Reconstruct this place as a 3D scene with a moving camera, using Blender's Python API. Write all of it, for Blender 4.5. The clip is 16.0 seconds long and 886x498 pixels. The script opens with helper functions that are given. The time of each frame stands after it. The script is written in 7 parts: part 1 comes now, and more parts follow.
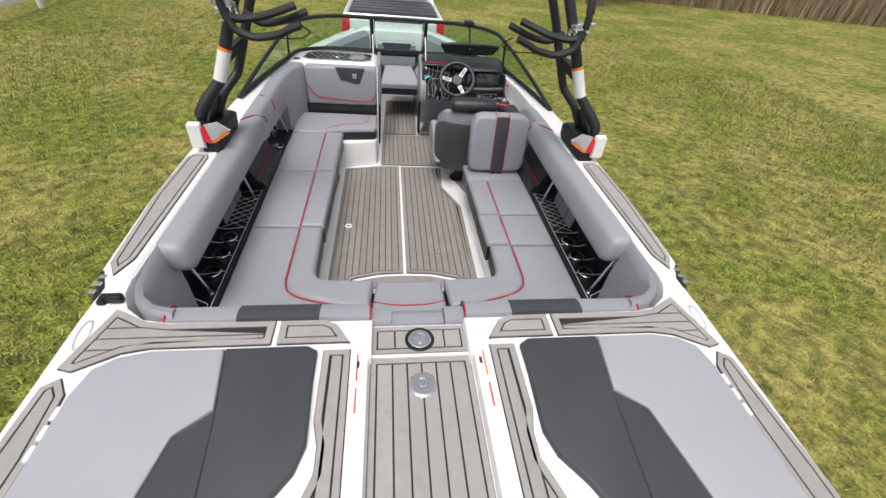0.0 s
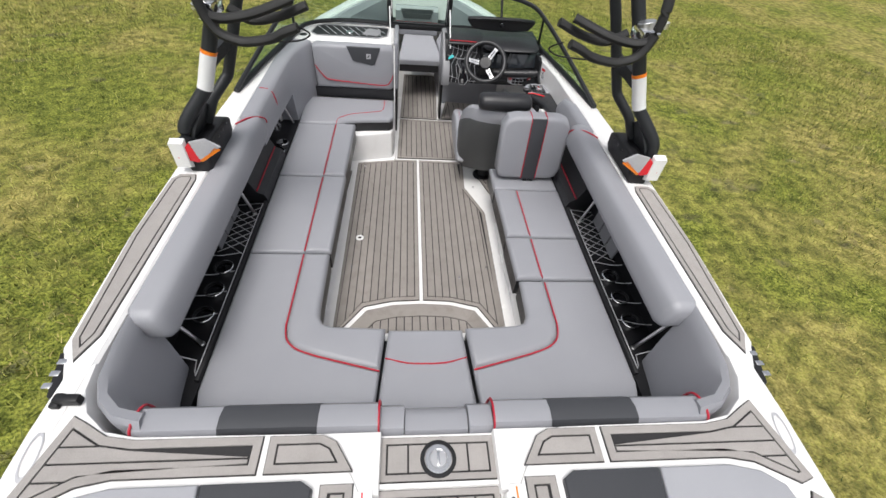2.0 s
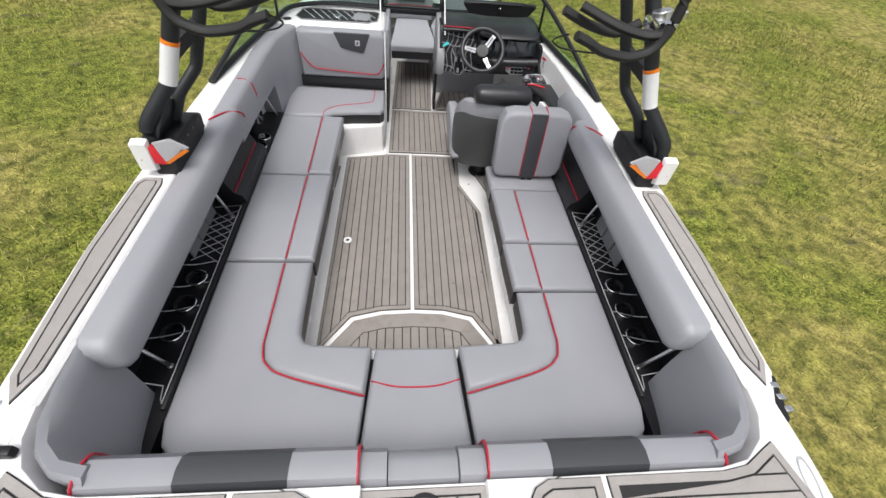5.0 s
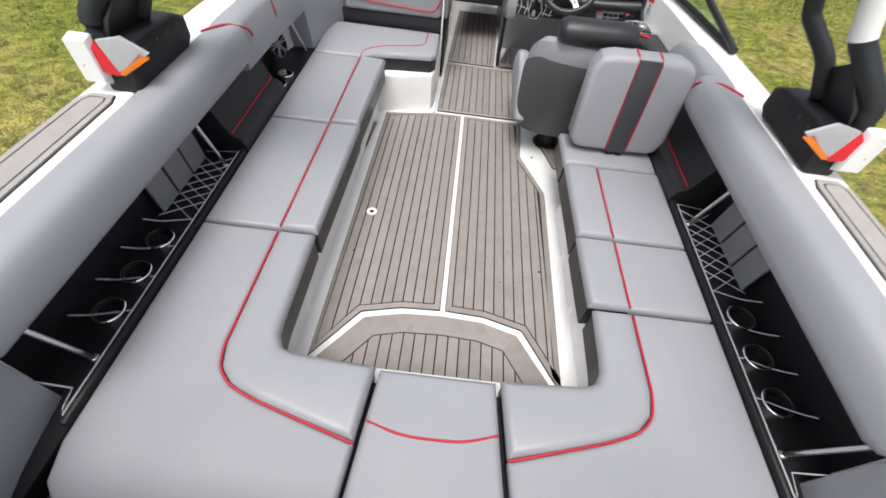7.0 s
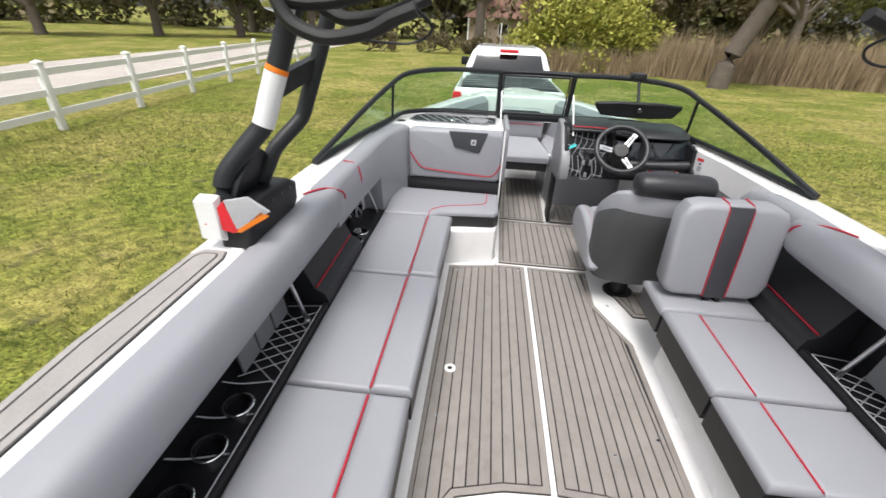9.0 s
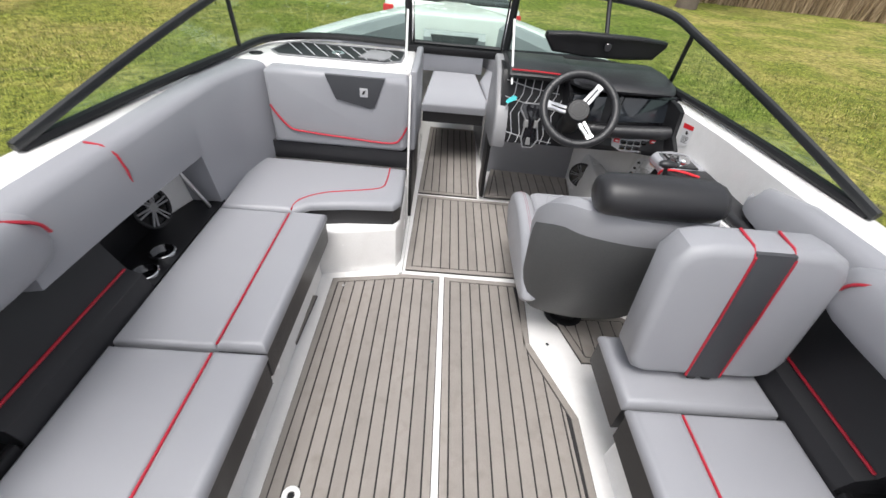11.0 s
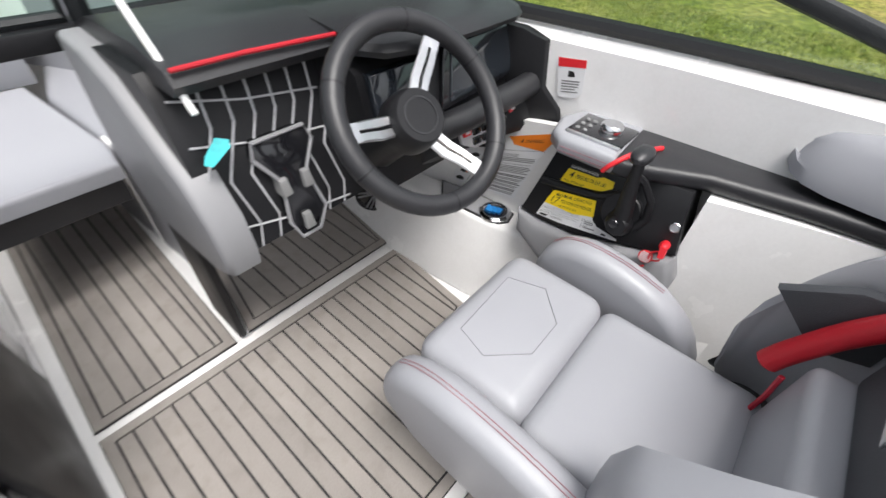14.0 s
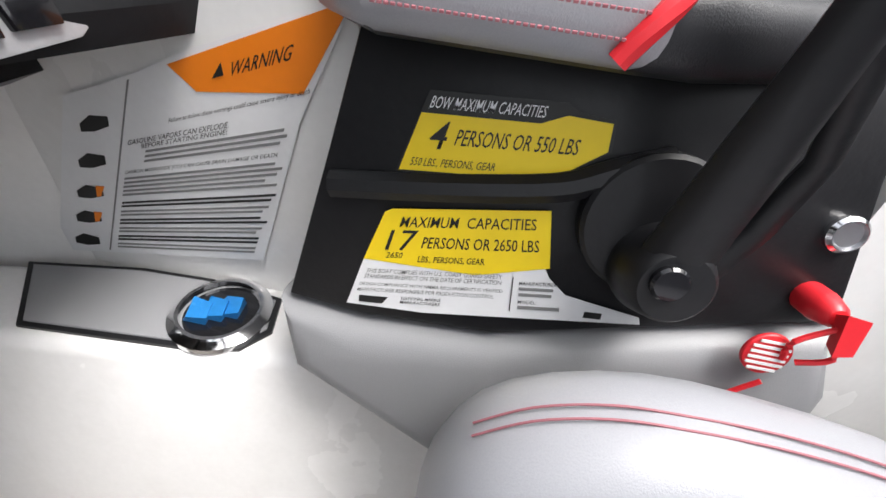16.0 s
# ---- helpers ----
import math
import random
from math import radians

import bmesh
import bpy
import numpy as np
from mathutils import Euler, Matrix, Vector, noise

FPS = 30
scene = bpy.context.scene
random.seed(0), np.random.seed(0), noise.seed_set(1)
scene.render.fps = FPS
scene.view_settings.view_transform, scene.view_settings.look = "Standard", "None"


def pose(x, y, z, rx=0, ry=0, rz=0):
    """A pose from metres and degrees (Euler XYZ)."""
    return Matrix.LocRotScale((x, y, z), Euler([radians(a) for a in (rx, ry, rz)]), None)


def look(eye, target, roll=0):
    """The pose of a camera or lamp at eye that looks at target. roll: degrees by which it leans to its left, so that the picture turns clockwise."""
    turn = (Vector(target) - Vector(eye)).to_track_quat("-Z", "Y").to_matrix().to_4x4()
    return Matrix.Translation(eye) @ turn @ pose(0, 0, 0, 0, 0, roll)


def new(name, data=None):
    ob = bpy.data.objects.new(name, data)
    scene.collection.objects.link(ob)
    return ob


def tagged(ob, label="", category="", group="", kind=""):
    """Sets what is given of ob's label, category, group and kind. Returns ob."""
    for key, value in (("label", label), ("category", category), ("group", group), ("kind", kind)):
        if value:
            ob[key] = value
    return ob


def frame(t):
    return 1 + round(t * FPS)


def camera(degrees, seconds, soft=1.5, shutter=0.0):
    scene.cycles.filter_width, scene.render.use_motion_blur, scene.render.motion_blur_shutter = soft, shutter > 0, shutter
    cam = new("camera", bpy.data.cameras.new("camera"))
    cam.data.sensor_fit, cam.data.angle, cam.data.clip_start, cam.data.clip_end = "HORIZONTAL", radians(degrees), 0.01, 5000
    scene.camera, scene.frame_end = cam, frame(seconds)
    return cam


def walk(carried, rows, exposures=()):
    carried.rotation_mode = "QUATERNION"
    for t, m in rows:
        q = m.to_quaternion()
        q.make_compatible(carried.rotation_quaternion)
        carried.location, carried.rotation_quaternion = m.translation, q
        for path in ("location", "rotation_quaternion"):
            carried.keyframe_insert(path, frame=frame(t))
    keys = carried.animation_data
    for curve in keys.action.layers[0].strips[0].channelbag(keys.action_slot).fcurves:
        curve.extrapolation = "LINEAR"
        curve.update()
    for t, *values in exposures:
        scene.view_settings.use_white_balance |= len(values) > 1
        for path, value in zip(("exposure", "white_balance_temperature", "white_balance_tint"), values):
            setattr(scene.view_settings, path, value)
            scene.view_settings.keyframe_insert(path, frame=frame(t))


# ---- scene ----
cam = camera(94.1, 16.0, shutter=0.35)
PATH = [
    (0, (-0.123, -0.546, 2.153), (0.138, 0.989, 0.899), 5.8),
    (0.5, (-0.063, -0.332, 2.147), (0.152, 1.165, 0.838), 5.5),
    (1, (-0.035, -0.153, 2.259), (0.123, 1.311, 0.906), 4.8),
    (1.5, (-0.115, -0.038, 2.264), (0.07, 1.397, 0.884), 5.9),
    (2, (-0.121, 0.056, 2.269), (0.066, 1.455, 0.852), 6.1),
    (2.5, (-0.037, 0.179, 2.247), (0.145, 1.563, 0.815), 5.9),
    (3, (-0.06, 0.214, 2.259), (0.146, 1.584, 0.816), 6.7),
    (3.5, (-0.083, 0.219, 2.262), (0.121, 1.588, 0.819), 6.6),
    (3.7, (-0.107, 0.218, 2.26), (0.101, 1.591, 0.82), 6.7),
    (6, (-0.061, 0.538, 2.113), (0.125, 1.836, 0.603), 7.7),
    (6.5, (-0.096, 0.716, 1.968), (0.035, 1.996, 0.436), 8.5),
    (7, (-0.039, 0.736, 1.729), (-0.033, 2.023, 0.197), 7.0),
    (7.5, (0.157, 0.741, 1.602), (-0.04, 2.006, 0.066), 3.2),
    (8, (0.247, 0.781, 1.675), (-0.007, 2.198, 0.286), 2.9),
    (8.5, (-0.008, 0.787, 1.64), (-0.293, 2.367, 0.447), 1.7),
    (9, (-0.393, 0.818, 1.608), (-0.543, 2.556, 0.631), 2.5),
    (9.5, (-0.347, 1.01, 1.544), (-0.346, 2.761, 0.577), 5.1),
    (10, (-0.096, 1.463, 1.534), (-0.164, 3.164, 0.484), 7.8),
    (10.2, (-0.076, 1.546, 1.587), (-0.12, 3.214, 0.484), 6.7),
    (12.3, (-0.105, 2.61, 1.351), (0.255, 4.06, 0.022), 8.2),
    (12.5, (-0.135, 2.734, 1.351), (0.31, 4.159, 0.021), 7.5),
    (13, (-0.091, 2.936, 1.299), (0.568, 4.25, -0.057), 5.7),
    (13.5, (-0.001, 3.169, 1.234), (0.914, 4.307, -0.132), 4.6),
    (14, (0.059, 3.361, 1.188), (1.187, 4.264, -0.195), 3.5),
    (14.5, (0.27, 3.46, 1.053), (1.558, 4.122, -0.326), 3.4),
    (15, (0.531, 3.571, 0.868), (1.936, 3.955, -0.502), 4.3),
    (15.2, (0.6, 3.613, 0.794), (2.07, 3.911, -0.529), 5.6),
    (15.5, (0.706, 3.657, 0.711), (2.214, 3.827, -0.591), 7.1),
    (16, (0.743, 3.666, 0.699), (2.304, 3.753, -0.549), 8.8),
]
walk(cam, [(t, look(eye, target, roll)) for t, eye, target, roll in PATH], exposures=((0, 0.32), (3.5, 0.4), (6.0, 0.5), (7.5, 0.72), (9.0, 0.72), (12.5, 0.82), (14.5, 1.05), (16, 1.45)))

# world, sun
GROUND = -0.9
world = bpy.data.worlds.new("overcast_sky")
scene.world = world
world.use_nodes = True
wn = world.node_tree.nodes
sky = wn.new("ShaderNodeTexSky")
sky.sky_type, sky.sun_disc = "NISHITA", False
sky.sun_elevation, sky.sun_rotation = radians(68), radians(198)
sky.air_density, sky.dust_density, sky.ozone_density = 1.0, 4.0, 1.0
soft_sky = wn.new("ShaderNodeHueSaturation")
soft_sky.inputs["Saturation"].default_value = 0.25
world.node_tree.links.new(sky.outputs[0], soft_sky.inputs["Color"])
world.node_tree.links.new(soft_sky.outputs[0], wn["Background"].inputs[0])
wn["Background"].inputs[1].default_value = 0.13
sun = new("sun", bpy.data.lights.new("sun", "SUN"))
sun.data.energy, sun.data.angle, sun.data.color = 1.7, radians(25), (1.0, 0.975, 0.95)
sun.matrix_world = look((-1.5, -4.5, 12), (0, 0, 0))

# ---- materials ----


def mat(name, base, rough=0.5, metal=0.0, var=0.12, scale=6.0, fine=120.0, bump=0.15, spec=0.5, coat=0.0, random_tint=0.0, dirt=None, dirt_amount=0.0):
    """Procedural surface: broad stains, fine grain and a little relief."""
    m = bpy.data.materials.new(name)
    m.use_nodes = True
    n, l = m.node_tree.nodes, m.node_tree.links
    p = n["Principled BSDF"]
    tc = n.new("ShaderNodeTexCoord")
    big, small = n.new("ShaderNodeTexNoise"), n.new("ShaderNodeTexNoise")
    big.inputs["Scale"].default_value, small.inputs["Scale"].default_value = scale, fine
    big.inputs["Detail"].default_value, small.inputs["Detail"].default_value = 5, 3
    l.new(tc.outputs["Object"], big.inputs["Vector"])
    l.new(tc.outputs["Object"], small.inputs["Vector"])
    add = n.new("ShaderNodeMath")
    add.operation = "ADD"
    l.new(big.outputs[0], add.inputs[0])
    l.new(small.outputs[0], add.inputs[1])
    mr = n.new("ShaderNodeMapRange")
    mr.inputs["From Min"].default_value, mr.inputs["From Max"].default_value = 0.6, 1.4
    mr.inputs["To Min"].default_value, mr.inputs["To Max"].default_value = 1 - var, 1 + var
    l.new(add.outputs[0], mr.inputs["Value"])
    value = mr.outputs[0]
    if random_tint:
        oi = n.new("ShaderNodeObjectInfo")
        mr2 = n.new("ShaderNodeMapRange")
        mr2.inputs["To Min"].default_value, mr2.inputs["To Max"].default_value = 1 - random_tint, 1 + random_tint
        l.new(oi.outputs["Random"], mr2.inputs["Value"])
        mu = n.new("ShaderNodeMath")
        mu.operation = "MULTIPLY"
        l.new(value, mu.inputs[0])
        l.new(mr2.outputs[0], mu.inputs[1])
        value = mu.outputs[0]
    vm = n.new("ShaderNodeVectorMath")
    vm.operation = "SCALE"
    vm.inputs[0].default_value = base
    l.new(value, vm.inputs["Scale"])
    colour = vm.outputs[0]
    if dirt:
        mix = n.new("ShaderNodeMix")
        mix.data_type = "RGBA"
        dn = n.new("ShaderNodeTexNoise")
        dn.inputs["Scale"].default_value, dn.inputs["Detail"].default_value = scale * 2.3, 8
        l.new(tc.outputs["Object"], dn.inputs["Vector"])
        dr = n.new("ShaderNodeMapRange")
        dr.inputs["From Min"].default_value, dr.inputs["From Max"].default_value = 0.5, 0.75
        dr.inputs["To Max"].default_value = dirt_amount
        l.new(dn.outputs[0], dr.inputs["Value"])
        l.new(dr.outputs[0], mix.inputs["Factor"])
        l.new(colour, mix.inputs["A"])
        mix.inputs["B"].default_value = (*dirt, 1)
        colour = mix.outputs["Result"]
    l.new(colour, p.inputs["Base Color"])
    rr = n.new("ShaderNodeMapRange")
    rr.inputs["From Min"].default_value, rr.inputs["From Max"].default_value = 0.3, 0.7
    rr.inputs["To Min"].default_value, rr.inputs["To Max"].default_value = max(0.02, rough - 0.07), min(1, rough + 0.07)
    l.new(big.outputs[0], rr.inputs["Value"])
    l.new(rr.outputs[0], p.inputs["Roughness"])
    p.inputs["Metallic"].default_value = metal
    p.inputs["Specular IOR Level"].default_value = spec
    p.inputs["Coat Weight"].default_value = coat
    if bump:
        bp = n.new("ShaderNodeBump")
        bp.inputs["Strength"].default_value, bp.inputs["Distance"].default_value = bump, 0.004
        l.new(small.outputs[0], bp.inputs["Height"])
        l.new(bp.outputs[0], p.inputs["Normal"])
    return m


GEL = mat("white_gelcoat", (0.83, 0.82, 0.81), 0.22, var=0.03, bump=0.02, coat=0.3, dirt=(0.55, 0.52, 0.48), dirt_amount=0.12)
VINYL = mat("grey_vinyl", (0.285, 0.289, 0.312), 0.4, var=0.06, scale=4, fine=900, bump=0.12)
# the same grey vinyl, its colour lightened to stand in for sky light
VINYL_SKYLIT = mat("skylit_grey_vinyl", (0.32, 0.324, 0.347), 0.38, var=0.06, scale=4, fine=900, bump=0.12)
VINYL_MID = mat("mid_grey_vinyl", (0.24, 0.24, 0.25), 0.45, var=0.07, scale=4, fine=900, bump=0.12)
PAD_LIGHT = mat("light_grey_vinyl", (0.34, 0.345, 0.37), 0.5, var=0.05, scale=3, fine=420, bump=0.2)
PAD_DARK = mat("charcoal_vinyl", (0.045, 0.047, 0.053), 0.5, var=0.1, scale=5, fine=420, bump=0.25)
BLACK_VINYL = mat("black_vinyl", (0.02, 0.02, 0.0225), 0.38, var=0.12, scale=5, fine=900, bump=0.15)
BLACK = mat("black_plastic", (0.011, 0.011, 0.0125), 0.42, var=0.15, bump=0.1, spec=0.35)
BLACK_GLOSS = mat("gloss_black_plastic", (0.01, 0.01, 0.012), 0.12, var=0.1, bump=0.0, coat=0.5)
POWDER = mat("black_powder_coat", (0.012, 0.014, 0.016), 0.5, var=0.15, fine=300, bump=0.25)
TEAK = mat("grey_foam_decking", (0.27, 0.245, 0.225), 0.85, var=0.13, scale=9, fine=260, bump=0.5, random_tint=0.07, dirt=(0.17, 0.15, 0.13), dirt_amount=0.35)
TEAK_DECK = mat("pale_foam_decking", (0.33, 0.31, 0.295), 0.85, var=0.1, scale=9, fine=260, bump=0.5, random_tint=0.05, dirt=(0.22, 0.2, 0.18), dirt_amount=0.25)
GROOVE = mat("black_groove_foam", (0.02, 0.019, 0.02), 0.8, var=0.2)
RED = mat("red_piping", (0.42, 0.016, 0.035), 0.4, var=0.1, fine=500, bump=0.2)
RED_VINYL = mat("red_vinyl", (0.42, 0.01, 0.02), 0.35, var=0.1, fine=500, bump=0.2)
CHROME = mat("polished_steel", (0.75, 0.75, 0.76), 0.12, metal=1.0, var=0.04, bump=0.02)
ALU = mat("brushed_aluminium", (0.72, 0.72, 0.73), 0.32, metal=1.0, var=0.06, bump=0.05)
SILVER_LINE = mat("silver_inlay", (0.5, 0.5, 0.52), 0.4, metal=0.3, var=0.08)
STITCH = mat("red_grey_thread", (0.3, 0.1, 0.12), 0.7, var=0.1, bump=0.1)
THREAD = mat("grey_thread", (0.2, 0.2, 0.21), 0.7, var=0.1, bump=0.1)
WHITE = mat("white_paint", (0.8, 0.8, 0.79), 0.45, var=0.05, bump=0.05)
WHITE_DECAL = mat("white_decal", (0.75, 0.75, 0.76), 0.35, var=0.03, bump=0.0)
ORANGE = mat("orange_print", (0.85, 0.22, 0.01), 0.4, var=0.03, bump=0.0)
YELLOW = mat("yellow_print", (0.85, 0.62, 0.01), 0.4, var=0.03, bump=0.0)
RED_PRINT = mat("red_print", (0.7, 0.02, 0.03), 0.4, var=0.03, bump=0.0)
INK = mat("black_ink", (0.012, 0.012, 0.012), 0.5, var=0.05, bump=0.0)
GREY_INK = mat("grey_ink", (0.2, 0.2, 0.2), 0.5, var=0.05, bump=0.0)
BLUE = mat("blue_plastic_film", (0.02, 0.19, 0.5), 0.3, var=0.2, bump=0.1)
TEAL = mat("teal_cloth", (0.02, 0.4, 0.42), 0.6, var=0.2, bump=0.2)
SCREEN = mat("dark_display_glass", (0.02, 0.024, 0.03), 0.08, var=0.05, bump=0.0, coat=0.6)
RUBBER = mat("black_rubber", (0.015, 0.015, 0.015), 0.7, var=0.15, bump=0.2)


def glass(name, tint, rough=0.02):
    m = bpy.data.materials.new(name)
    m.use_nodes = True
    n, l = m.node_tree.nodes, m.node_tree.links
    p = n["Principled BSDF"]
    tr, mix, fr = n.new("ShaderNodeBsdfTransparent"), n.new("ShaderNodeMixShader"), n.new("ShaderNodeLayerWeight")
    tr.inputs[0].default_value = (*tint, 1)
    p.inputs["Base Color"].default_value = (*tint, 1)
    p.inputs["Metallic"].default_value = 1.0
    p.inputs["Roughness"].default_value = rough
    fr.inputs["Blend"].default_value = 0.5
    power, gain = n.new("ShaderNodeMath"), n.new("ShaderNodeMath")
    power.operation, gain.operation = "POWER", "MULTIPLY_ADD"
    power.inputs[1].default_value, gain.inputs[1].default_value, gain.inputs[2].default_value = 4.0, 0.6, 0.05
    l.new(fr.outputs["Facing"], power.inputs[0])
    l.new(power.outputs[0], gain.inputs[0])
    l.new(gain.outputs[0], mix.inputs[0])
    l.new(tr.outputs[0], mix.inputs[1])
    l.new(p.outputs[0], mix.inputs[2])
    l.new(mix.outputs[0], n["Material Output"].inputs[0])
    return m


GLASS = glass("tinted_windscreen_glass", (0.68, 0.85, 0.76))
CAR_GLASS = mat("dark_car_glass", (0.015, 0.017, 0.02), 0.06, var=0.05, bump=0.0, coat=0.5)

# ---- mesh helpers ----


def finish(name, bm, material, smooth=True):
    bmesh.ops.recalc_face_normals(bm, faces=bm.faces)
    me = bpy.data.meshes.new(name)
    bm.to_mesh(me)
    bm.free()
    for m in (material if isinstance(material, (list, tuple)) else (material,)):
        me.materials.append(m)
    if smooth:
        me.shade_smooth()
        me.set_sharp_from_angle(angle=radians(38))
    return me


def thing(name, bm, material, label, category, kind="", group="", smooth=True):
    return tagged(new(name, finish(name, bm, material, smooth)), label, category, group, kind)


def base(name, at, label, category, kind="", group=""):
    ob = new(name)
    ob.location = at
    ob.empty_display_size = 0.05
    bpy.context.view_layer.update()
    return tagged(ob, label, category, group, kind)


def part(name, bm, material, parent, label="", smooth=True):
    """One mesh under a thing or a part; the mesh is given in world places."""
    ob = new(name, finish(name, bm, material, smooth))
    world_of = Matrix.Identity(4)
    up = parent
    while up:
        world_of = up.matrix_basis @ world_of if up.parent is None else world_of
        up = up.parent
    ob.parent = parent
    ob.data.transform(world_of.inverted())
    return tagged(ob, label)


def box(bm, x0, x1, y0, y1, z0, z1, bevel=0.0, seg=2):
    vs = [bm.verts.new((x, y, z)) for z in (z0, z1) for y in (y0, y1) for x in (x0, x1)]
    fs = [bm.faces.new([vs[i] for i in f]) for f in ((0, 2, 3, 1), (4, 5, 7, 6), (0, 1, 5, 4), (2, 6, 7, 3), (0, 4, 6, 2), (1, 3, 7, 5))]
    if bevel:
        bmesh.ops.recalc_face_normals(bm, faces=fs)
        es = list({e for f in fs for e in f.edges})
        bmesh.ops.bevel(bm, geom=es, offset=bevel, segments=seg, affect="EDGES", profile=0.5)
    return bm


def prism(bm, outline, z0, z1, bevel=0.0, seg=3, bottom=False, shape=None):
    """An outline in plan, raised from z0 to z1, its top edge rounded. shape maps (x, y, z) to the place."""
    lo = [bm.verts.new((x, y, z0)) for x, y in outline]
    hi = [bm.verts.new((x, y, z1)) for x, y in outline]
    n = len(outline)
    fs = [bm.faces.new([lo[i], lo[(i + 1) % n], hi[(i + 1) % n], hi[i]]) for i in range(n)]
    top, low = bm.faces.new(hi), bm.faces.new(lo[::-1])
    fs += [top, low]
    bmesh.ops.recalc_face_normals(bm, faces=fs)
    if bevel:
        es = list(top.edges) + (list(low.edges) if bottom else [])
        r = bmesh.ops.bevel(bm, geom=es, offset=bevel, segments=seg, affect="EDGES", profile=0.5)
        fs = fs + r["faces"]
    if shape:
        for v in {v for f in fs if f.is_valid for v in f.verts}:
            v.co = shape(*v.co)
    return bm


def loft(bm, rings, closed=True, caps=True):
    rows = [[bm.verts.new(p) for p in r] for r in rings]
    n = len(rows[0])
    for a, b in zip(rows, rows[1:]):
        for i in range(n if closed else n - 1):
            j = (i + 1) % n
            bm.faces.new([a[i], a[j], b[j], b[i]])
    if caps and closed:
        bm.faces.new(rows[0][::-1])
        bm.faces.new(rows[-1])
    return bm


def smooth_path(pts, steps=6, closed=False):
    """Catmull-Rom through the points."""
    v = [Vector(p) for p in pts]
    n, out = len(v), []
    for i in range(n if closed else n - 1):
        if closed:
            p0, p1, p2, p3 = v[i - 1], v[i], v[(i + 1) % n], v[(i + 2) % n]
        else:
            p0, p1, p2, p3 = v[max(i - 1, 0)], v[i], v[i + 1], v[min(i + 2, n - 1)]
        for k in range(steps):
            t = k / steps
            out.append(0.5 * (2 * p1 + (p2 - p0) * t + (2 * p0 - 5 * p1 + 4 * p2 - p3) * t * t + (3 * p1 - p0 - 3 * p2 + p3) * t ** 3))
    if not closed:
        out.append(v[-1])
    return out


def tube(bm, pts, r, sides=8, flat=1.0, closed=False, up=(0, 0, 1)):
    """A round or (flat) oval bar along a path."""
    v = [Vector(p) for p in pts]
    rings, n = [], len(v)
    for i, p in enumerate(v):
        a, b = (v[i - 1], v[(i + 1) % n]) if closed else (v[max(i - 1, 0)], v[min(i + 1, n - 1)])
        d = (b - a).normalized()
        u = Vector(up)
        if abs(d.dot(u)) > 0.98:
            u = Vector((1, 0, 0)) if abs(d.x) < 0.9 else Vector((0, 1, 0))
        s = d.cross(u).normalized()
        w = s.cross(d).normalized()
        rr = r[i] if isinstance(r, (list, tuple)) else r
        rings.append([p + s * (math.cos(k * 2 * math.pi / sides) * rr) + w * (math.sin(k * 2 * math.pi / sides) * rr * flat) for k in range(sides)])
    if closed:
        rings.append(rings[0])
    return loft(bm, rings, caps=not closed)


def disc(bm, c, r, h, axis=(0, 0, 1), sides=24, hole=0.0, r2=None):
    """A round plate or ring, h thick along its axis, bevelled a little."""
    q = Vector(axis).to_track_quat("Z", "Y").to_matrix()
    r2 = r if r2 is None else r2
    e = min(0.003, h * 0.3)
    prof = [(hole, 0), (r, 0), (r, h * 0.5), (r2, h - e), (max(r2 - e, hole), h), (hole, h)]
    if hole:
        rows = [[Vector(c) + q @ Vector((a * math.cos(k * 2 * math.pi / sides), a * math.sin(k * 2 * math.pi / sides), b)) for k in range(sides)] for a, b in prof]
        return loft(bm, rows + [rows[0]], caps=False)
    rows = [[Vector(c) + q @ Vector((a * math.cos(k * 2 * math.pi / sides), a * math.sin(k * 2 * math.pi / sides), b)) for k in range(sides)] for a, b in prof[1:-1]]
    return loft(bm, rows)


def inset(poly, d):
    """The outline drawn in by d (anticlockwise outlines)."""
    n, out = len(poly), []
    for i in range(n):
        p, a, b = Vector(poly[i]), Vector(poly[i - 1]), Vector(poly[(i + 1) % n])
        e1, e2 = (p - a).normalized(), (b - p).normalized()
        n1, n2 = Vector((-e1.y, e1.x)), Vector((-e2.y, e2.x))
        m = (n1 + n2)
        m = m / max(0.35, m.length_squared / 2)
        q = p + m * d
        out.append((q.x, q.y))
    return out


def ccw(poly):
    a = sum(p[0] * q[1] - q[0] * p[1] for p, q in zip(poly, poly[1:] + poly[:1]))
    return list(poly) if a > 0 else list(poly)[::-1]


def span(poly, x):
    ys = []
    for p, q in zip(poly, poly[1:] + poly[:1]):
        if (p[0] - x) * (q[0] - x) < 0:
            ys.append(p[1] + (q[1] - p[1]) * (x - p[0]) / (q[0] - p[0]))
    return (min(ys), max(ys)) if len(ys) > 1 else None


def mirror(poly):
    return [(-x, y) for x, y in poly][::-1]


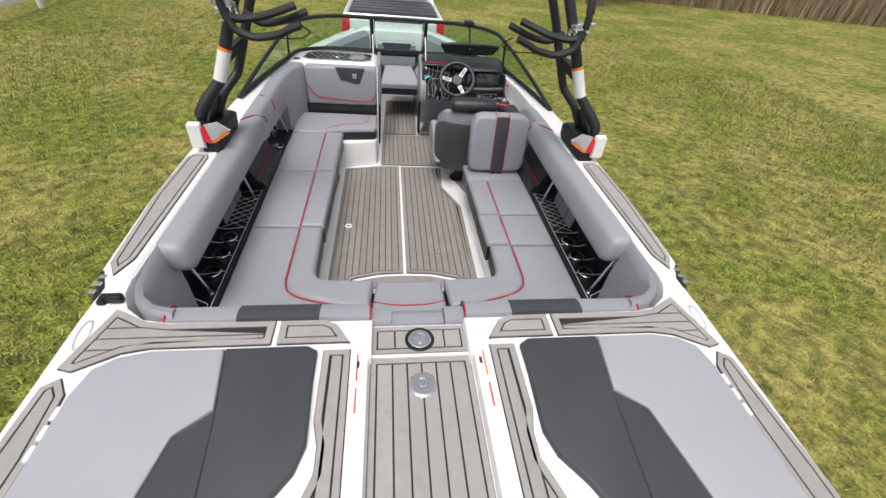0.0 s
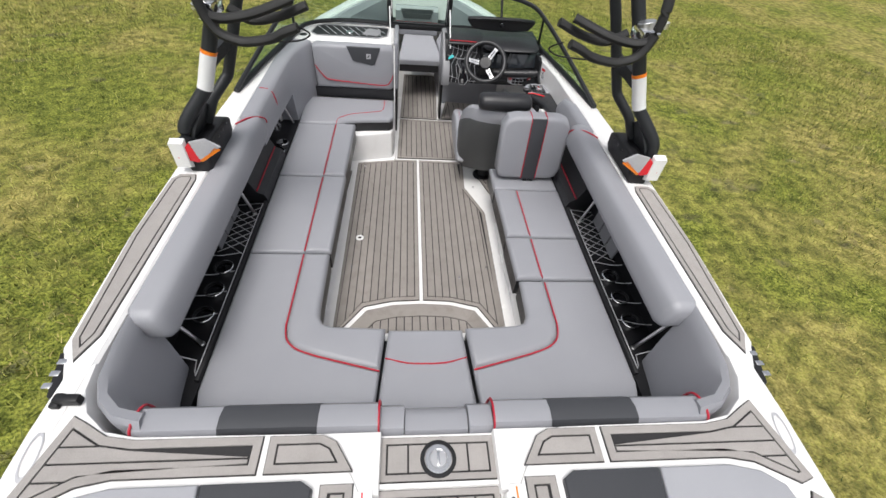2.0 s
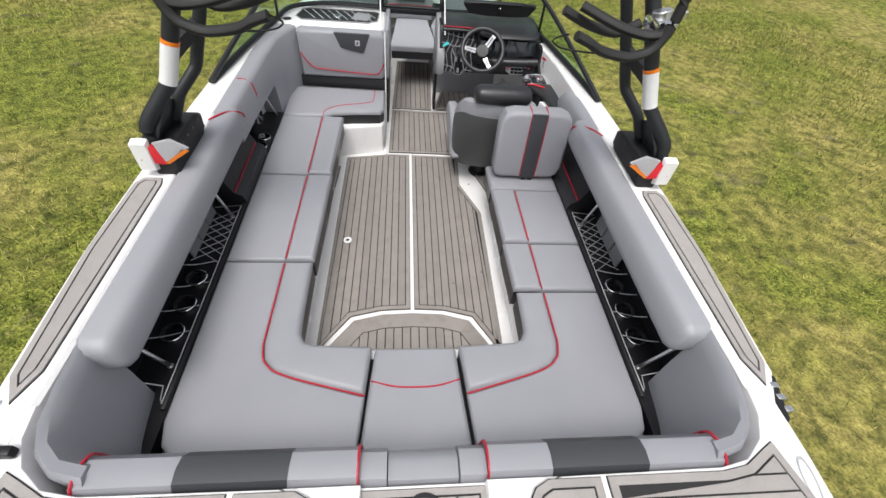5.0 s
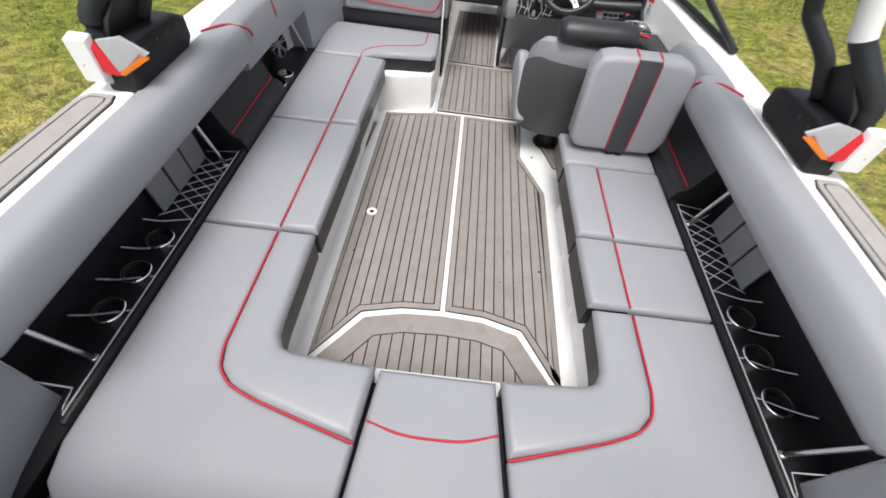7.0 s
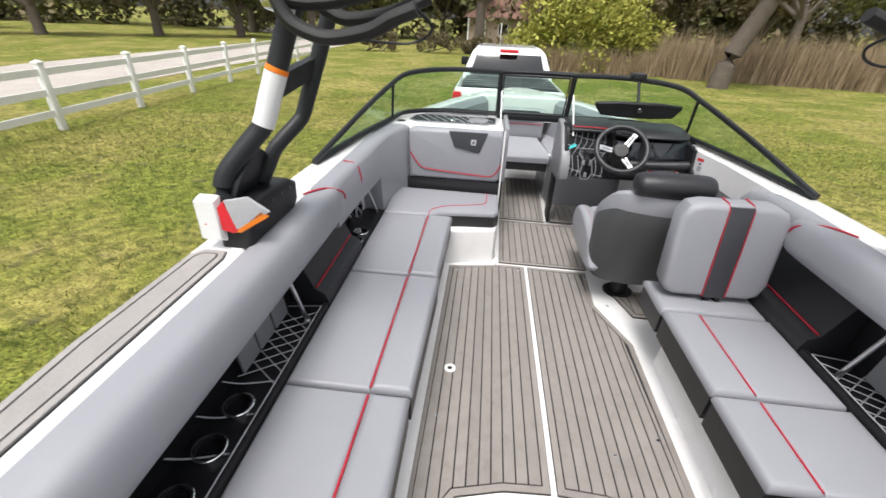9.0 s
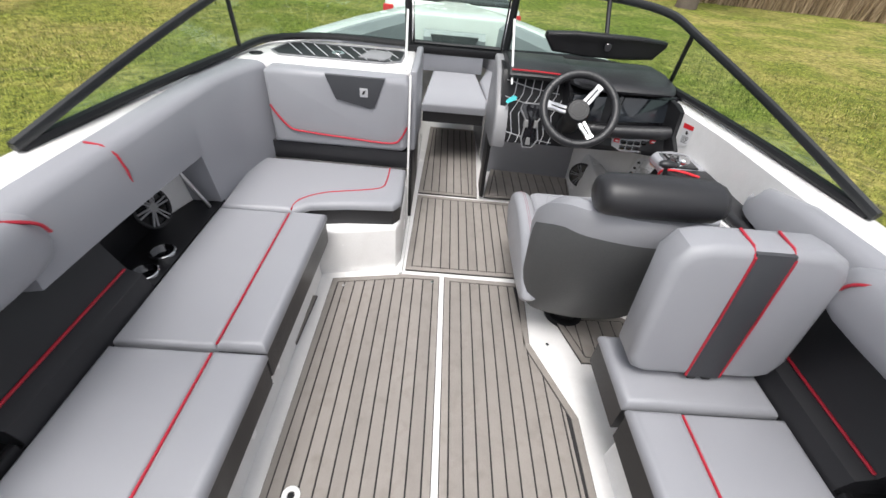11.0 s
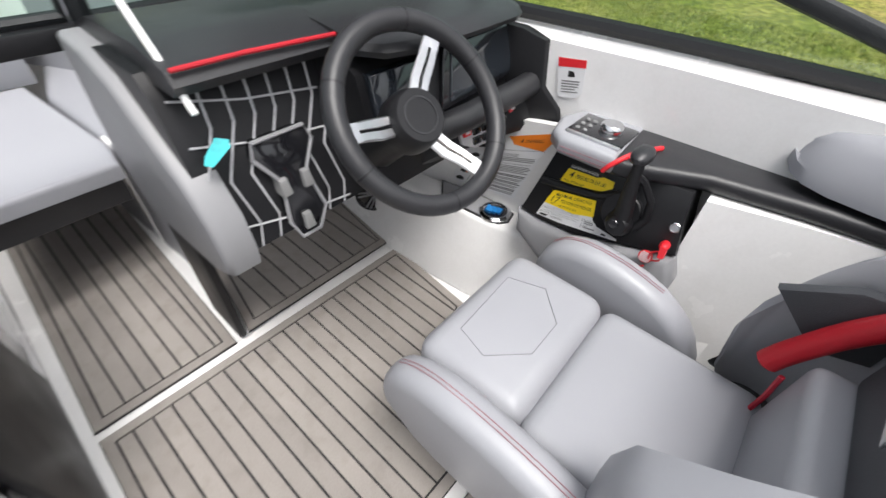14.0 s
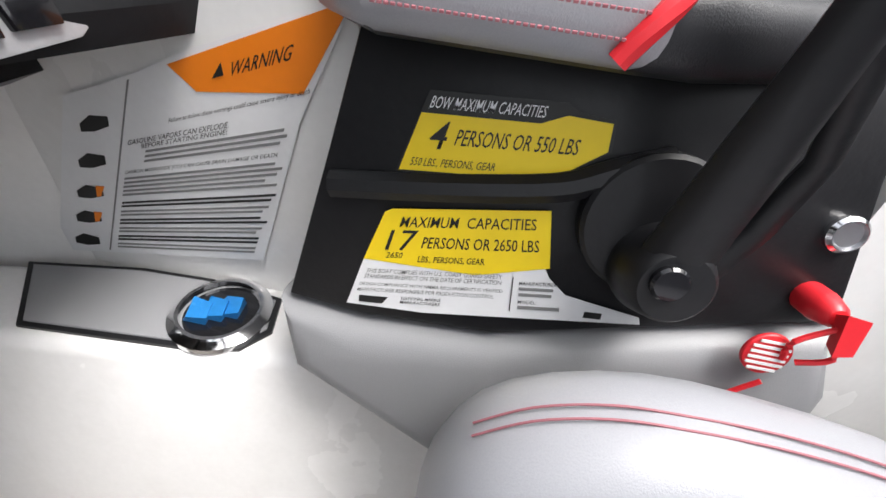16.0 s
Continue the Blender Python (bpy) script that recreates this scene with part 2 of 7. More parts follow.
def teak_panel(parent, outline, z, pitch=0.05, border=0.03, groove=0.0065, across=False, planks=True, surface=None):
    """Foam decking: black backing, grey border strips and planks, each a piece of its own."""
    surface = surface or TEAK
    outline = ccw(outline)
    bm = bmesh.new()
    prism(bm, outline, z, z + 0.004)
    part("deck_mat", bm, GROOVE, parent, smooth=False)
    o1, o2 = inset(outline, 0.003), inset(outline, border)
    n = len(outline)
    for i in range(n):
        j = (i + 1) % n
        bm = bmesh.new()
        prism(bm, [o1[i], o1[j], o2[j], o2[i]], z, z + 0.009)
        part("border_strip", bm, surface, parent, smooth=False)
    if not planks:
        return
    inner = inset(outline, border + groove)
    if across:
        inner = [(y, x) for x, y in inner]
    x0, x1 = min(p[0] for p in inner), max(p[0] for p in inner)
    count = max(1, round((x1 - x0) / pitch))
    w = (x1 - x0) / count
    for k in range(count):
        a, b = x0 + k * w + (groove / 2 if k else 0), x0 + (k + 1) * w - (groove / 2 if k < count - 1 else 0)
        knots = [a] + sorted(p[0] for p in inner if a + 1e-3 < p[0] < b - 1e-3) + [b]
        low, high = [], []
        for x in knots:
            s = span(inner, min(max(x, x0 + 1e-4), x1 - 1e-4) + 1e-6)
            if s:
                low.append((x, s[0]))
                high.append((x, s[1]))
        if len(low) < 2:
            continue
        poly = low + high[::-1]
        if across:
            poly = [(y, x) for x, y in poly]
        bm = bmesh.new()
        prism(bm, ccw(poly), z, z + 0.009)
        part("plank", bm, surface, parent, smooth=False)


def cushion(name, outline, z0, z1, label, r=0.03, top=VINYL, skirt=0.09, piping=None, group="", category="seat cushion"):
    """A vinyl cushion with a rounded, slightly crowned top and a black skirt under it."""
    ob = base(name, (sum(p[0] for p in outline) / len(outline), sum(p[1] for p in outline) / len(outline), z0), label, category, group=group)
    outline = ccw(outline)
    bm = bmesh.new()
    prism(bm, outline, z1 - skirt * 0.42, z1, r, 4)
    part("top", bm, top, ob)
    bm = bmesh.new()
    prism(bm, inset(outline, 0.006), z0, z1 - skirt * 0.42)
    part("skirt", bm, BLACK_VINYL, ob, "black vinyl skirt")
    if piping:
        bm = bmesh.new()
        tube(bm, piping, 0.0045, 6)
        part("piping", bm, RED, ob, "red piping")
    return ob

# ---- ground and surroundings ----


def ground_material():
    m = bpy.data.materials.new("mown_lawn_soil")
    m.use_nodes = True
    n, l = m.node_tree.nodes, m.node_tree.links
    p = n["Principled BSDF"]
    tc = n.new("ShaderNodeTexCoord")
    def tex(scale, detail, dist=0.0):
        t = n.new("ShaderNodeTexNoise")
        t.inputs["Scale"].default_value, t.inputs["Detail"].default_value, t.inputs["Distortion"].default_value = scale, detail, dist
        l.new(tc.outputs["Object"], t.inputs["Vector"])
        return t.outputs[0]
    def ramp(src, a, b, c0, c1):
        r = n.new("ShaderNodeValToRGB")
        r.color_ramp.elements[0].position, r.color_ramp.elements[1].position = a, b
        r.color_ramp.elements[0].color, r.color_ramp.elements[1].color = (*c0, 1), (*c1, 1)
        l.new(src, r.inputs[0])
        return r.outputs[0]
    def mix(f, a, b):
        x = n.new("ShaderNodeMix")
        x.data_type = "RGBA"
        l.new(f, x.inputs["Factor"]), l.new(a, x.inputs["A"]), l.new(b, x.inputs["B"])
        return x.outputs["Result"]
    green = ramp(tex(38, 8), 0.32, 0.7, (0.045, 0.068, 0.012), (0.34, 0.37, 0.075))
    straw = ramp(tex(45, 8), 0.3, 0.7, (0.16, 0.14, 0.04), (0.52, 0.45, 0.17))
    patches = ramp(tex(0.6, 9, 0.3), 0.42, 0.62, (0, 0, 0), (0.85, 0.85, 0.85))
    col = mix(patches, green, straw)
    bare = ramp(tex(2.6, 8, 0.3), 0.62, 0.72, (0, 0, 0), (0.7, 0.7, 0.7))
    soil = ramp(tex(60, 6), 0.3, 0.7, (0.08, 0.07, 0.045), (0.24, 0.21, 0.14))
    col = mix(bare, col, soil)
    shade = ramp(tex(7, 9, 0.4), 0.3, 0.68, (0.34, 0.38, 0.34), (1.35, 1.3, 1.2))
    mul = n.new("ShaderNodeMix")
    mul.data_type, mul.blend_type = "RGBA", "MULTIPLY"
    mul.inputs["Factor"].default_value = 1.0
    l.new(col, mul.inputs["A"]), l.new(shade, mul.inputs["B"])
    col = mul.outputs["Result"]
    l.new(col, p.inputs["Base Color"])
    p.inputs["Roughness"].default_value = 0.9
    p.inputs["Specular IOR Level"].default_value = 0.15
    b = n.new("ShaderNodeBump")
    b.inputs["Strength"].default_value, b.inputs["Distance"].default_value = 0.8, 0.04
    l.new(tex(55, 8), b.inputs["Height"])
    l.new(b.outputs[0], p.inputs["Normal"])
    return m


LAWN = ground_material()
bm = bmesh.new()
# one sheet out to the horizon, gently uneven near the boat
xs = [-900, -300, -120, -60] + [x * 2.0 for x in range(-20, 21)] + [60, 120, 300, 900]
ys = [-900, -300, -60] + [y * 2.0 for y in range(-10, 36)] + [100, 200, 400, 900]
grid = [[bm.verts.new((x, y, GROUND + (0.05 * noise.noise((x * 0.15, y * 0.15, 0)) if abs(x) < 45 and -25 < y < 75 else 0))) for x in xs] for y in ys]
for a, b in zip(grid, grid[1:]):
    for i in range(len(xs) - 1):
        bm.faces.new([a[i], a[i + 1], b[i + 1], b[i]])
thing("ground", bm, LAWN, "patchy mown lawn of green and straw-coloured grass", "lawn", "structure")

# ---- boat: hull, decks, cockpit sole ----
BEAM = [(-1.3, 1.2), (0.0, 1.27), (0.62, 1.29), (0.8, 1.29), (0.92, 1.35), (1.5, 1.385), (2.2, 1.385), (3.0, 1.36), (3.6, 1.3), (4.2, 1.19), (4.8, 1.02), (5.5, 0.76), (6.1, 0.46), (6.5, 0.14)]
INNER = [(0.85, 1.2), (2.6, 1.2), (3.0, 1.2), (3.6, 1.17), (4.1, 1.1), (4.7, 0.93), (5.4, 0.66), (6.0, 0.36), (6.3, 0.1)]


def along(table, y):
    for (a, b), (c, d) in zip(table, table[1:]):
        if y <= c:
            return b + (d - b) * max(0, (y - a)) / (c - a)
    return table[-1][1]


YS = [-1.3, -0.6, 0, 0.3, 0.62, 0.8, 0.86, 0.92, 1.2, 1.5, 1.9, 2.2, 2.6, 3.0, 3.3, 3.6, 3.9, 4.2, 4.5, 4.8, 5.15, 5.5, 5.8, 6.1, 6.35, 6.5]
boat = base("boat_hull", (0, 2.5, -0.35), "white gelcoat wakeboard boat hull and deck on a trailer", "boat", "structure")
bm = bmesh.new()
rings = []
for y in YS:
    b = along(BEAM, y)
    rise = max(0, (y - 4.4) / 2.1) ** 2
    half = [(b, 0.845), (b + 0.015, 0.80), (b + 0.015, 0.76), (b, 0.74), (b * 0.97, 0.45), (b * 0.9, 0.02 + 0.35 * rise), (b * 0.45, -0.24 + 0.5 * rise)]
    rings.append([(x, y, z) for x, z in half] + [(0, y, -0.36 + 0.75 * rise)] + [(-x, y, z) for x, z in half[::-1]])
loft(bm, rings, closed=False)
part("hull_shell", bm, GEL, boat)
bm = bmesh.new()
last = rings[0]
bm.faces.new([bm.verts.new(p) for p in last])
part("transom", bm, GEL, boat)
# side decks with the liner under them
for side, name in ((-1, "side_deck"), (1, "side_deck")):
    bm = bmesh.new()
    rings = []
    for y in [v for v in YS if v >= 0.62]:
        o, i = along(BEAM, y), along(INNER, y)
        lip = 0.04 if y < 4.3 else 0.0
        back = i + (0.07 if 1.0 < y < (3.5 if side < 0 else 2.95) else 0.0)
        prof = [(min(back, o - 0.03), -0.02), (min(back, o - 0.03), 0.7), (i, 0.73), (i, 0.85), (i + 0.012, 0.863), (o - 0.03, 0.863), (o - 0.008, 0.857), (o, 0.845), (o - 0.01, 0.7), (o - 0.02, 0.6)]
        rings.append([(side * x, y, z) for x, z in prof])
    loft(bm, rings)
    part(name, bm, GEL, boat)
# aft deck: two halves beside a sunken walkway
for s in (-1, 1):
    bm = bmesh.new()
    pts = [(0.2, -1.25), (1.2, -1.25), (1.25, -0.3), (1.265, 0.0), (1.285, 0.62), (1.28, 0.84), (1.2, 0.86), (1.185, 0.76), (1.14, 0.68), (1.06, 0.62), (0.96, 0.6), (0.42, 0.595), (0.33, 0.56), (0.25, 0.42), (0.2, 0.4)]
    poly = ccw([(s * x, y) for x, y in pts])
    prism(bm, poly, 0.3, 0.86, 0.008, 2)
    part("aft_deck", bm, GEL, boat)
    bm = bmesh.new()
    prism(bm, ccw([(s * x, y) for x, y in ((0.19, 0.41), (0.26, 0.41), (0.34, 0.55), (0.42, 0.6), (0.19, 0.6))]), 0.3, 0.845, 0.008, 2)
    part("aft_deck_step", bm, GEL, boat)
bm = bmesh.new()
box(bm, -0.21, 0.21, -1.25, 0.6, 0.3, 0.8)
box(bm, -0.21, 0.21, 0.435, 0.449, 0.79, 0.813, 0.003)
part("walkway_base", bm, GEL, boat)
# cockpit sole
sole = base("floor", (0, 2.8, -0.01), "white gelcoat cockpit sole with grey striped foam decking", "floor", "structure")
bm = bmesh.new()
half = [(1.2, 0.5), (1.22, 3.2), (1.02, 4.2), (0.85, 4.8), (0.6, 5.5), (0.42, 5.9)]
prism(bm, half + [(-x, y) for x, y in half[::-1]], -0.05, -0.004)
part("sole", bm, GEL, sole)
# white risers and coved edges of the sole
for s in (-1, 1):
    bm = bmesh.new()
    loft(bm, [[(s * 0.625, y, -0.01), (s * 0.632, y, 0.01), (s * 0.638, y, 0.1), (s * 0.64, y, 0.28), (s * 0.9, y, 0.28), (s * 0.9, y, -0.01)] for y in ((1.2, 2.2, 3.46) if s < 0 else (1.2, 2.0, 2.6))])
    part("seat_riser", bm, GEL, sole)
bm = bmesh.new()
box(bm, -0.7, 0.7, 1.0, 1.36, -0.01, 0.28, 0.02)
part("aft_riser", bm, GEL, sole)
# dark base boards under the lounge cushions
for x0, x1, y0, y1 in ((-1.04, 1.04, 0.83, 1.29), (-1.04, -0.66, 1.29, 3.44), (0.66, 1.04, 1.29, 2.84)):
    bm = bmesh.new()
    box(bm, x0, x1, y0, y1, 0.281, 0.3)
    part("seat_board", bm, BLACK, sole, "black board under the cushions")
# block under the forward port seat
bm = bmesh.new()
prism(bm, [(-1.15, 3.5), (-0.62, 3.47), (-0.255, 3.55), (-0.235, 3.62), (-0.235, 4.8), (-0.86, 4.8), (-1.02, 4.25)], -0.01, 0.27, 0.02, 3)
part("port_seat_base", bm, GEL, sole)
bm = bmesh.new()
box(bm, -0.232, -0.215, 3.5, 5.3, -0.01, 0.02, 0.006)
part("edge_strip", bm, GEL, sole)

# deck cockpit panels
teak_panel(sole, [(-0.568, 1.49), (-0.385, 1.74), (-0.2, 1.785), (-0.012, 1.795), (-0.012, 3.5), (-0.2, 3.5), (-0.565, 3.43)], 0.0)
teak_panel(sole, [(0.012, 1.795), (0.2, 1.785), (0.383, 1.735), (0.53, 1.48), (0.55, 1.48), (0.563, 2.734), (0.418, 3.09), (0.435, 3.49), (0.012, 3.5)], 0.0)
teak_panel(sole, [(-0.53, 1.3), (0.505, 1.3), (0.505, 1.47), (0.36, 1.706), (0.19, 1.755), (0.0, 1.765), (-0.19, 1.755), (-0.365, 1.711), (-0.53, 1.49)], 0.0, border=0.1)
teak_panel(sole, [(-0.2, 3.535), (0.44, 3.53), (0.6, 3.7), (0.86, 3.88), (0.9, 4.28), (-0.185, 4.31)], 0.0)
teak_panel(sole, [(-0.185, 4.34), (0.225, 4.33), (0.26, 5.5), (-0.15, 5.5)], 0.0, pitch=0.055)
teak_panel(sole, [(0.27, 4.33), (0.9, 4.32), (0.96, 4.74), (0.38, 4.94)], 0.012, pitch=0.06)
teak_panel(sole, [(0.55, 3.28), (0.64, 3.0), (1.13, 3.0), (1.13, 3.17), (0.9, 3.3)], 0.0, pitch=0.06)
teak_panel(sole, [(-0.72, 3.0), (-0.625, 3.0), (-0.61, 3.3), (-0.7, 3.29)], 0.0, pitch=0.05, border=0.02)
# drain ring in the sole
drain = base("deck_drain", (-0.47, 2.4, 0.009), "small round white drain ring in the deck", "drain")
bm = bmesh.new()
disc(bm, (-0.466, 2.4, 0.007), 0.03, 0.007, hole=0.013, sides=24)
part("ring", bm, WHITE, drain)
bm = bmesh.new()
disc(bm, (-0.466, 2.4, 0.006), 0.0125, 0.004, sides=16)
part("plug", bm, BLACK, drain)

# ---- aft deck pads ----
aft_pads = base("aft_deck_pads", (0, 0.3, 0.86), "grey striped foam deck pads round the sun pads", "deck pad", "structure")
for s in (-1, 1):
    f = (lambda p: p) if s > 0 else mirror
    teak_panel(aft_pads, f([(0.56, 0.472), (0.97, 0.472), (1.06, 0.455), (1.185, 0.385), (1.235, 0.4), (1.17, 0.67), (1.12, 0.645), (1.04, 0.602), (0.95, 0.588), (0.56, 0.588)]), 0.86, border=0.028, surface=TEAK_DECK, across=True)
    teak_panel(aft_pads, f([(0.27, 0.472), (0.54, 0.472), (0.542, 0.587), (0.375, 0.587), (0.33, 0.565)]), 0.86, border=0.026, surface=TEAK_DECK, across=True)
    teak_panel(aft_pads, f([(1.125, -1.0), (1.215, -1.0), (1.25, -0.1), (1.245, 0.33), (1.2, 0.365), (1.155, 0.3), (1.135, 0.1)]), 0.86, border=0.022, surface=TEAK_DECK)
    teak_panel(aft_pads, f([(0.255, -1.0), (0.56, -1.0), (0.41, -0.17), (0.345, 0.0), (0.345, 0.08), (0.365, 0.16), (0.365, 0.44), (0.265, 0.44)]), 0.86, border=0.024, surface=TEAK_DECK, pitch=0.045)
teak_panel(aft_pads, [(-0.195, -1.1), (0.195, -1.1), (0.195, 0.432), (-0.195, 0.432)], 0.8, border=0.022, surface=TEAK_DECK, pitch=0.058)
teak_panel(aft_pads, [(-0.195, 0.452), (0.195, 0.452), (0.195, 0.592), (-0.195, 0.592)], 0.8, border=0.022, surface=TEAK_DECK, pitch=0.07)

# sun pads
PADS = [(0.4, 0.0), (0.375, 0.08), (0.39, 0.3), (0.39, 0.425), (0.42, 0.447), (0.95, 0.447), (1.05, 0.425), (1.11, 0.38), (1.13, 0.28), (1.125, 0.0), (1.11, -1.0), (0.75, -1.0), (0.62, -0.3), (0.47, -0.09)]
for s in (-1, 1):
    pad = base("sun_pad", (s * 0.75, 0, 0.86), "two-tone grey and charcoal vinyl sun pad on the aft deck", "sun pad", group="aft sun pads")
    f = (lambda p: p) if s > 0 else mirror
    light = [(0.71, 0.447), (0.95, 0.447), (1.05, 0.425), (1.11, 0.38), (1.13, 0.28), (1.125, 0.0), (1.11, -1.0), (0.98, -1.0), (0.77, 0.13), (0.675, 0.21)]
    strip = [(0.665, 0.205), (0.765, 0.125), (0.975, -1.0), (0.76, -1.0), (0.62, -0.3)]
    dark = [(0.4, 0.0), (0.375, 0.08), (0.385, 0.3), (0.385, 0.425), (0.42, 0.447), (0.705, 0.447), (0.668, 0.21), (0.62, -0.29), (0.6, -0.33), (0.47, -0.09)]
    for nm, poly, m, lab in (("light_panel", light, PAD_LIGHT, "light grey vinyl panel"), ("charcoal_wedge", strip, PAD_DARK, "charcoal vinyl wedge"), ("charcoal_panel", dark, PAD_DARK, "charcoal vinyl panel")):
        bm = bmesh.new()
        prism(bm, ccw(f(poly)), 0.85, 0.888, 0.008 if nm == "light_panel" else 0.006, 3)
        part(nm, bm, m, pad, lab)
    for q in range(3):
        bm = bmesh.new()
        box(bm, s * 1.128 - 0.008, s * 1.128 + 0.008, 0.08 + q * 0.06, 0.125 + q * 0.06, 0.86, 0.892, 0.004)
        part("hinge_leaf", bm, WHITE, pad, "small white hinge leaf")
# walkway fittings
cap = base("filler_cap", (0, 0.519, 0.809), "round stainless filler cap with a black surround", "filler cap")
bm = bmesh.new()
disc(bm, (0, 0.519, 0.805), 0.06, 0.008, hole=0.047, sides=32)
part("gasket", bm, BLACK, cap, "black surround")
bm = bmesh.new()
disc(bm, (0, 0.519, 0.805), 0.046, 0.012, hole=0.03, sides=32)
part("rim", bm, CHROME, cap)
bm = bmesh.new()
disc(bm, (0, 0.519, 0.803), 0.03, 0.01, sides=28)
part("lid", bm, ALU, cap)
bm = bmesh.new()
box(bm, -0.005, 0.005, 0.497, 0.541, 0.811, 0.817, 0.002)
part("key_bar", bm, CHROME, cap)
latch = base("hatch_latch", (0, 0.312, 0.809), "round stainless flush hatch latch with a lift ring", "latch")
bm = bmesh.new()
disc(bm, (0, 0.312, 0.805), 0.052, 0.01, hole=0.024, sides=32, r2=0.047)
part("flange", bm, CHROME, latch)
bm = bmesh.new()
disc(bm, (0, 0.309, 0.806), 0.023, 0.004, sides=24)
part("well", bm, GREY_INK, latch)
bm = bmesh.new()
disc(bm, (0, 0.315, 0.811), 0.018, 0.005, hole=0.012, sides=20)
box(bm, -0.012, 0.012, 0.332, 0.345, 0.811, 0.817, 0.002)
part("lift_ring", bm, ALU, latch)

# ---- lounge cushions ----
Z0, Z1 = 0.235, 0.39
PI, PO, PR = -0.575, -1.06, -0.735
arc = [(-0.735, 1.4), (-0.735, 1.33), (-0.715, 1.25), (-0.66, 1.195), (-0.56, 1.155), (-0.4, 1.11), (-0.235, 1.065)]
inner_arc = [(-0.575, 1.45), (-0.57, 1.39), (-0.545, 1.345), (-0.5, 1.33), (-0.4, 1.325), (-0.215, 1.315)]
for s in (-1, 1):
    f = (lambda p: p) if s < 0 else mirror
    end = 1.861 if s < 0 else 1.65
    cushion("corner_cushion", f([(-0.735, end), (PO, end), (PO, 0.98), (PO + 0.025, 0.88), (PO + 0.07, 0.835), (-0.255, 0.81), (-0.235, 1.065)] + arc[::-1][1:]), Z0, Z1, "grey vinyl lounge corner cushion with red piping", r=0.02, group="lounge cushions")
    red = smooth_path([(s * -x, y, Z1 - 0.004) for x, y in [(-0.735, end - 0.01)] + arc], 4)
    cushion("corner_bolster", f([(-0.735, end), (-0.58, end)] + inner_arc + [(-0.235, 1.07)] + arc[::-1][1:]), Z0, Z1 + 0.012, "grey vinyl front bolster curving round the lounge corner", r=0.035, piping=red, group="lounge front bolsters")
cushion("centre_cushion", [(-0.2, 1.31), (0.2, 1.31), (0.215, 1.1), (0.24, 0.81), (-0.245, 0.81), (-0.22, 1.1)], Z0, Z1, "grey vinyl centre seat cushion with red piping", piping=smooth_path([(-0.21, 1.135, Z1 - 0.003), (-0.1, 1.105, Z1 + 0.001), (0, 1.1, Z1 + 0.001), (0.1, 1.105, Z1 + 0.001), (0.205, 1.135, Z1 - 0.003)]), group="lounge cushions")
for y0, y1 in ((1.876, 2.667), (2.683, 3.453)):
    cushion("bench_cushion", [(PR, y0), (PR, y1), (PO, y1), (PO, y0)], Z0, Z1, "grey vinyl bench seat cushion with red piping", r=0.02, group="lounge cushions")
    cushion("bench_bolster", [(PI, y0), (PI + 0.01, y1), (PR, y1), (PR, y0)], Z0, Z1 + 0.012, "grey vinyl bench front bolster with red piping", r=0.03, piping=[(PR, y0 + 0.01, Z1 - 0.003), (PR, y1 - 0.01, Z1 - 0.003)], group="lounge front bolsters")
for y0, y1 in ((1.666, 2.028), (2.044, 2.556)):
    cushion("bench_cushion", [(0.73, y0), (1.06, y0), (1.06, y1), (0.73, y1)], Z0, Z1, "grey vinyl bench seat cushion with red piping", r=0.02, group="lounge cushions")
    cushion("bench_bolster", [(0.565, y0), (0.73, y0), (0.73, y1), (0.56, y1)], Z0, Z1 + 0.012, "grey vinyl bench front bolster with red piping", r=0.03, piping=[(0.73, y0 + 0.01, Z1 - 0.003), (0.73, y1 - 0.01, Z1 - 0.003)], group="lounge front bolsters")
cushion("bench_end_cushion", [(0.56, 2.572), (1.06, 2.572), (1.06, 2.85), (0.56, 2.85)], Z0, Z1, "grey vinyl bench end cushion under the folding backrest", group="lounge cushions")
# forward port seat, facing aft
cushion("forward_seat_cushion", [(-0.235, 3.62), (-0.24, 3.95), (-1.03, 3.97), (-1.07, 3.8), (-1.06, 3.464), (-0.72, 3.464), (-0.66, 3.52), (-0.5, 3.55), (-0.27, 3.57)], 0.272, Z1 + 0.005, "grey vinyl forward seat cushion with a red piping line", r=0.03, piping=smooth_path([(-0.735, 3.47, Z1 + 0.0), (-0.72, 3.55, Z1 + 0.004), (-0.62, 3.63, Z1 + 0.004), (-0.45, 3.68, Z1 + 0.004), (-0.35, 3.72, Z1 + 0.004), (-0.33, 3.8, Z1 + 0.004), (-0.33, 3.94, Z1 + 0.004)], 4), group="lounge cushions")

# ---- padded sides, backrests, trays ----


def ring_xz(prof, y, s, dx=0.0):
    return [(s * (x + dx), y, z) for x, z in prof]


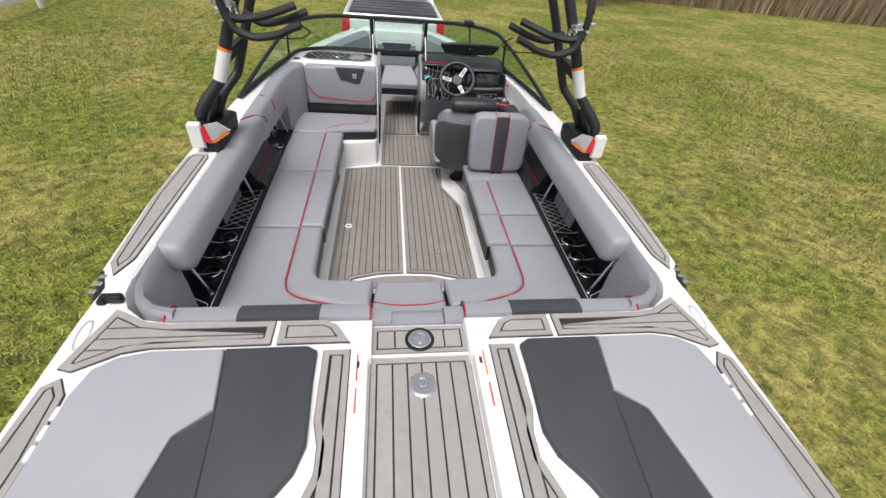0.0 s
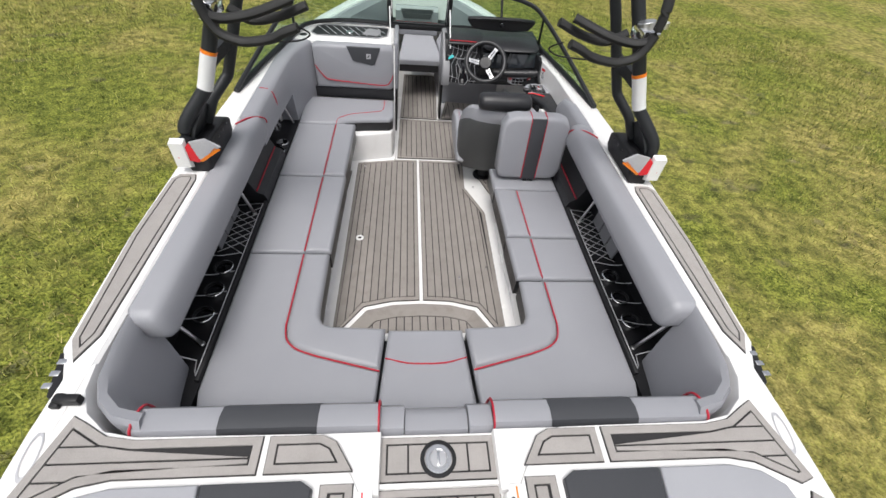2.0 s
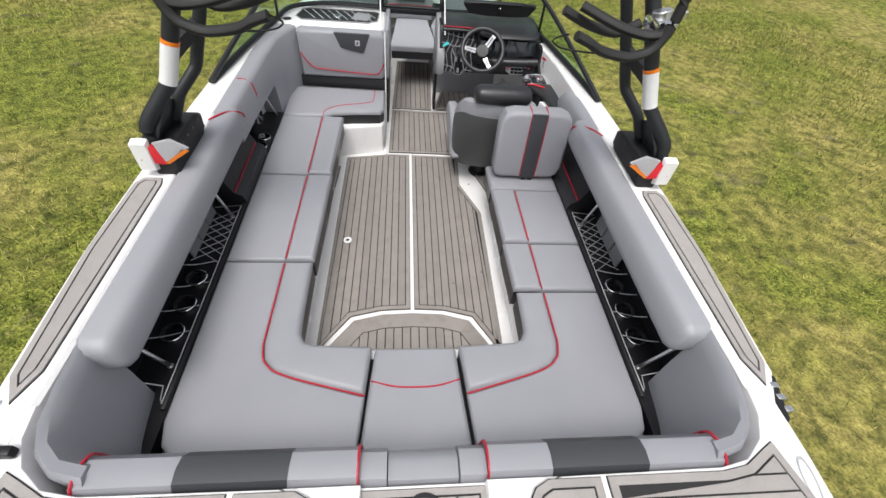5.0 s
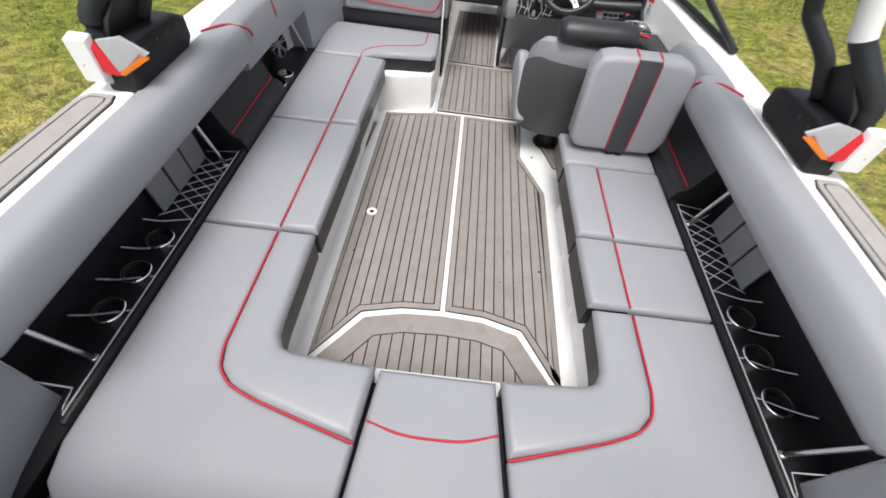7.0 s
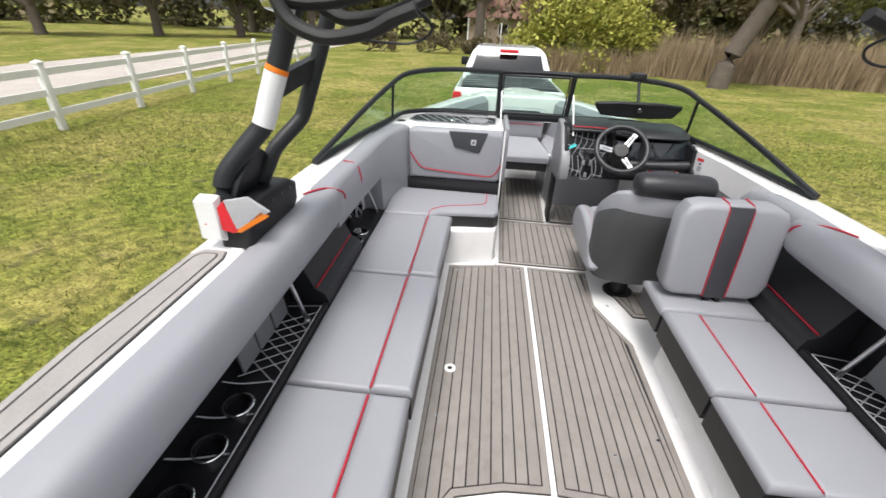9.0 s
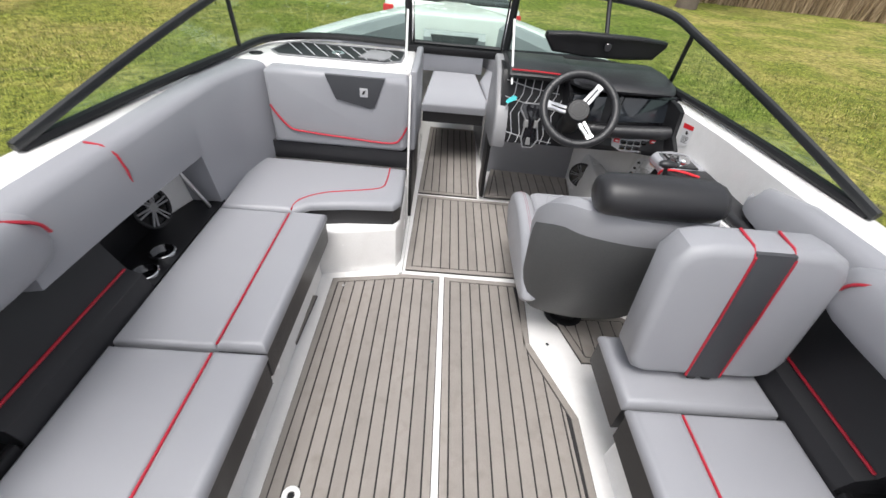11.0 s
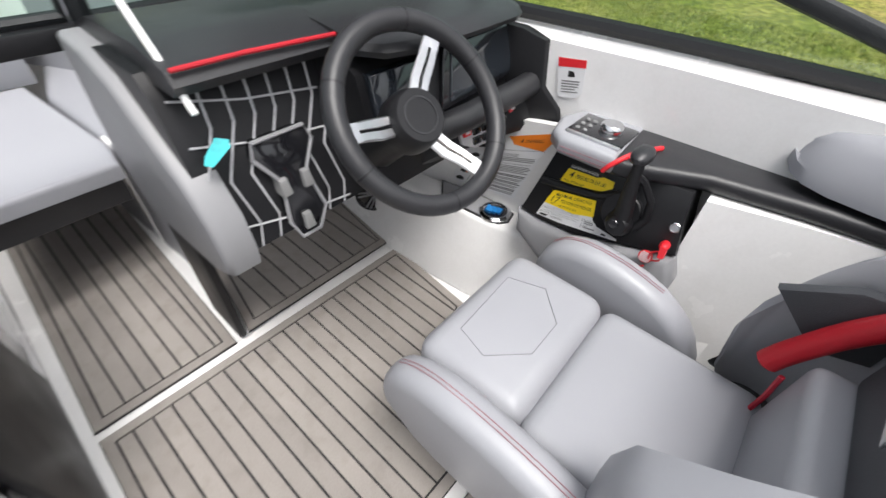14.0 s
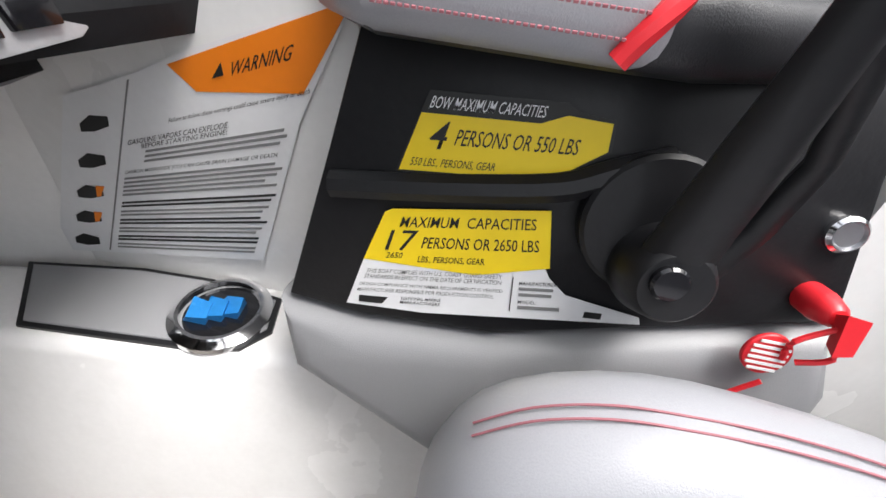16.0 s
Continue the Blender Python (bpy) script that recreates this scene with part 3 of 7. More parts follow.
BOL = [(1.13, 0.708), (1.085, 0.706), (1.062, 0.714), (1.051, 0.732), (1.05, 0.76), (1.062, 0.815), (1.075, 0.848), (1.09, 0.865), (1.115, 0.874), (1.185, 0.874), (1.199, 0.862), (1.199, 0.74), (1.18, 0.712)]
for s in (-1, 1):
    ob = base("coaming_bolster", (s * 1.12, 1.8, 0.66), "long padded grey vinyl coaming bolster under the side deck", "bolster", group="coaming bolsters")
    bm = bmesh.new()
    cz, cx = 0.79, 1.13
    rings = []
    for y, k in ((1.06, 0.6), (1.075, 0.86), (1.11, 1.0), (1.6, 1.0), (2.1, 1.0), (2.57, 1.0), (2.65, 0.97), (2.71, 0.85), (2.74, 0.6)):
        y += 0.02 * s
        rings.append([(s * (cx + (x - cx) * k), y, cz + (z - cz) * k) for x, z in BOL])
    loft(bm, rings)
    part("pad", bm, VINYL, ob)
    bm = bmesh.new()
    tube(bm, smooth_path([(s * 1.195, 2.52, 0.876), (s * 1.13, 2.61, 0.876), (s * 1.073, 2.69, 0.835), (s * 1.066, 2.715, 0.79)], 4), 0.005, 6)
    part("piping", bm, RED, ob, "red piping")
    # forward padded side
    ob = base("forward_side_panel", (s * 1.12, 3.2, 0.6), "grey vinyl padded side panel with red piping", "side panel", group="padded side panels")
    bm = bmesh.new()
    fy = [(2.62, 0.0, 0.655), (2.9, 0.0, 0.65), (3.1, -0.005, 0.645), (3.45, -0.01, 0.63), (3.5, -0.01, 0.36), (3.75, -0.02, 0.36), (3.9, -0.05, 0.36), (4.08, -0.12, 0.36)]
    if s > 0:
        fy = [(2.62, 0.03, 0.69), (2.8, 0.03, 0.69), (3.05, 0.035, 0.692), (3.2, 0.045, 0.695), (3.25, 0.055, 0.7), (3.28, 0.075, 0.708), (3.295, 0.1, 0.722)]
    rings = [[(s * (1.13 + dx), y, zb), (s * (1.075 + dx), y, zb + 0.012), (s * (1.075 + dx), y, zb + 0.04), (s * (1.1 + dx), y, zt - 0.033), (s * (1.115 + dx), y, zt - 0.01), (s * min(1.14 + dx, 1.19), y, zt), (s * 1.2, y, zt), (s * 1.2, y, zb)] for y, dx, zb in fy for zt in (0.868 if s < 0 or y < 3 else 0.868 - 0.22 * (y - 3) - (0.02 if y > 3.27 else 0) - (0.02 if y > 3.29 else 0),)]
    loft(bm, rings)
    part("pad", bm, VINYL, ob)
    if s < 0:
        bm = bmesh.new()
        tube(bm, [(-1.18, 3.06, 0.872), (-1.13, 3.06, 0.866), (-1.094, 3.06, 0.835), (-1.082, 3.06, 0.78), (-1.085, 3.06, 0.665)], 0.004, 6)
        part("piping", bm, RED, ob, "red piping")
    # curved aft corner
    ob = base("corner_panel", (s * 1.1, 0.9, 0.3), "grey vinyl padded corner panel of the lounge", "side panel", group="padded side panels")
    bm = bmesh.new()
    top = [(0.96, 0.625), (1.06, 0.65), (1.13, 0.71), (1.17, 0.79), (1.185, 0.92), (1.19, 1.05), (1.19, 1.1)]
    low = [(0.99, 0.775), (1.045, 0.785), (1.085, 0.82), (1.105, 0.9), (1.118, 0.98), (1.128, 1.06), (1.135, 1.1)]
    rings = []
    for (a, b), (c, d) in zip(top, low):
        q = [(a, b, 0.3), (a, b, 0.85), (a + (c - a) * 0.12, b + (d - b) * 0.12, 0.868), (a + (c - a) * 0.35, b + (d - b) * 0.35, 0.855), (a + (c - a) * 0.6, b + (d - b) * 0.6, 0.79), (a + (c - a) * 0.85, b + (d - b) * 0.85, 0.6), (c, d, 0.3)]
        rings.append([(s * x, y, z) for x, y, z in q])
    loft(bm, rings)
    part("pad", bm, VINYL, ob)
    # aft backrest
    ob = base("aft_backrest", (s * 0.63, 0.68, 0.39), "low grey vinyl aft backrest with a charcoal panel and red piping", "backrest", group="aft backrests")
    sec = [(0.6, 0.36), (0.602, 0.82), (0.62, 0.846), (0.66, 0.85), (0.7, 0.835), (0.725, 0.79), (0.75, 0.6), (0.8, 0.36)]
    cuts = [(0.115, 0.2, VINYL, -0.03), (0.204, 0.405, VINYL, 0.0), (0.405, 0.725, PAD_DARK, 0.004), (0.725, 1.0, VINYL, 0.0)]
    for a, b, m, lift in cuts:
        bm = bmesh.new()
        loft(bm, [[(s * x, y, z + (lift if z > 0.5 else 0)) for y, z in sec] for x in (a, (a + b) / 2, b)])
        part("charcoal_panel" if m is PAD_DARK else "pad", bm, m, ob, "charcoal vinyl panel" if m is PAD_DARK else "")
    for x, dz in ((0.202, -0.01), (0.992, 0.0)):
        bm = bmesh.new()
        tube(bm, smooth_path([(s * x, y + 0.004, z + dz + 0.004) for y, z in sec[1:7]], 3), 0.005, 6)
        part("piping", bm, RED, ob, "red piping")
ob = base("centre_backrest", (0, 0.68, 0.39), "narrow grey vinyl centre backrest below the walkway", "backrest")
bm = bmesh.new()
loft(bm, [[(x, y, z - 0.045 if z > 0.5 else z) for y, z in ((0.6, 0.36), (0.602, 0.81), (0.62, 0.836), (0.67, 0.84), (0.7, 0.825), (0.725, 0.78), (0.75, 0.6), (0.8, 0.36))] for x in (-0.112, 0, 0.112)])
part("pad", bm, VINYL, ob)

# storage trays under the coaming
for s in (-1, 1):
    sh = 0.0 if s < 0 else -0.05
    tray = base("storage_tray", (s * 1.17, 1.7, 0.36), "black moulded side tray with silver lattice and cup holders", "storage tray", group="side trays")
    bm = bmesh.new()
    box(bm, *sorted((s * 1.062, s * 1.27)), 0.8, 3.52 if s < 0 else 2.95, 0.3, 0.385)
    part("shelf", bm, BLACK, tray)
    bm = bmesh.new()
    box(bm, *sorted((s * 1.255, s * 1.275)), 1.0, 3.52 if s < 0 else 2.95, 0.38, 0.7)
    part("back_wall", bm, BLACK, tray)
    bm = bmesh.new()
    box(bm, *sorted((s * 1.06, s * 1.085)), 1.02, 2.34, 0.36, 0.412, 0.006)
    part("front_rail", bm, BLACK, tray)
    bm = bmesh.new()
    tube(bm, [(s * 1.17, 1.1, 0.5), (s * 1.1, 1.12, 0.416), (s * 1.088, 1.06, 0.416), (s * 1.078, 1.04, 0.416), (s * 1.078, 2.3, 0.416), (s * 1.24, 2.3, 0.395)], 0.003, 6)
    part("edge_line", bm, SILVER_LINE, tray, "thin silver edge line")
    # lattice of silver inlay
    for k in range(-2, 9):
        for d in (-1, 1):
            y0 = 1.85 + sh + k * 0.062
            a, b = (1.095, y0), (1.245, y0 + d * 0.11)
            if min(a[1], b[1]) < 1.84 + sh or max(a[1], b[1]) > 2.3:
                continue
            bm = bmesh.new()
            tube(bm, [(s * a[0], a[1], 0.389), (s * b[0], b[1], 0.389)], 0.0028, 6, flat=0.8)
            part("lattice_bar", bm, SILVER_LINE, tray)
    for k in range(4):
        y0 = 1.34 + sh + k * 0.15
        bm = bmesh.new()
        tube(bm, smooth_path([(s * 1.25, y0, 0.44), (s * 1.2, y0 + 0.03, 0.405), (s * 1.1, y0 + 0.07, 0.392)], 4), 0.003, 6)
        part("lattice_bar", bm, SILVER_LINE, tray)
    for k in range(3):
        y0 = 1.395 + sh + k * 0.168
        cup = base("cup_holder", (s * 1.165, y0, 0.385), "black cup holder with a bright steel rim in the tray", "cup holder", group="side tray cup holders")
        bm = bmesh.new()
        disc(bm, (s * 1.165, y0, 0.386), 0.054, 0.022, hole=0.046, sides=28)
        part("rim", bm, CHROME, cup)
        bm = bmesh.new()
        disc(bm, (s * 1.165, y0, 0.384), 0.047, 0.006, sides=24)
        part("well", bm, BLACK_GLOSS, cup)
        bm = bmesh.new()
        disc(bm, (s * 1.165, y0, 0.384), 0.0465, 0.02, hole=0.042, sides=24)
        part("liner", bm, BLACK, cup)
    for y0 in (1.2 + sh, 2.2 + sh * 0.5):
        rod = base("support_rod", (s * 1.13, y0, 0.386), "brushed steel support rod between tray and bolster", "support rod", group="tray support rods")
        bm = bmesh.new()
        tube(bm, [(s * 1.12, y0 + 0.03, 0.385), (s * 1.175, y0 - 0.02, 0.72)], 0.009, 10)
        part("rod", bm, ALU, rod)
        bm = bmesh.new()
        disc(bm, (s * 1.12, y0 + 0.03, 0.385), 0.014, 0.006, sides=16)
        part("foot", bm, ALU, rod)
    for k in range(3):
        bd = base("storage_panel", (s * 1.24, 1.92 + sh + k * 0.13, 0.4), "light grey panel standing in the side tray", "panel", group="tray panels")
        bm = bmesh.new()
        loft(bm, [[(s * 1.215, y, 0.405), (s * 1.225, y, 0.405), (s * 1.253, y, 0.62), (s * 1.243, y, 0.62)] for y in (1.87 + sh + k * 0.13, 1.985 + sh + k * 0.13)])
        part("board", bm, VINYL_MID, bd)
    # black side pad with red piping, ahead of the tray
    pd = base("kick_pad", (s * 1.12, 2.6, 0.39), "black vinyl pad with red piping between tray and speaker", "side pad", group="black side pads")
    bm = bmesh.new()
    loft(bm, [[(s * 1.06, y, 0.37), (s * 1.06, y, 0.41), (s * 1.075, y, 0.45), (s * 1.12, y, 0.47), (s * 1.2, y, 0.65), (s * 1.25, y, 0.65), (s * 1.25, y, 0.37)] for y in (2.35, 2.6, 2.92)])
    part("pad", bm, BLACK_VINYL, pd)
    bm = bmesh.new()
    tube(bm, [(s * 1.118, 2.36, 0.474), (s * 1.122, 2.91, 0.476)], 0.005, 6)
    part("piping", bm, RED, pd, "red piping")


def speaker(at, axis, r, label):
    ob = base("speaker", at, label, "speaker", group="cockpit speakers")
    a = Vector(axis).normalized()
    q = a.to_track_quat("Z", "Y").to_matrix()
    c = Vector(at)
    bm = bmesh.new()
    disc(bm, c, r, 0.012, a, 32, hole=r * 0.86)
    part("rim", bm, BLACK, ob)
    bm = bmesh.new()
    disc(bm, c - a * 0.004, r * 0.88, 0.006, a, 28)
    part("cone", bm, BLACK_GLOSS, ob)
    bm = bmesh.new()
    disc(bm, c, r * 0.24, 0.016, a, 20)
    part("dust_cap", bm, GREY_INK, ob)
    for k in range(6):
        t = k * math.pi / 3
        for d in (-0.12, 0.12):
            bm = bmesh.new()
            tube(bm, [c + q @ Vector((math.cos(t + d * 2) * r * 0.22, math.sin(t + d * 2) * r * 0.22, 0.012)), c + q @ Vector((math.cos(t + d) * r * 0.9, math.sin(t + d) * r * 0.9, 0.01))], 0.004, 6)
            part("grille_bar", bm, VINYL_MID, ob)
    return ob


speaker((-1.19, 3.22, 0.52), (1, -0.15, 0.35), 0.085, "round black speaker with a star grille in the port side")
rodp = base("support_rod", (-1.12, 3.42, 0.39), "brushed steel support rod beside the port speaker", "support rod", group="tray support rods")
bm = bmesh.new()
tube(bm, [(-1.1, 3.45, 0.386), (-1.17, 3.38, 0.66)], 0.008, 10)
part("rod", bm, ALU, rodp)
for y0 in (2.98, 3.1):
    bm = bmesh.new()
    cup = base("cup_holder", (-1.12, y0, 0.386), "cup holder with a bright steel rim beside the speaker", "cup holder", group="side tray cup holders")
    disc(bm, (-1.12, y0, 0.386), 0.048, 0.02, hole=0.041, sides=28)
    part("rim", bm, CHROME, cup)
    bm = bmesh.new()
    disc(bm, (-1.12, y0, 0.384), 0.041, 0.005, sides=24)
    part("well", bm, BLACK_GLOSS, cup)

# forward port backrest and console
fb = base("forward_backrest", (-0.63, 4.02, 0.39), "upright grey vinyl backrest with charcoal logo panel and red piping", "backrest")
bm = bmesh.new()


def back_face(x, z):
    """The gently curved aft face of the forward backrest."""
    return 4.0 + 0.035 * (z - 0.4) + 0.1 * max(0, (-0.86 - x)) + 0.02 * max(0, z - 0.7)


def face_panel(outline, y_off, thick, r=0.012):
    b = bmesh.new()
    prism(b, outline, 0, thick, r, 3, shape=lambda x, z, d: (x, back_face(x, z) - d + y_off, z))
    return b


part("pad", face_panel(ccw([(-0.965, 0.475), (-0.27, 0.475), (-0.24, 0.5), (-0.235, 0.83), (-0.26, 0.862), (-0.94, 0.862), (-0.975, 0.84)]), 0.06, 0.09, 0.03), VINYL, fb)
part("base_band", face_panel(ccw([(-1.02, 0.37), (-0.24, 0.37), (-0.24, 0.472), (-1.02, 0.472)]), 0.07, 0.08, 0.008), BLACK_VINYL, fb, "black vinyl band")
part("logo_panel", face_panel(ccw([(-0.66, 0.856), (-0.36, 0.856), (-0.415, 0.71), (-0.44, 0.705), (-0.61, 0.74)]), 0.06, 0.0945, 0.002), PAD_DARK, fb, "charcoal vinyl panel")
part("emblem", face_panel(ccw([(-0.487, 0.762), (-0.447, 0.762), (-0.447, 0.805), (-0.487, 0.805)]), 0.06, 0.097, 0.001), SILVER_LINE, fb, "small silver emblem plate")
part("emblem_mark", face_panel(ccw([(-0.478, 0.772), (-0.463, 0.777), (-0.456, 0.797), (-0.471, 0.79)]), 0.06, 0.0985, 0.0), INK, fb)
bm = bmesh.new()
tube(bm, smooth_path([(x, back_face(x, z) - 0.032, z) for x, z in ((-0.958, 0.68), (-0.925, 0.63), (-0.865, 0.568), (-0.79, 0.553), (-0.55, 0.535), (-0.33, 0.525), (-0.275, 0.56), (-0.245, 0.62))], 4), 0.005, 6)
part("piping", bm, RED, fb, "red piping")
con = base("port_console", (-0.65, 4.4, 0.27), "white gelcoat port console with a striped black mat on top", "console")
bm = bmesh.new()
prism(bm, [(-1.18, 4.09), (-0.27, 4.09), (-0.24, 4.13), (-0.24, 4.58), (-0.9, 4.6), (-1.05, 4.45)], 0.25, 0.868, 0.02, 3)
part("body", bm, GEL, con)
MAT = [(-1.01, 4.27), (-0.95, 4.2), (-0.39, 4.2), (-0.31, 4.26), (-0.3, 4.46), (-0.34, 4.49), (-0.92, 4.49), (-0.98, 4.45)]
bm = bmesh.new()
prism(bm, ccw(MAT), 0.868, 0.873)
part("mat", bm, BLACK, con, "black rubber mat")
for k in range(9):
    x = -0.97 + k * 0.07
    bm = bmesh.new()
    tube(bm, [(x, 4.46 - max(0, (-0.95 - x)), 0.874), (min(x + 0.13, -0.33), 4.46 - 0.22 * (min(x + 0.13, -0.33) - x) / 0.13, 0.874)], 0.004, 6, flat=0.5)
    part("mat_stripe", bm, SILVER_LINE, con)
bm = bmesh.new()
tube(bm, [(x, y, 0.872) for x, y in ccw(MAT)], 0.006, 6, closed=True)
part("mat_edge", bm, VINYL_MID, con)
bm = bmesh.new()
prism(bm, ccw([(-0.54, 4.27), (-0.4, 4.24), (-0.37, 4.3), (-0.37, 4.4), (-0.44, 4.43), (-0.5, 4.43)]), 0.873, 0.879, 0.002, 2)
part("plate", bm, VINYL_MID, con, "grey inlaid plate")
bm = bmesh.new()
disc(bm, (-0.66, 4.31, 0.873), 0.035, 0.006, hole=0.016, sides=24)
part("cap_ring", bm, CHROME, con)
bm = bmesh.new()
disc(bm, (-1.07, 4.2, 0.866), 0.035, 0.006, sides=24)
part("tweeter", bm, BLACK, con, "small black round tweeter")
bm = bmesh.new()
box(bm, -0.24, -0.228, 3.985, 3.997, 0.0, 0.885, 0.003)
part("edge_trim", bm, GEL, con, "white vertical edge trim")
# padded jambs of the bow walkway
for x0, x1, y0, lab in ((-0.238, -0.2, 4.02, "grey vinyl padded jamb of the port console"), (0.235, 0.275, 4.02, "grey vinyl padded side of the helm console")):
    j = base("walkway_jamb", ((x0 + x1) / 2, 4.3, 0.3), lab, "padded panel", group="walkway jambs")
    bm = bmesh.new()
    if x0 < 0:
        box(bm, x0, x1, y0, 4.56, 0.47, 0.9, 0.014, 3)
    else:
        prof = [(4.06, 0.52), (4.05, 0.57), (4.065, 0.65), (4.12, 0.73), (4.2, 0.79), (4.29, 0.87), (4.38, 0.9), (4.5, 0.905), (4.58, 0.6), (4.5, 0.45), (4.15, 0.48)]
        prism(bm, ccw(prof), 0, x1 - x0 + 0.03, 0.015, 3, shape=lambda y, z, d: (x1 + 0.02 - d, y, z))
    part("pad", bm, VINYL if x0 < 0 else VINYL_MID, j)
    bm = bmesh.new()
    box(bm, x0 + 0.004, x1 - 0.012, y0 + (0.005 if x0 < 0 else 0.3), 4.6 if x0 < 0 else 4.5, 0.02, 0.5, 0.006)
    part("kick_panel", bm, BLACK, j, "black lower panel")
for x in (-0.27, 0.285):
    st = base("gas_strut", (x, 4.2, 0.6), "thin white gas strut beside the bow walkway door", "strut", group="gas struts")
    bm = bmesh.new()
    tube(bm, [(x, 4.12 if x < 0 else 4.08, 0.87 if x < 0 else 0.86), (x - 0.01, 4.3, 1.12)], 0.006, 8)
    part("rod", bm, WHITE, st)

# bow: seat, filler cushion
bow = base("bow_cushion", (0, 5.1, 0.42), "pale grey vinyl bow filler cushion across the walkway", "seat cushion")
bm = bmesh.new()
prism(bm, [(-0.21, 4.8), (0.25, 4.8), (0.27, 4.95), (0.21, 5.62), (-0.16, 5.62)], 0.41, 0.465, 0.018, 3)
part("top", bm, PAD_LIGHT, bow)
bm = bmesh.new()
prism(bm, [(-0.2, 4.81), (0.24, 4.81), (0.25, 4.95), (0.2, 5.6), (-0.15, 5.6)], 0.33, 0.41)
part("skirt", bm, BLACK_VINYL, bow)
for s in (-1, 1):
    bb = base("bow_bench", (s * 0.45, 5.2, 0.0), "grey vinyl bow bench with padded side", "bench", group="bow benches")
    bm = bmesh.new()
    prism(bm, ccw([(s * 0.29, 4.75), (s * 0.92, 4.7), (s * 0.66, 5.4), (s * 0.35, 6.0), (s * 0.24, 5.5)]), 0.0, 0.455, 0.03, 3)
    part("cushion", bm, VINYL, bb)
    bm = bmesh.new()
    loft(bm, [[(s * (i - 0.13), y, 0.45), (s * (i - 0.11), y, 0.8), (s * (i - 0.06), y, 0.85), (s * i, y, 0.85), (s * i, y, 0.45)] for y, i in ((4.66, 0.96), (5.1, 0.8), (5.5, 0.62), (5.95, 0.4))])
    part("side_pad", bm, VINYL, bb)
bk = base("bow_backrest", (0, 5.6, 0.45), "grey vinyl bow backrest with a charcoal top and red piping", "backrest")
bm = bmesh.new()
loft(bm, [[(x, 5.66, 0.45), (x, 5.64, 0.72), (x, 5.68, 0.76), (x, 5.74, 0.76), (x, 5.76, 0.45)] for x in (-0.26, 0, 0.26)])
part("pad", bm, VINYL, bk)
bm = bmesh.new()
prism(bm, [(-0.16, 0.64), (0.16, 0.64), (0.2, 0.745), (-0.2, 0.745)], 0, 0.02, 0.004, 2, shape=lambda x, z, d: (x, 5.645 - d, z))
part("charcoal_panel", bm, PAD_DARK, bk, "charcoal vinyl panel")
bm = bmesh.new()
tube(bm, [(-0.25, 5.645, 0.6), (0.25, 5.645, 0.6)], 0.005, 6)
part("piping", bm, RED, bk, "red piping")
bm = bmesh.new()
prism(bm, ccw([(-0.95, 4.62), (-0.55, 4.62), (-0.3, 4.62), (0.3, 4.62), (0.95, 4.62), (0.62, 5.6), (0.3, 6.1), (0.0, 6.35), (-0.3, 6.1), (-0.62, 5.6)]), -0.05, -0.006)
part("bow_sole", bm, GEL, sole)
bm = bmesh.new()
prism(bm, ccw([(-0.5, 5.78), (0.5, 5.78), (0.42, 6.1), (0.12, 6.52), (-0.12, 6.52), (-0.42, 6.1)]), 0.6, 0.866, 0.02, 3)
part("foredeck", bm, GEL, boat)

# folding backrest on the starboard bench
fr = base("folding_backrest", (0.81, 2.72, 0.39), "grey vinyl folding backrest with a charcoal stripe and red piping", "backrest")
out = [(0.575, 0.47), (0.6, 0.43), (0.64, 0.415), (1.0, 0.415), (1.05, 0.435), (1.075, 0.5), (1.075, 0.82), (1.05, 0.875), (0.99, 0.9), (0.67, 0.9), (0.61, 0.885), (0.575, 0.83)]


def lean(x, z, d):
    return (x, 2.67 + 0.1 * (z - 0.4) + 0.12 - d, z)


bm = bmesh.new()
prism(bm, ccw(out), 0, 0.125, 0.03, 4, bottom=True, shape=lean)
part("pad", bm, VINYL, fr)
bm = bmesh.new()
prism(bm, ccw([(0.775, 0.42), (0.885, 0.42), (0.885, 0.893), (0.775, 0.893)]), 0.1, 0.127, 0.002, 2, shape=lean)
part("stripe", bm, PAD_DARK, fr, "charcoal vinyl stripe")
for x in (0.775, 0.885):
    bm = bmesh.new()
    tube(bm, [lean(x, 0.425, 0.126), lean(x, 0.65, 0.128), lean(x, 0.88, 0.126), lean(x, 0.9, 0.1), lean(x, 0.905, 0.03)], 0.004, 6)
    part("piping", bm, RED, fr, "red piping")
bm = bmesh.new()
box(bm, 0.8, 0.83, 2.68, 2.72, 0.38, 0.43, 0.004)
box(bm, 0.85, 0.88, 2.68, 2.72, 0.38, 0.43, 0.004)
part("hinge", bm, BLACK, fr, "black hinge")

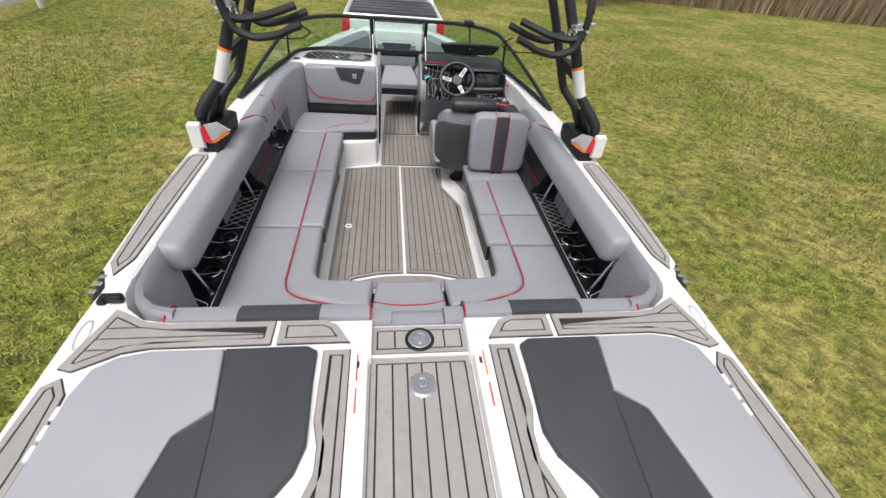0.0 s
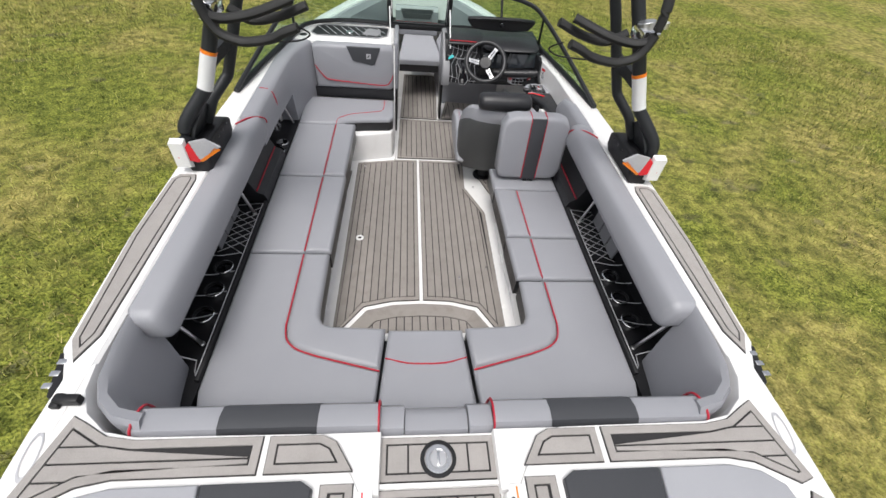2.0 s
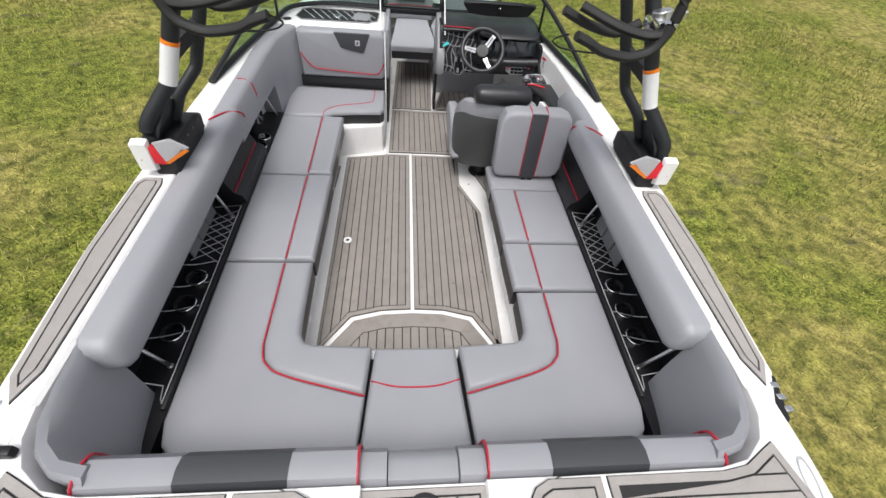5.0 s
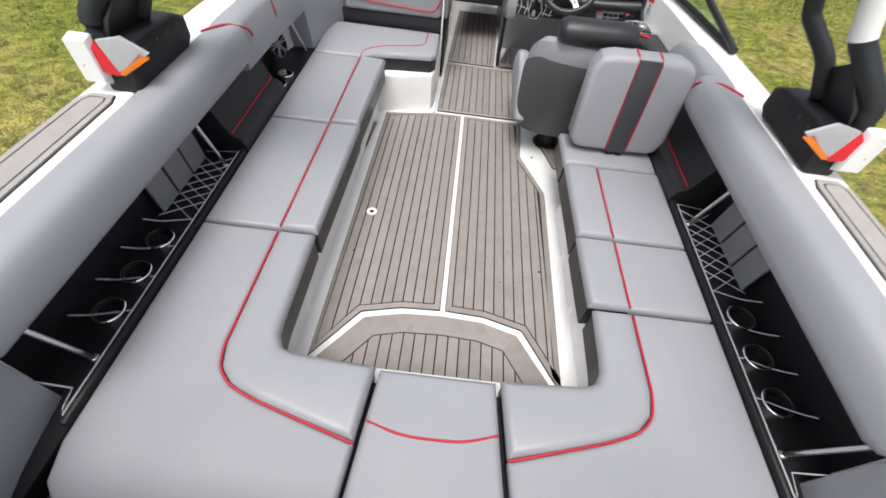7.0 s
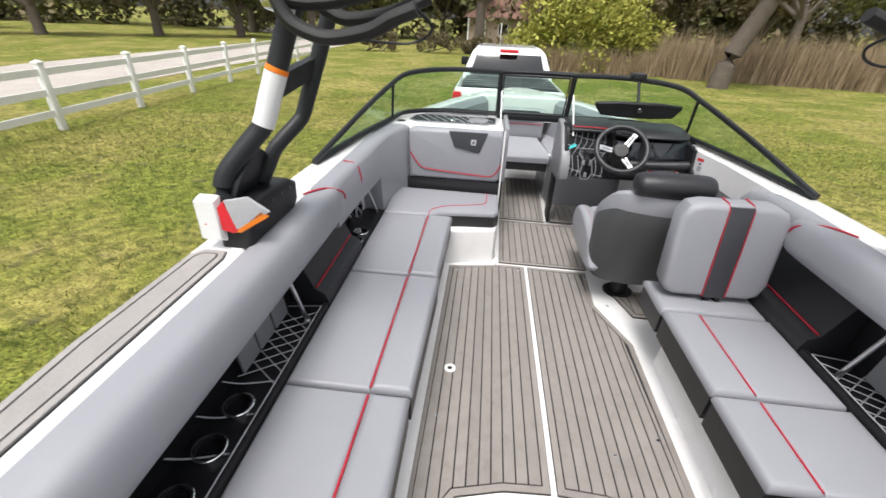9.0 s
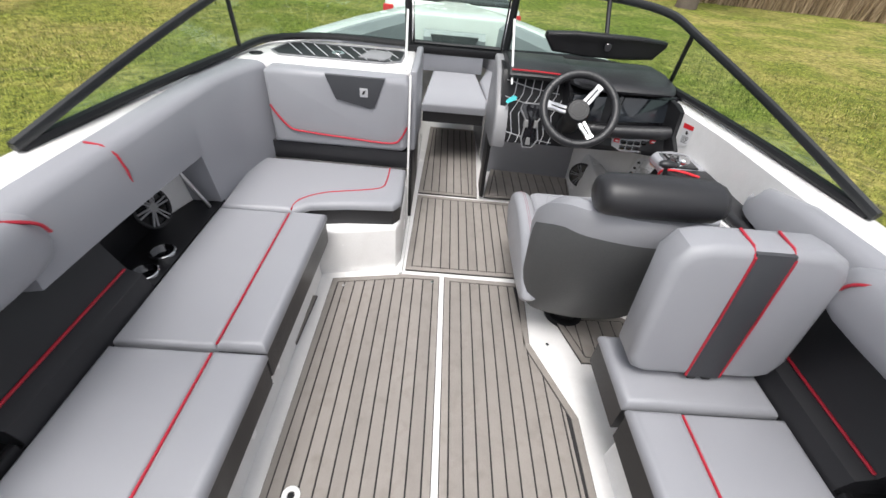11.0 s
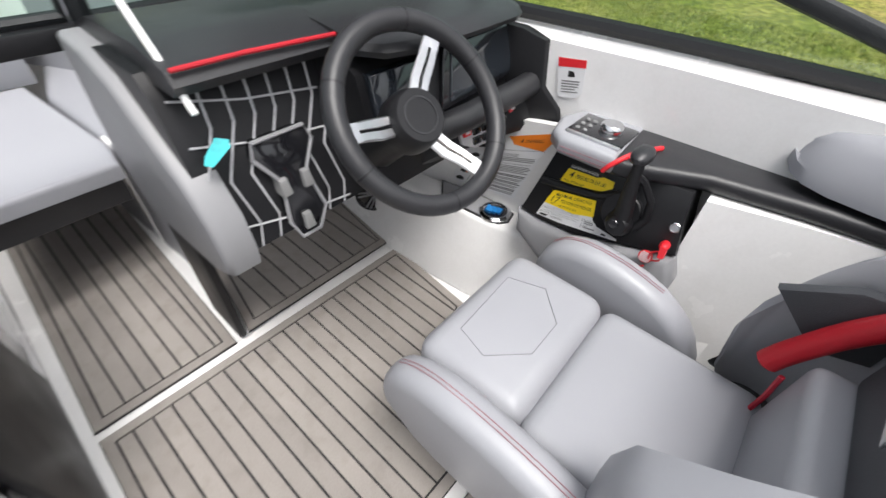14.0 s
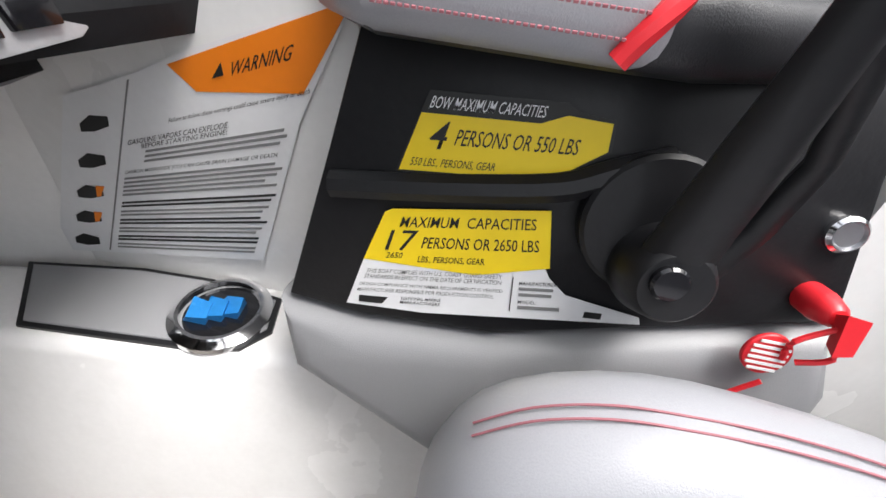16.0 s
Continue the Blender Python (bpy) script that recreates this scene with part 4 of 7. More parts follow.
# ---- windscreen ----
TOPL = [(0.29, 4.47, 1.245), (0.7, 4.41, 1.25), (1.0, 4.22, 1.228), (1.12, 4.02, 1.155), (1.22, 3.5, 1.03), (1.315, 2.97, 0.885)]
LOWL = [(0.29, 4.55, 0.9), (0.75, 4.56, 0.9), (1.06, 4.42, 0.895), (1.15, 4.1, 0.89), (1.25, 3.5, 0.885), (1.32, 2.99, 0.872)]
ws = base("windscreen", (0, 4.2, 0.866), "black framed tinted windscreen with an opening centre panel", "windscreen")
for s in (-1, 1):
    hi = [Vector((s * x, y, z)) for x, y, z in smooth_path(TOPL, 6)]
    lo = [Vector((s * x, y, z)) for x, y, z in smooth_path(LOWL, 6)]
    bm = bmesh.new()
    tube(bm, hi, 0.0155, 8, flat=1.25)
    part("top_rail", bm, POWDER, ws)
    bm = bmesh.new()
    tube(bm, lo, 0.022, 8, flat=0.9)
    part("base_seal", bm, BLACK, ws)
    bm = bmesh.new()
    loft(bm, [[a, b] for a, b in zip(hi, lo)], closed=False)
    g = part("glass_pane", bm, GLASS, ws, "green tinted glass")
    g.visible_shadow = False
    bm = bmesh.new()
    tube(bm, [hi[17], lo[17]], 0.011, 8)
    part("post", bm, POWDER, ws)
    bm = bmesh.new()
    tube(bm, [(s * 0.295, 4.47, 1.24), (s * 0.29, 4.55, 0.89)], 0.021, 8)
    part("centre_post", bm, POWDER, ws)
bm = bmesh.new()
cen = [(-0.265, 4.475, 1.225), (0.265, 4.475, 1.225), (0.262, 4.555, 0.915), (-0.262, 4.555, 0.915)]
tube(bm, cen, 0.014, 8, closed=True)
part("door_frame", bm, POWDER, ws)
bm = bmesh.new()
bm.faces.new([bm.verts.new(p) for p in cen])
g = part("glass_pane", bm, GLASS, ws, "green tinted glass")
g.visible_shadow = False
bm = bmesh.new()
tube(bm, [(-0.29, 4.47, 1.25), (0, 4.478, 1.252), (0.29, 4.47, 1.25)], 0.017, 8)
part("centre_rail", bm, POWDER, ws)
bm = bmesh.new()
box(bm, -0.3, 0.3, 4.52, 4.6, 0.86, 0.905, 0.008)
part("centre_sill", bm, BLACK, ws)

# rear view mirror on the rail
mr = base("rear_view_mirror", (0.72, 4.4, 1.25), "wide black boat mirror on an arm from the windscreen rail", "mirror")
bm = bmesh.new()
box(bm, 0.7, 0.8, 4.32, 4.43, 1.24, 1.295, 0.012)
part("clamp", bm, BLACK, mr)
bm = bmesh.new()
tube(bm, [(0.75, 4.34, 1.25), (0.755, 4.3, 1.17), (0.76, 4.24, 1.07)], 0.012, 8)
part("arm", bm, BLACK, mr)
bm = bmesh.new()
out = [(-0.285, 0.02), (-0.24, -0.045), (-0.1, -0.055), (0.1, -0.055), (0.24, -0.045), (0.29, 0.02), (0.285, 0.045), (0.15, 0.06), (-0.15, 0.06), (-0.28, 0.045)]


def mirror_at(x, z, d):
    return (0.76 + 1.12 * x, 4.2 - 0.12 * z + 0.35 * x * x + d, 1.045 + z)


prism(bm, ccw(out), 0, 0.06, 0.015, 3, bottom=True, shape=mirror_at)
part("shell", bm, BLACK, mr)
bm = bmesh.new()
prism(bm, ccw(inset(ccw(out), 0.012)), -0.003, 0.004, 0.0, shape=mirror_at)
part("mirror_glass", bm, BLACK, mr, "black mirror cover")
bm = bmesh.new()
disc(bm, (0.76, 4.195, 1.05), 0.02, 0.012, (0, -1, 0), 16)
part("boss", bm, BLACK_GLOSS, mr)

# ---- wakeboard tower ----
for s in (-1, 1):
    tw = base("wakeboard_tower_leg", (s * 1.25, 2.2, 0.863), "black powder-coated tower leg with white warning sleeve and tail lamp", "tower", group="tower legs")
    ox = 0.02 + 0.02 * s
    bm = bmesh.new()
    rear = [(1.27, 2.05, 0.98), (1.262, 2.065, 1.08), (1.24, 2.085, 1.135), (1.17, 2.14, 1.225), (1.135, 2.162, 1.27), (1.105, 2.175, 1.35), (1.074, 2.187, 1.435), (1.015, 2.215, 1.6), (0.93, 2.29, 1.85), (0.86, 2.4, 2.1), (0.75, 2.49, 2.32), (0.4, 2.52, 2.36), (0, 2.52, 2.37)]
    rear = smooth_path([(s * x + (ox if x else 0), y, z) for x, y, z in rear], 3)
    tube(bm, rear, 0.031, 12, flat=1.1)
    part("rear_tube", bm, POWDER, tw)
    bm = bmesh.new()
    front = [(1.225, 2.25, 1.04), (1.19, 2.265, 1.11), (1.165, 2.287, 1.163), (1.105, 2.355, 1.235), (1.086, 2.376, 1.265), (1.063, 2.388, 1.33), (1.01, 2.41, 1.48), (0.95, 2.43, 1.65), (0.88, 2.46, 1.85), (0.84, 2.48, 2.1)]
    tube(bm, smooth_path([(s * x + ox, y, z) for x, y, z in front], 3), 0.026, 12, flat=1.1)
    part("front_tube", bm, POWDER, tw)
    bm = bmesh.new()
    loft(bm, [[(s * (1.105 + w) + ox, 2.18, 1.345), (s * (1.09 + w) + ox, 2.19, 1.42), (s * (1.03 + w) + ox, 2.41, 1.47), (s * (1.045 + w) + ox, 2.4, 1.40)] for w in (-0.018, 0.018)])
    part("gusset", bm, POWDER, tw)
    bm = bmesh.new()
    prism(bm, ccw([(2.06, 1.0), (2.07, 1.09), (2.16, 1.2), (2.26, 1.14), (2.3, 1.0)]), -0.014, 0.014, 0.005, 2, bottom=True, shape=lambda y, z, d: (s * (1.255 - 0.38 * (z - 1.0) + d) + ox, y, z))
    part("web_plate", bm, POWDER, tw)
    bm = bmesh.new()
    foot = [(2.02, 0.865), (2.38, 0.865), (2.42, 0.9), (2.41, 0.985), (2.34, 1.02), (2.12, 1.035), (2.03, 1.01)]
    prism(bm, ccw(foot), 0, 0.12, 0.02, 3, bottom=True, shape=lambda y, z, d: (s * (1.295 - d - 0.1 * (z - 0.86)) + ox, y, z))
    part("foot_casting", bm, BLACK, tw)
    for k in range(4):
        bm = bmesh.new()
        disc(bm, (s * 1.165 + ox, 2.12 + 0.07 * k, 0.985), 0.007, 0.006, (-s, 0, 0), 10)
        part("bolt", bm, BLACK_GLOSS, tw)
    bm = bmesh.new()
    tube(bm, [q for q in rear if 1.265 < q.z < 1.445], 0.0335, 14, flat=1.1)
    part("warning_sleeve", bm, WHITE_DECAL, tw, "white warning sleeve")
    bm = bmesh.new()
    tube(bm, [(s * 1.074 + ox, 2.187, 1.435), (s * 1.068 + ox, 2.19, 1.45)], 0.034, 14, flat=1.1)
    part("orange_band", bm, ORANGE, tw, "orange band")
    bm = bmesh.new()
    prism(bm, ccw([(1.99, 0.91), (2.03, 0.885), (2.08, 0.92), (2.08, 1.03), (2.03, 1.06), (1.99, 1.05)]), 0, 0.075, 0.008, 2, bottom=True, shape=lambda y, z, d: (s * (1.335 - d) + ox, y, z))
    part("lamp_housing", bm, WHITE, tw, "white side light housing")
    for nm, quad, m in (("red_reflector", [(1.31, 0.955), (1.255, 1.02), (1.23, 0.93), (1.245, 0.925)], RED_PRINT), ("amber_reflector", [(1.24, 0.928), (1.225, 0.925), (1.15, 0.97), (1.165, 0.99)], ORANGE), ("clear_reflector", [(1.252, 1.022), (1.195, 1.03), (1.145, 0.985), (1.235, 0.935)], SILVER_LINE)):
        bm = bmesh.new()
        prism(bm, ccw([(x, z) for x, z in quad]), 0, 0.012, 0.002, 2, shape=lambda x, z, d: (s * (1.31 + (x - 1.31) * 1.25) + ox, 2.0 - d + 0.35 * (1.31 - x), 0.99 + (z - 0.975) * 1.25))
        part(nm, bm, m, tw)
    # board rack on the leg
    rk = base("board_rack", (s * 1.0, 2.25, 1.62), "black padded board rack forks clamped to the tower", "board rack", group="board racks")
    loops = [
        [(1.0, 2.1, 1.9), (1.0, 2.06, 1.78), (0.99, 2.055, 1.68), (0.95, 2.05, 1.59), (0.88, 2.05, 1.555), (0.82, 2.05, 1.55), (0.72, 2.045, 1.57), (0.66, 2.04, 1.6), (0.595, 2.04, 1.625)],
        [(0.99, 2.06, 1.65), (0.92, 2.08, 1.63), (0.8, 2.12, 1.645), (0.64, 2.19, 1.695)],
        [(0.93, 2.2, 1.64), (0.86, 2.2, 1.6), (0.8, 2.2, 1.595), (0.7, 2.22, 1.615), (0.585, 2.235, 1.66)],
    ]
    for k, lp in enumerate(loops):
        bm = bmesh.new()
        tube(bm, smooth_path([(s * x + ox, y, z) for x, y, z in lp], 5), 0.026, 10, flat=0.8)
        part("fork", bm, RUBBER, rk)
    bm = bmesh.new()
    tube(bm, smooth_path([(s * 0.6, 2.04, 1.63), (s * 0.56, 2.1, 1.58), (s * 0.63, 2.12, 1.54), (s * 0.8, 2.06, 1.55)], 6), 0.004, 6)
    part("bungee", bm, BLACK, rk, "thin black bungee cord")
    bm = bmesh.new()
    disc(bm, (s * 1.025 + ox, 2.16, 1.6), 0.042, 0.11, (s * -0.3, 0.15, 1), 24)
    part("clamp_drum", bm, ALU, rk, "polished aluminium clamp")
    bm = bmesh.new()
    box(bm, *sorted((s * 0.96 + ox, s * 1.05 + ox)), 2.1, 2.24, 1.615, 1.68, 0.01)
    part("clamp_block", bm, CHROME, rk)
    bm = bmesh.new()
    disc(bm, (s * 1.065 + ox, 2.13, 1.69), 0.018, 0.03, (0, 0, 1), 14)
    part("knob", bm, ALU, rk)

# side deck pads and cleats
for s in (-1, 1):
    sp = base("side_deck_pad", (s * 1.28, 1.5, 0.863), "grey foam pad with a black border line on the side deck", "deck pad", group="side deck pads")
    f = (lambda p: p) if s > 0 else mirror
    teak_panel(sp, f([(1.235, 0.97), (1.275, 0.86), (1.325, 0.95), (1.365, 1.5), (1.36, 1.94), (1.33, 1.985), (1.25, 1.985), (1.235, 1.94)]), 0.863, border=0.022, pitch=0.08, surface=TEAK_DECK)
    cl = base("pull_up_cleat", (s * 1.28, 0.78, 0.8), "black pull-up cleat with steel bars in the deck corner", "cleat", group="deck cleats")
    bm = bmesh.new()
    prism(bm, ccw([(s * 1.245, 0.7), (s * 1.3, 0.74), (s * 1.345, 0.9), (s * 1.3, 0.93), (s * 1.26, 0.84)]), 0.78, 0.858, 0.006, 2)
    part("plate", bm, BLACK, cl)
    for k in range(3):
        bm = bmesh.new()
        box(bm, *sorted((s * 1.3, s * 1.332)), 0.765 + k * 0.045, 0.788 + k * 0.045, 0.83, 0.862, 0.004)
        part("bar", bm, CHROME, cl)
    em = base("deck_emblem", (s * 1.235, 0.56, 0.86), "oval pale silver emblem on the white deck corner", "emblem", group="deck emblems")
    bm = bmesh.new()
    rings = [[(s * (1.232 + a * math.cos(k * math.pi / 10) * 0.3 + 0.12 * a * math.sin(k * math.pi / 10)), 0.55 + a * math.sin(k * math.pi / 10), 0.8625) for k in range(20)] for a in (0.075, 0.06)]
    loft(bm, rings, caps=False)
    part("oval", bm, SILVER_LINE, em)
hk = base("rope_hook", (-1.2, 0.72, 0.863), "small black plastic latch on the port deck corner", "latch")
bm = bmesh.new()
box(bm, -1.245, -1.165, 0.7, 0.73, 0.862, 0.9, 0.008)
part("body", bm, BLACK, hk)
bm = bmesh.new()
box(bm, -1.255, -1.225, 0.69, 0.74, 0.862, 0.885, 0.006)
part("base_plate", bm, BLACK, hk)

# ---- helm ----
dash = base("helm_console", (0.7, 4.25, 0.3), "black helm dashboard with padded top, display and switches", "dashboard")
bm = bmesh.new()
prof = [(4.12, 0.525), (4.075, 0.545), (4.1, 0.66), (4.16, 0.86), (4.2, 0.9), (4.56, 0.9), (4.58, 0.5), (4.3, 0.5)]
prism(bm, ccw(prof), 0.25, 1.165, 0.0, shape=lambda y, z, x: (x, y, z))
part("body", bm, BLACK, dash)
bm = bmesh.new()
prof = [(4.1, 0.885), (4.085, 0.905), (4.1, 0.925), (4.2, 0.945), (4.42, 0.94), (4.53, 0.905), (4.5, 0.885)]
prism(bm, ccw(prof), 0.27, 0.6, 0.0, shape=lambda y, z, x: (x, y, z))
part("top_pad", bm, BLACK_VINYL, dash)
bm = bmesh.new()
tube(bm, [(0.275, 4.09, 0.93), (0.4, 4.09, 0.93), (0.585, 4.085, 0.925)], 0.0045, 8)
part("red_line", bm, RED_VINYL, dash, "red trim line")
bm = bmesh.new()
loft(bm, [[(x, y0 + 0.04, 0.892), (x, y0 + 0.006, 0.896), (x, y0, 0.908), (x, y0 + 0.012, 0.922), (x, y0 + 0.06, 0.932), (x, 4.2, 0.942), (x, 4.4, 0.932), (x, 4.52, 0.9), (x, 4.5, 0.86)] for x, y0 in ((0.585, 4.03), (0.62, 3.975), (0.7, 3.95), (0.88, 3.95), (1.04, 3.955), (1.075, 3.965), (1.095, 3.99), (1.11, 4.03))])
part("binnacle", bm, BLACK_VINYL, dash)


def helm_face(x, z, d=0.0):
    """The helm's face, leaning forward towards its top."""
    return (x, 3.985 + 0.28 * (z - 0.7) - d, z)


bm = bmesh.new()
prof = [(3.97, 0.6), (3.985, 0.7), (4.03, 0.86), (4.12, 0.9), (4.3, 0.9), (4.3, 0.6)]
prism(bm, ccw(prof), 0.58, 1.17, 0.0, shape=lambda y, z, x: (x, y, z))
part("helm_body", bm, BLACK, dash)
bm = bmesh.new()
prism(bm, ccw([(0.83, 0.745), (1.115, 0.76), (1.12, 0.868), (0.86, 0.868)]), 0, 0.018, 0.004, 2, shape=helm_face)
part("display", bm, SCREEN, dash, "dark glass display")
bm = bmesh.new()
prism(bm, ccw([(0.8, 0.73), (1.135, 0.745), (1.14, 0.88), (0.84, 0.88)]), 0, 0.012, 0.004, 2, shape=helm_face)
part("display_bezel", bm, BLACK_GLOSS, dash)
bm = bmesh.new()
prism(bm, ccw([(0.6, 0.74), (0.76, 0.74), (0.77, 0.86), (0.6, 0.86)]), 0, 0.018, 0.004, 2, shape=helm_face)
part("gauge", bm, SCREEN, dash, "dark glass gauge")
bm = bmesh.new()
tube(bm, smooth_path([(0.68, 3.99, 0.7), (0.8, 3.955, 0.705), (0.95, 3.94, 0.715), (1.1, 3.925, 0.73), (1.17, 3.935, 0.738), (1.195, 3.96, 0.742)], 4), [0.02] + [0.034] * 19 + [0.02], 12)
part("knee_roll", bm, BLACK_VINYL, dash, "black padded roll")
bm = bmesh.new()
prism(bm, ccw([(3.815, 0.635), (3.83, 0.68), (3.885, 0.73), (3.9, 0.85), (3.97, 0.868), (4.2, 0.88), (4.2, 0.6)]), 0.0, 0.03, 0.006, 2, shape=lambda y, z, d: (along(INNER, y) + 0.01 - d, y, z))
part("cheek_panel", bm, BLACK, dash, "black side cheek")
bm = bmesh.new()
loft(bm, [[(x, y0, 0.6), (x, y0 - 0.01, 0.625), (x, y0 + 0.02, 0.7), (x, 4.05, 0.7), (x, 4.05, 0.59)] for x, y0 in ((0.72, 3.98), (0.95, 3.955), (1.1, 3.91), (1.18, 3.85))])
part("lower_fascia", bm, BLACK, dash)


def switch_face(x, z, d=0.0):
    return (x, 3.952 - 0.1 * (x - 0.95) + 0.2 * (z - 0.64) - d, z)


bm = bmesh.new()
prism(bm, ccw([(0.845, 0.675), (0.85, 0.63), (0.9, 0.605), (1.0, 0.61), (1.06, 0.645), (1.085, 0.692), (1.0, 0.68)]), 0, 0.01, 0.003, 2, shape=switch_face)
part("switch_plate", bm, SILVER_LINE, dash, "silver switch plate")
for k, (x, z, m) in enumerate(((0.868, 0.66, RED_PRINT), (0.905, 0.655, BLACK_GLOSS), (0.94, 0.655, BLACK_GLOSS), (0.975, 0.657, BLACK_GLOSS), (1.01, 0.662, BLACK_GLOSS), (1.052, 0.674, RED_PRINT), (0.905, 0.628, BLACK_GLOSS), (0.94, 0.628, BLACK_GLOSS), (0.975, 0.63, BLACK_GLOSS))):
    bm = bmesh.new()
    prism(bm, ccw([(x - 0.014, z - 0.01), (x + 0.014, z - 0.01), (x + 0.016, z + 0.01), (x - 0.016, z + 0.01)]), 0, 0.016, 0.003, 2, shape=switch_face)
    part("switch", bm, m, dash)
    if m is RED_PRINT:
        bm = bmesh.new()
        prism(bm, ccw([(x - 0.008, z - 0.003), (x + 0.008, z - 0.003), (x + 0.008, z + 0.003), (x - 0.008, z + 0.003)]), 0.015, 0.017, shape=switch_face)
        part("switch_mark", bm, WHITE_DECAL, dash)


def dash_face(x, z, d=0.0):
    return (x, (4.06 + 0.25 * (z - 0.5) if z < 0.66 else 4.1 + 0.3 * (z - 0.66)) - d, z)


# silver quilt lines on the dash face
for k in range(7):
    x = 0.27 + k * 0.045
    bm = bmesh.new()
    tube(bm, [dash_face(x, 0.55, 0.003), dash_face(x + 0.015, 0.6, 0.003), dash_face(x - 0.005, 0.7, 0.003), dash_face(x + 0.05, 0.8, 0.003), dash_face(x + 0.055, 0.87, 0.003)], 0.0028, 6)
    part("quilt_line", bm, SILVER_LINE, dash)
for z in (0.58, 0.75, 0.83):
    bm = bmesh.new()
    tube(bm, [dash_face(0.27, z + 0.03, 0.003), dash_face(0.4, z, 0.003), dash_face(0.56, z - 0.02, 0.003)], 0.0025, 6)
    part("quilt_line", bm, SILVER_LINE, dash)
ch = base("dash_cup_bracket", (0.42, 4.06, 0.52), "dark bracket with a pale edge on the dash face", "holder")
bm = bmesh.new()
ol = [(0.36, 0.73), (0.37, 0.76), (0.49, 0.76), (0.5, 0.73), (0.46, 0.67), (0.48, 0.58), (0.45, 0.535), (0.4, 0.535), (0.385, 0.58), (0.4, 0.67)]
prism(bm, ccw(ol), 0, 0.02, 0.003, 2, shape=lambda x, z, d: dash_face(x, z, d))
part("plate", bm, BLACK_GLOSS, ch)
bm = bmesh.new()
tube(bm, [dash_face(x, z, 0.02) for x, z in ccw(ol)], 0.005, 6, closed=True)
part("edge", bm, VINYL_MID, ch, "pale grey edge")
for x, z in ((0.4, 0.66), (0.455, 0.66), (0.425, 0.57)):
    bm = bmesh.new()
    prism(bm, ccw([(x - 0.012, z - 0.018), (x + 0.012, z - 0.018), (x + 0.009, z + 0.018), (x - 0.009, z + 0.018)]), 0, 0.032, 0.003, 2, shape=lambda x, z, d: dash_face(x, z, d))
    part("clip", bm, GREY_INK, ch)
cl = base("teal_cloth", (0.28, 4.08, 0.8), "small crumpled teal cloth tucked on the dash", "cloth")
bm = bmesh.new()
loft(bm, [[(0.27, 4.09, 0.765), (0.28, 4.08, 0.76), (0.29, 4.09, 0.77), (0.28, 4.1, 0.775)], [(0.3, 4.105, 0.785), (0.325, 4.09, 0.78), (0.33, 4.1, 0.79), (0.31, 4.11, 0.797)]])
part("fold", bm, TEAL, cl)

# steering wheel
WC, WA = Vector((0.592, 3.852, 0.84)), Vector((-0.12, -1.0, 0.86)).normalized()
wx = Vector((0, 0, 1)).cross(WA).normalized()
wy = WA.cross(wx).normalized()


def on_wheel(a, r, d=0.0):
    return WC + (wx * math.cos(a) + wy * math.sin(a)) * r + WA * d


wheel = base("steering_wheel", WC, "black leather steering wheel with three polished double spokes", "steering wheel")
bm = bmesh.new()
tube(bm, [on_wheel(k * math.pi / 24, 0.172, 0.0) for k in range(48)], 0.02, 14, closed=True, up=WA)
part("rim", bm, BLACK_VINYL, wheel)
for a in (0.4, 1.35, 2.6, 3.5, 4.6, 5.6):
    bm = bmesh.new()
    tube(bm, [on_wheel(a - 0.012, 0.172, 0.0), on_wheel(a + 0.012, 0.172, 0.0)], 0.0206, 12, up=WA)
    part("rim_seam", bm, BLACK, wheel)
bm = bmesh.new()
disc(bm, WC - WA * 0.07, 0.061, 0.06, WA, 40, r2=0.053)
part("hub", bm, BLACK, wheel)
bm = bmesh.new()
disc(bm, WC - WA * 0.0115, 0.037, 0.003, WA, 36, hole=0.033)
part("hub_ring", bm, BLACK_VINYL, wheel)
for a in (math.radians(55), math.radians(177), math.radians(-62)):
    for sd in (-1, 1):
        bm = bmesh.new()
        cut = [(0.05, 0.004, 0.02, -0.035), (0.085, 0.0035, 0.021, -0.03), (0.115, 0.003, 0.019, -0.014), (0.152, 0.003, 0.017, -0.004)]
        along_, side_ = wx * math.cos(a) + wy * math.sin(a), wy * math.cos(a) - wx * math.sin(a)
        loft(bm, [[WC + along_ * r + side_ * (sd * q) + WA * (d + e) for q, e in ((w0, -0.004), (w0, 0.003), (w1 - 0.003, 0.003), (w1, 0.0), (w1, -0.004))] for r, w0, w1, d in cut])
        part("spoke", bm, ALU, wheel, "polished aluminium spoke")
    bm = bmesh.new()
    loft(bm, [[WC + along_ * r + side_ * q + WA * (d + e) for q, e in ((-0.017, -0.005), (-0.017, 0.002), (0.017, 0.002), (0.017, -0.005))] for r, d in ((0.135, -0.0075), (0.15, -0.004), (0.158, -0.002))])
    part("spoke_end", bm, ALU, wheel)
bm = bmesh.new()
tube(bm, [WC - WA * 0.06, WC - WA * 0.26], [0.045, 0.055], 16)
part("column", bm, BLACK, wheel)

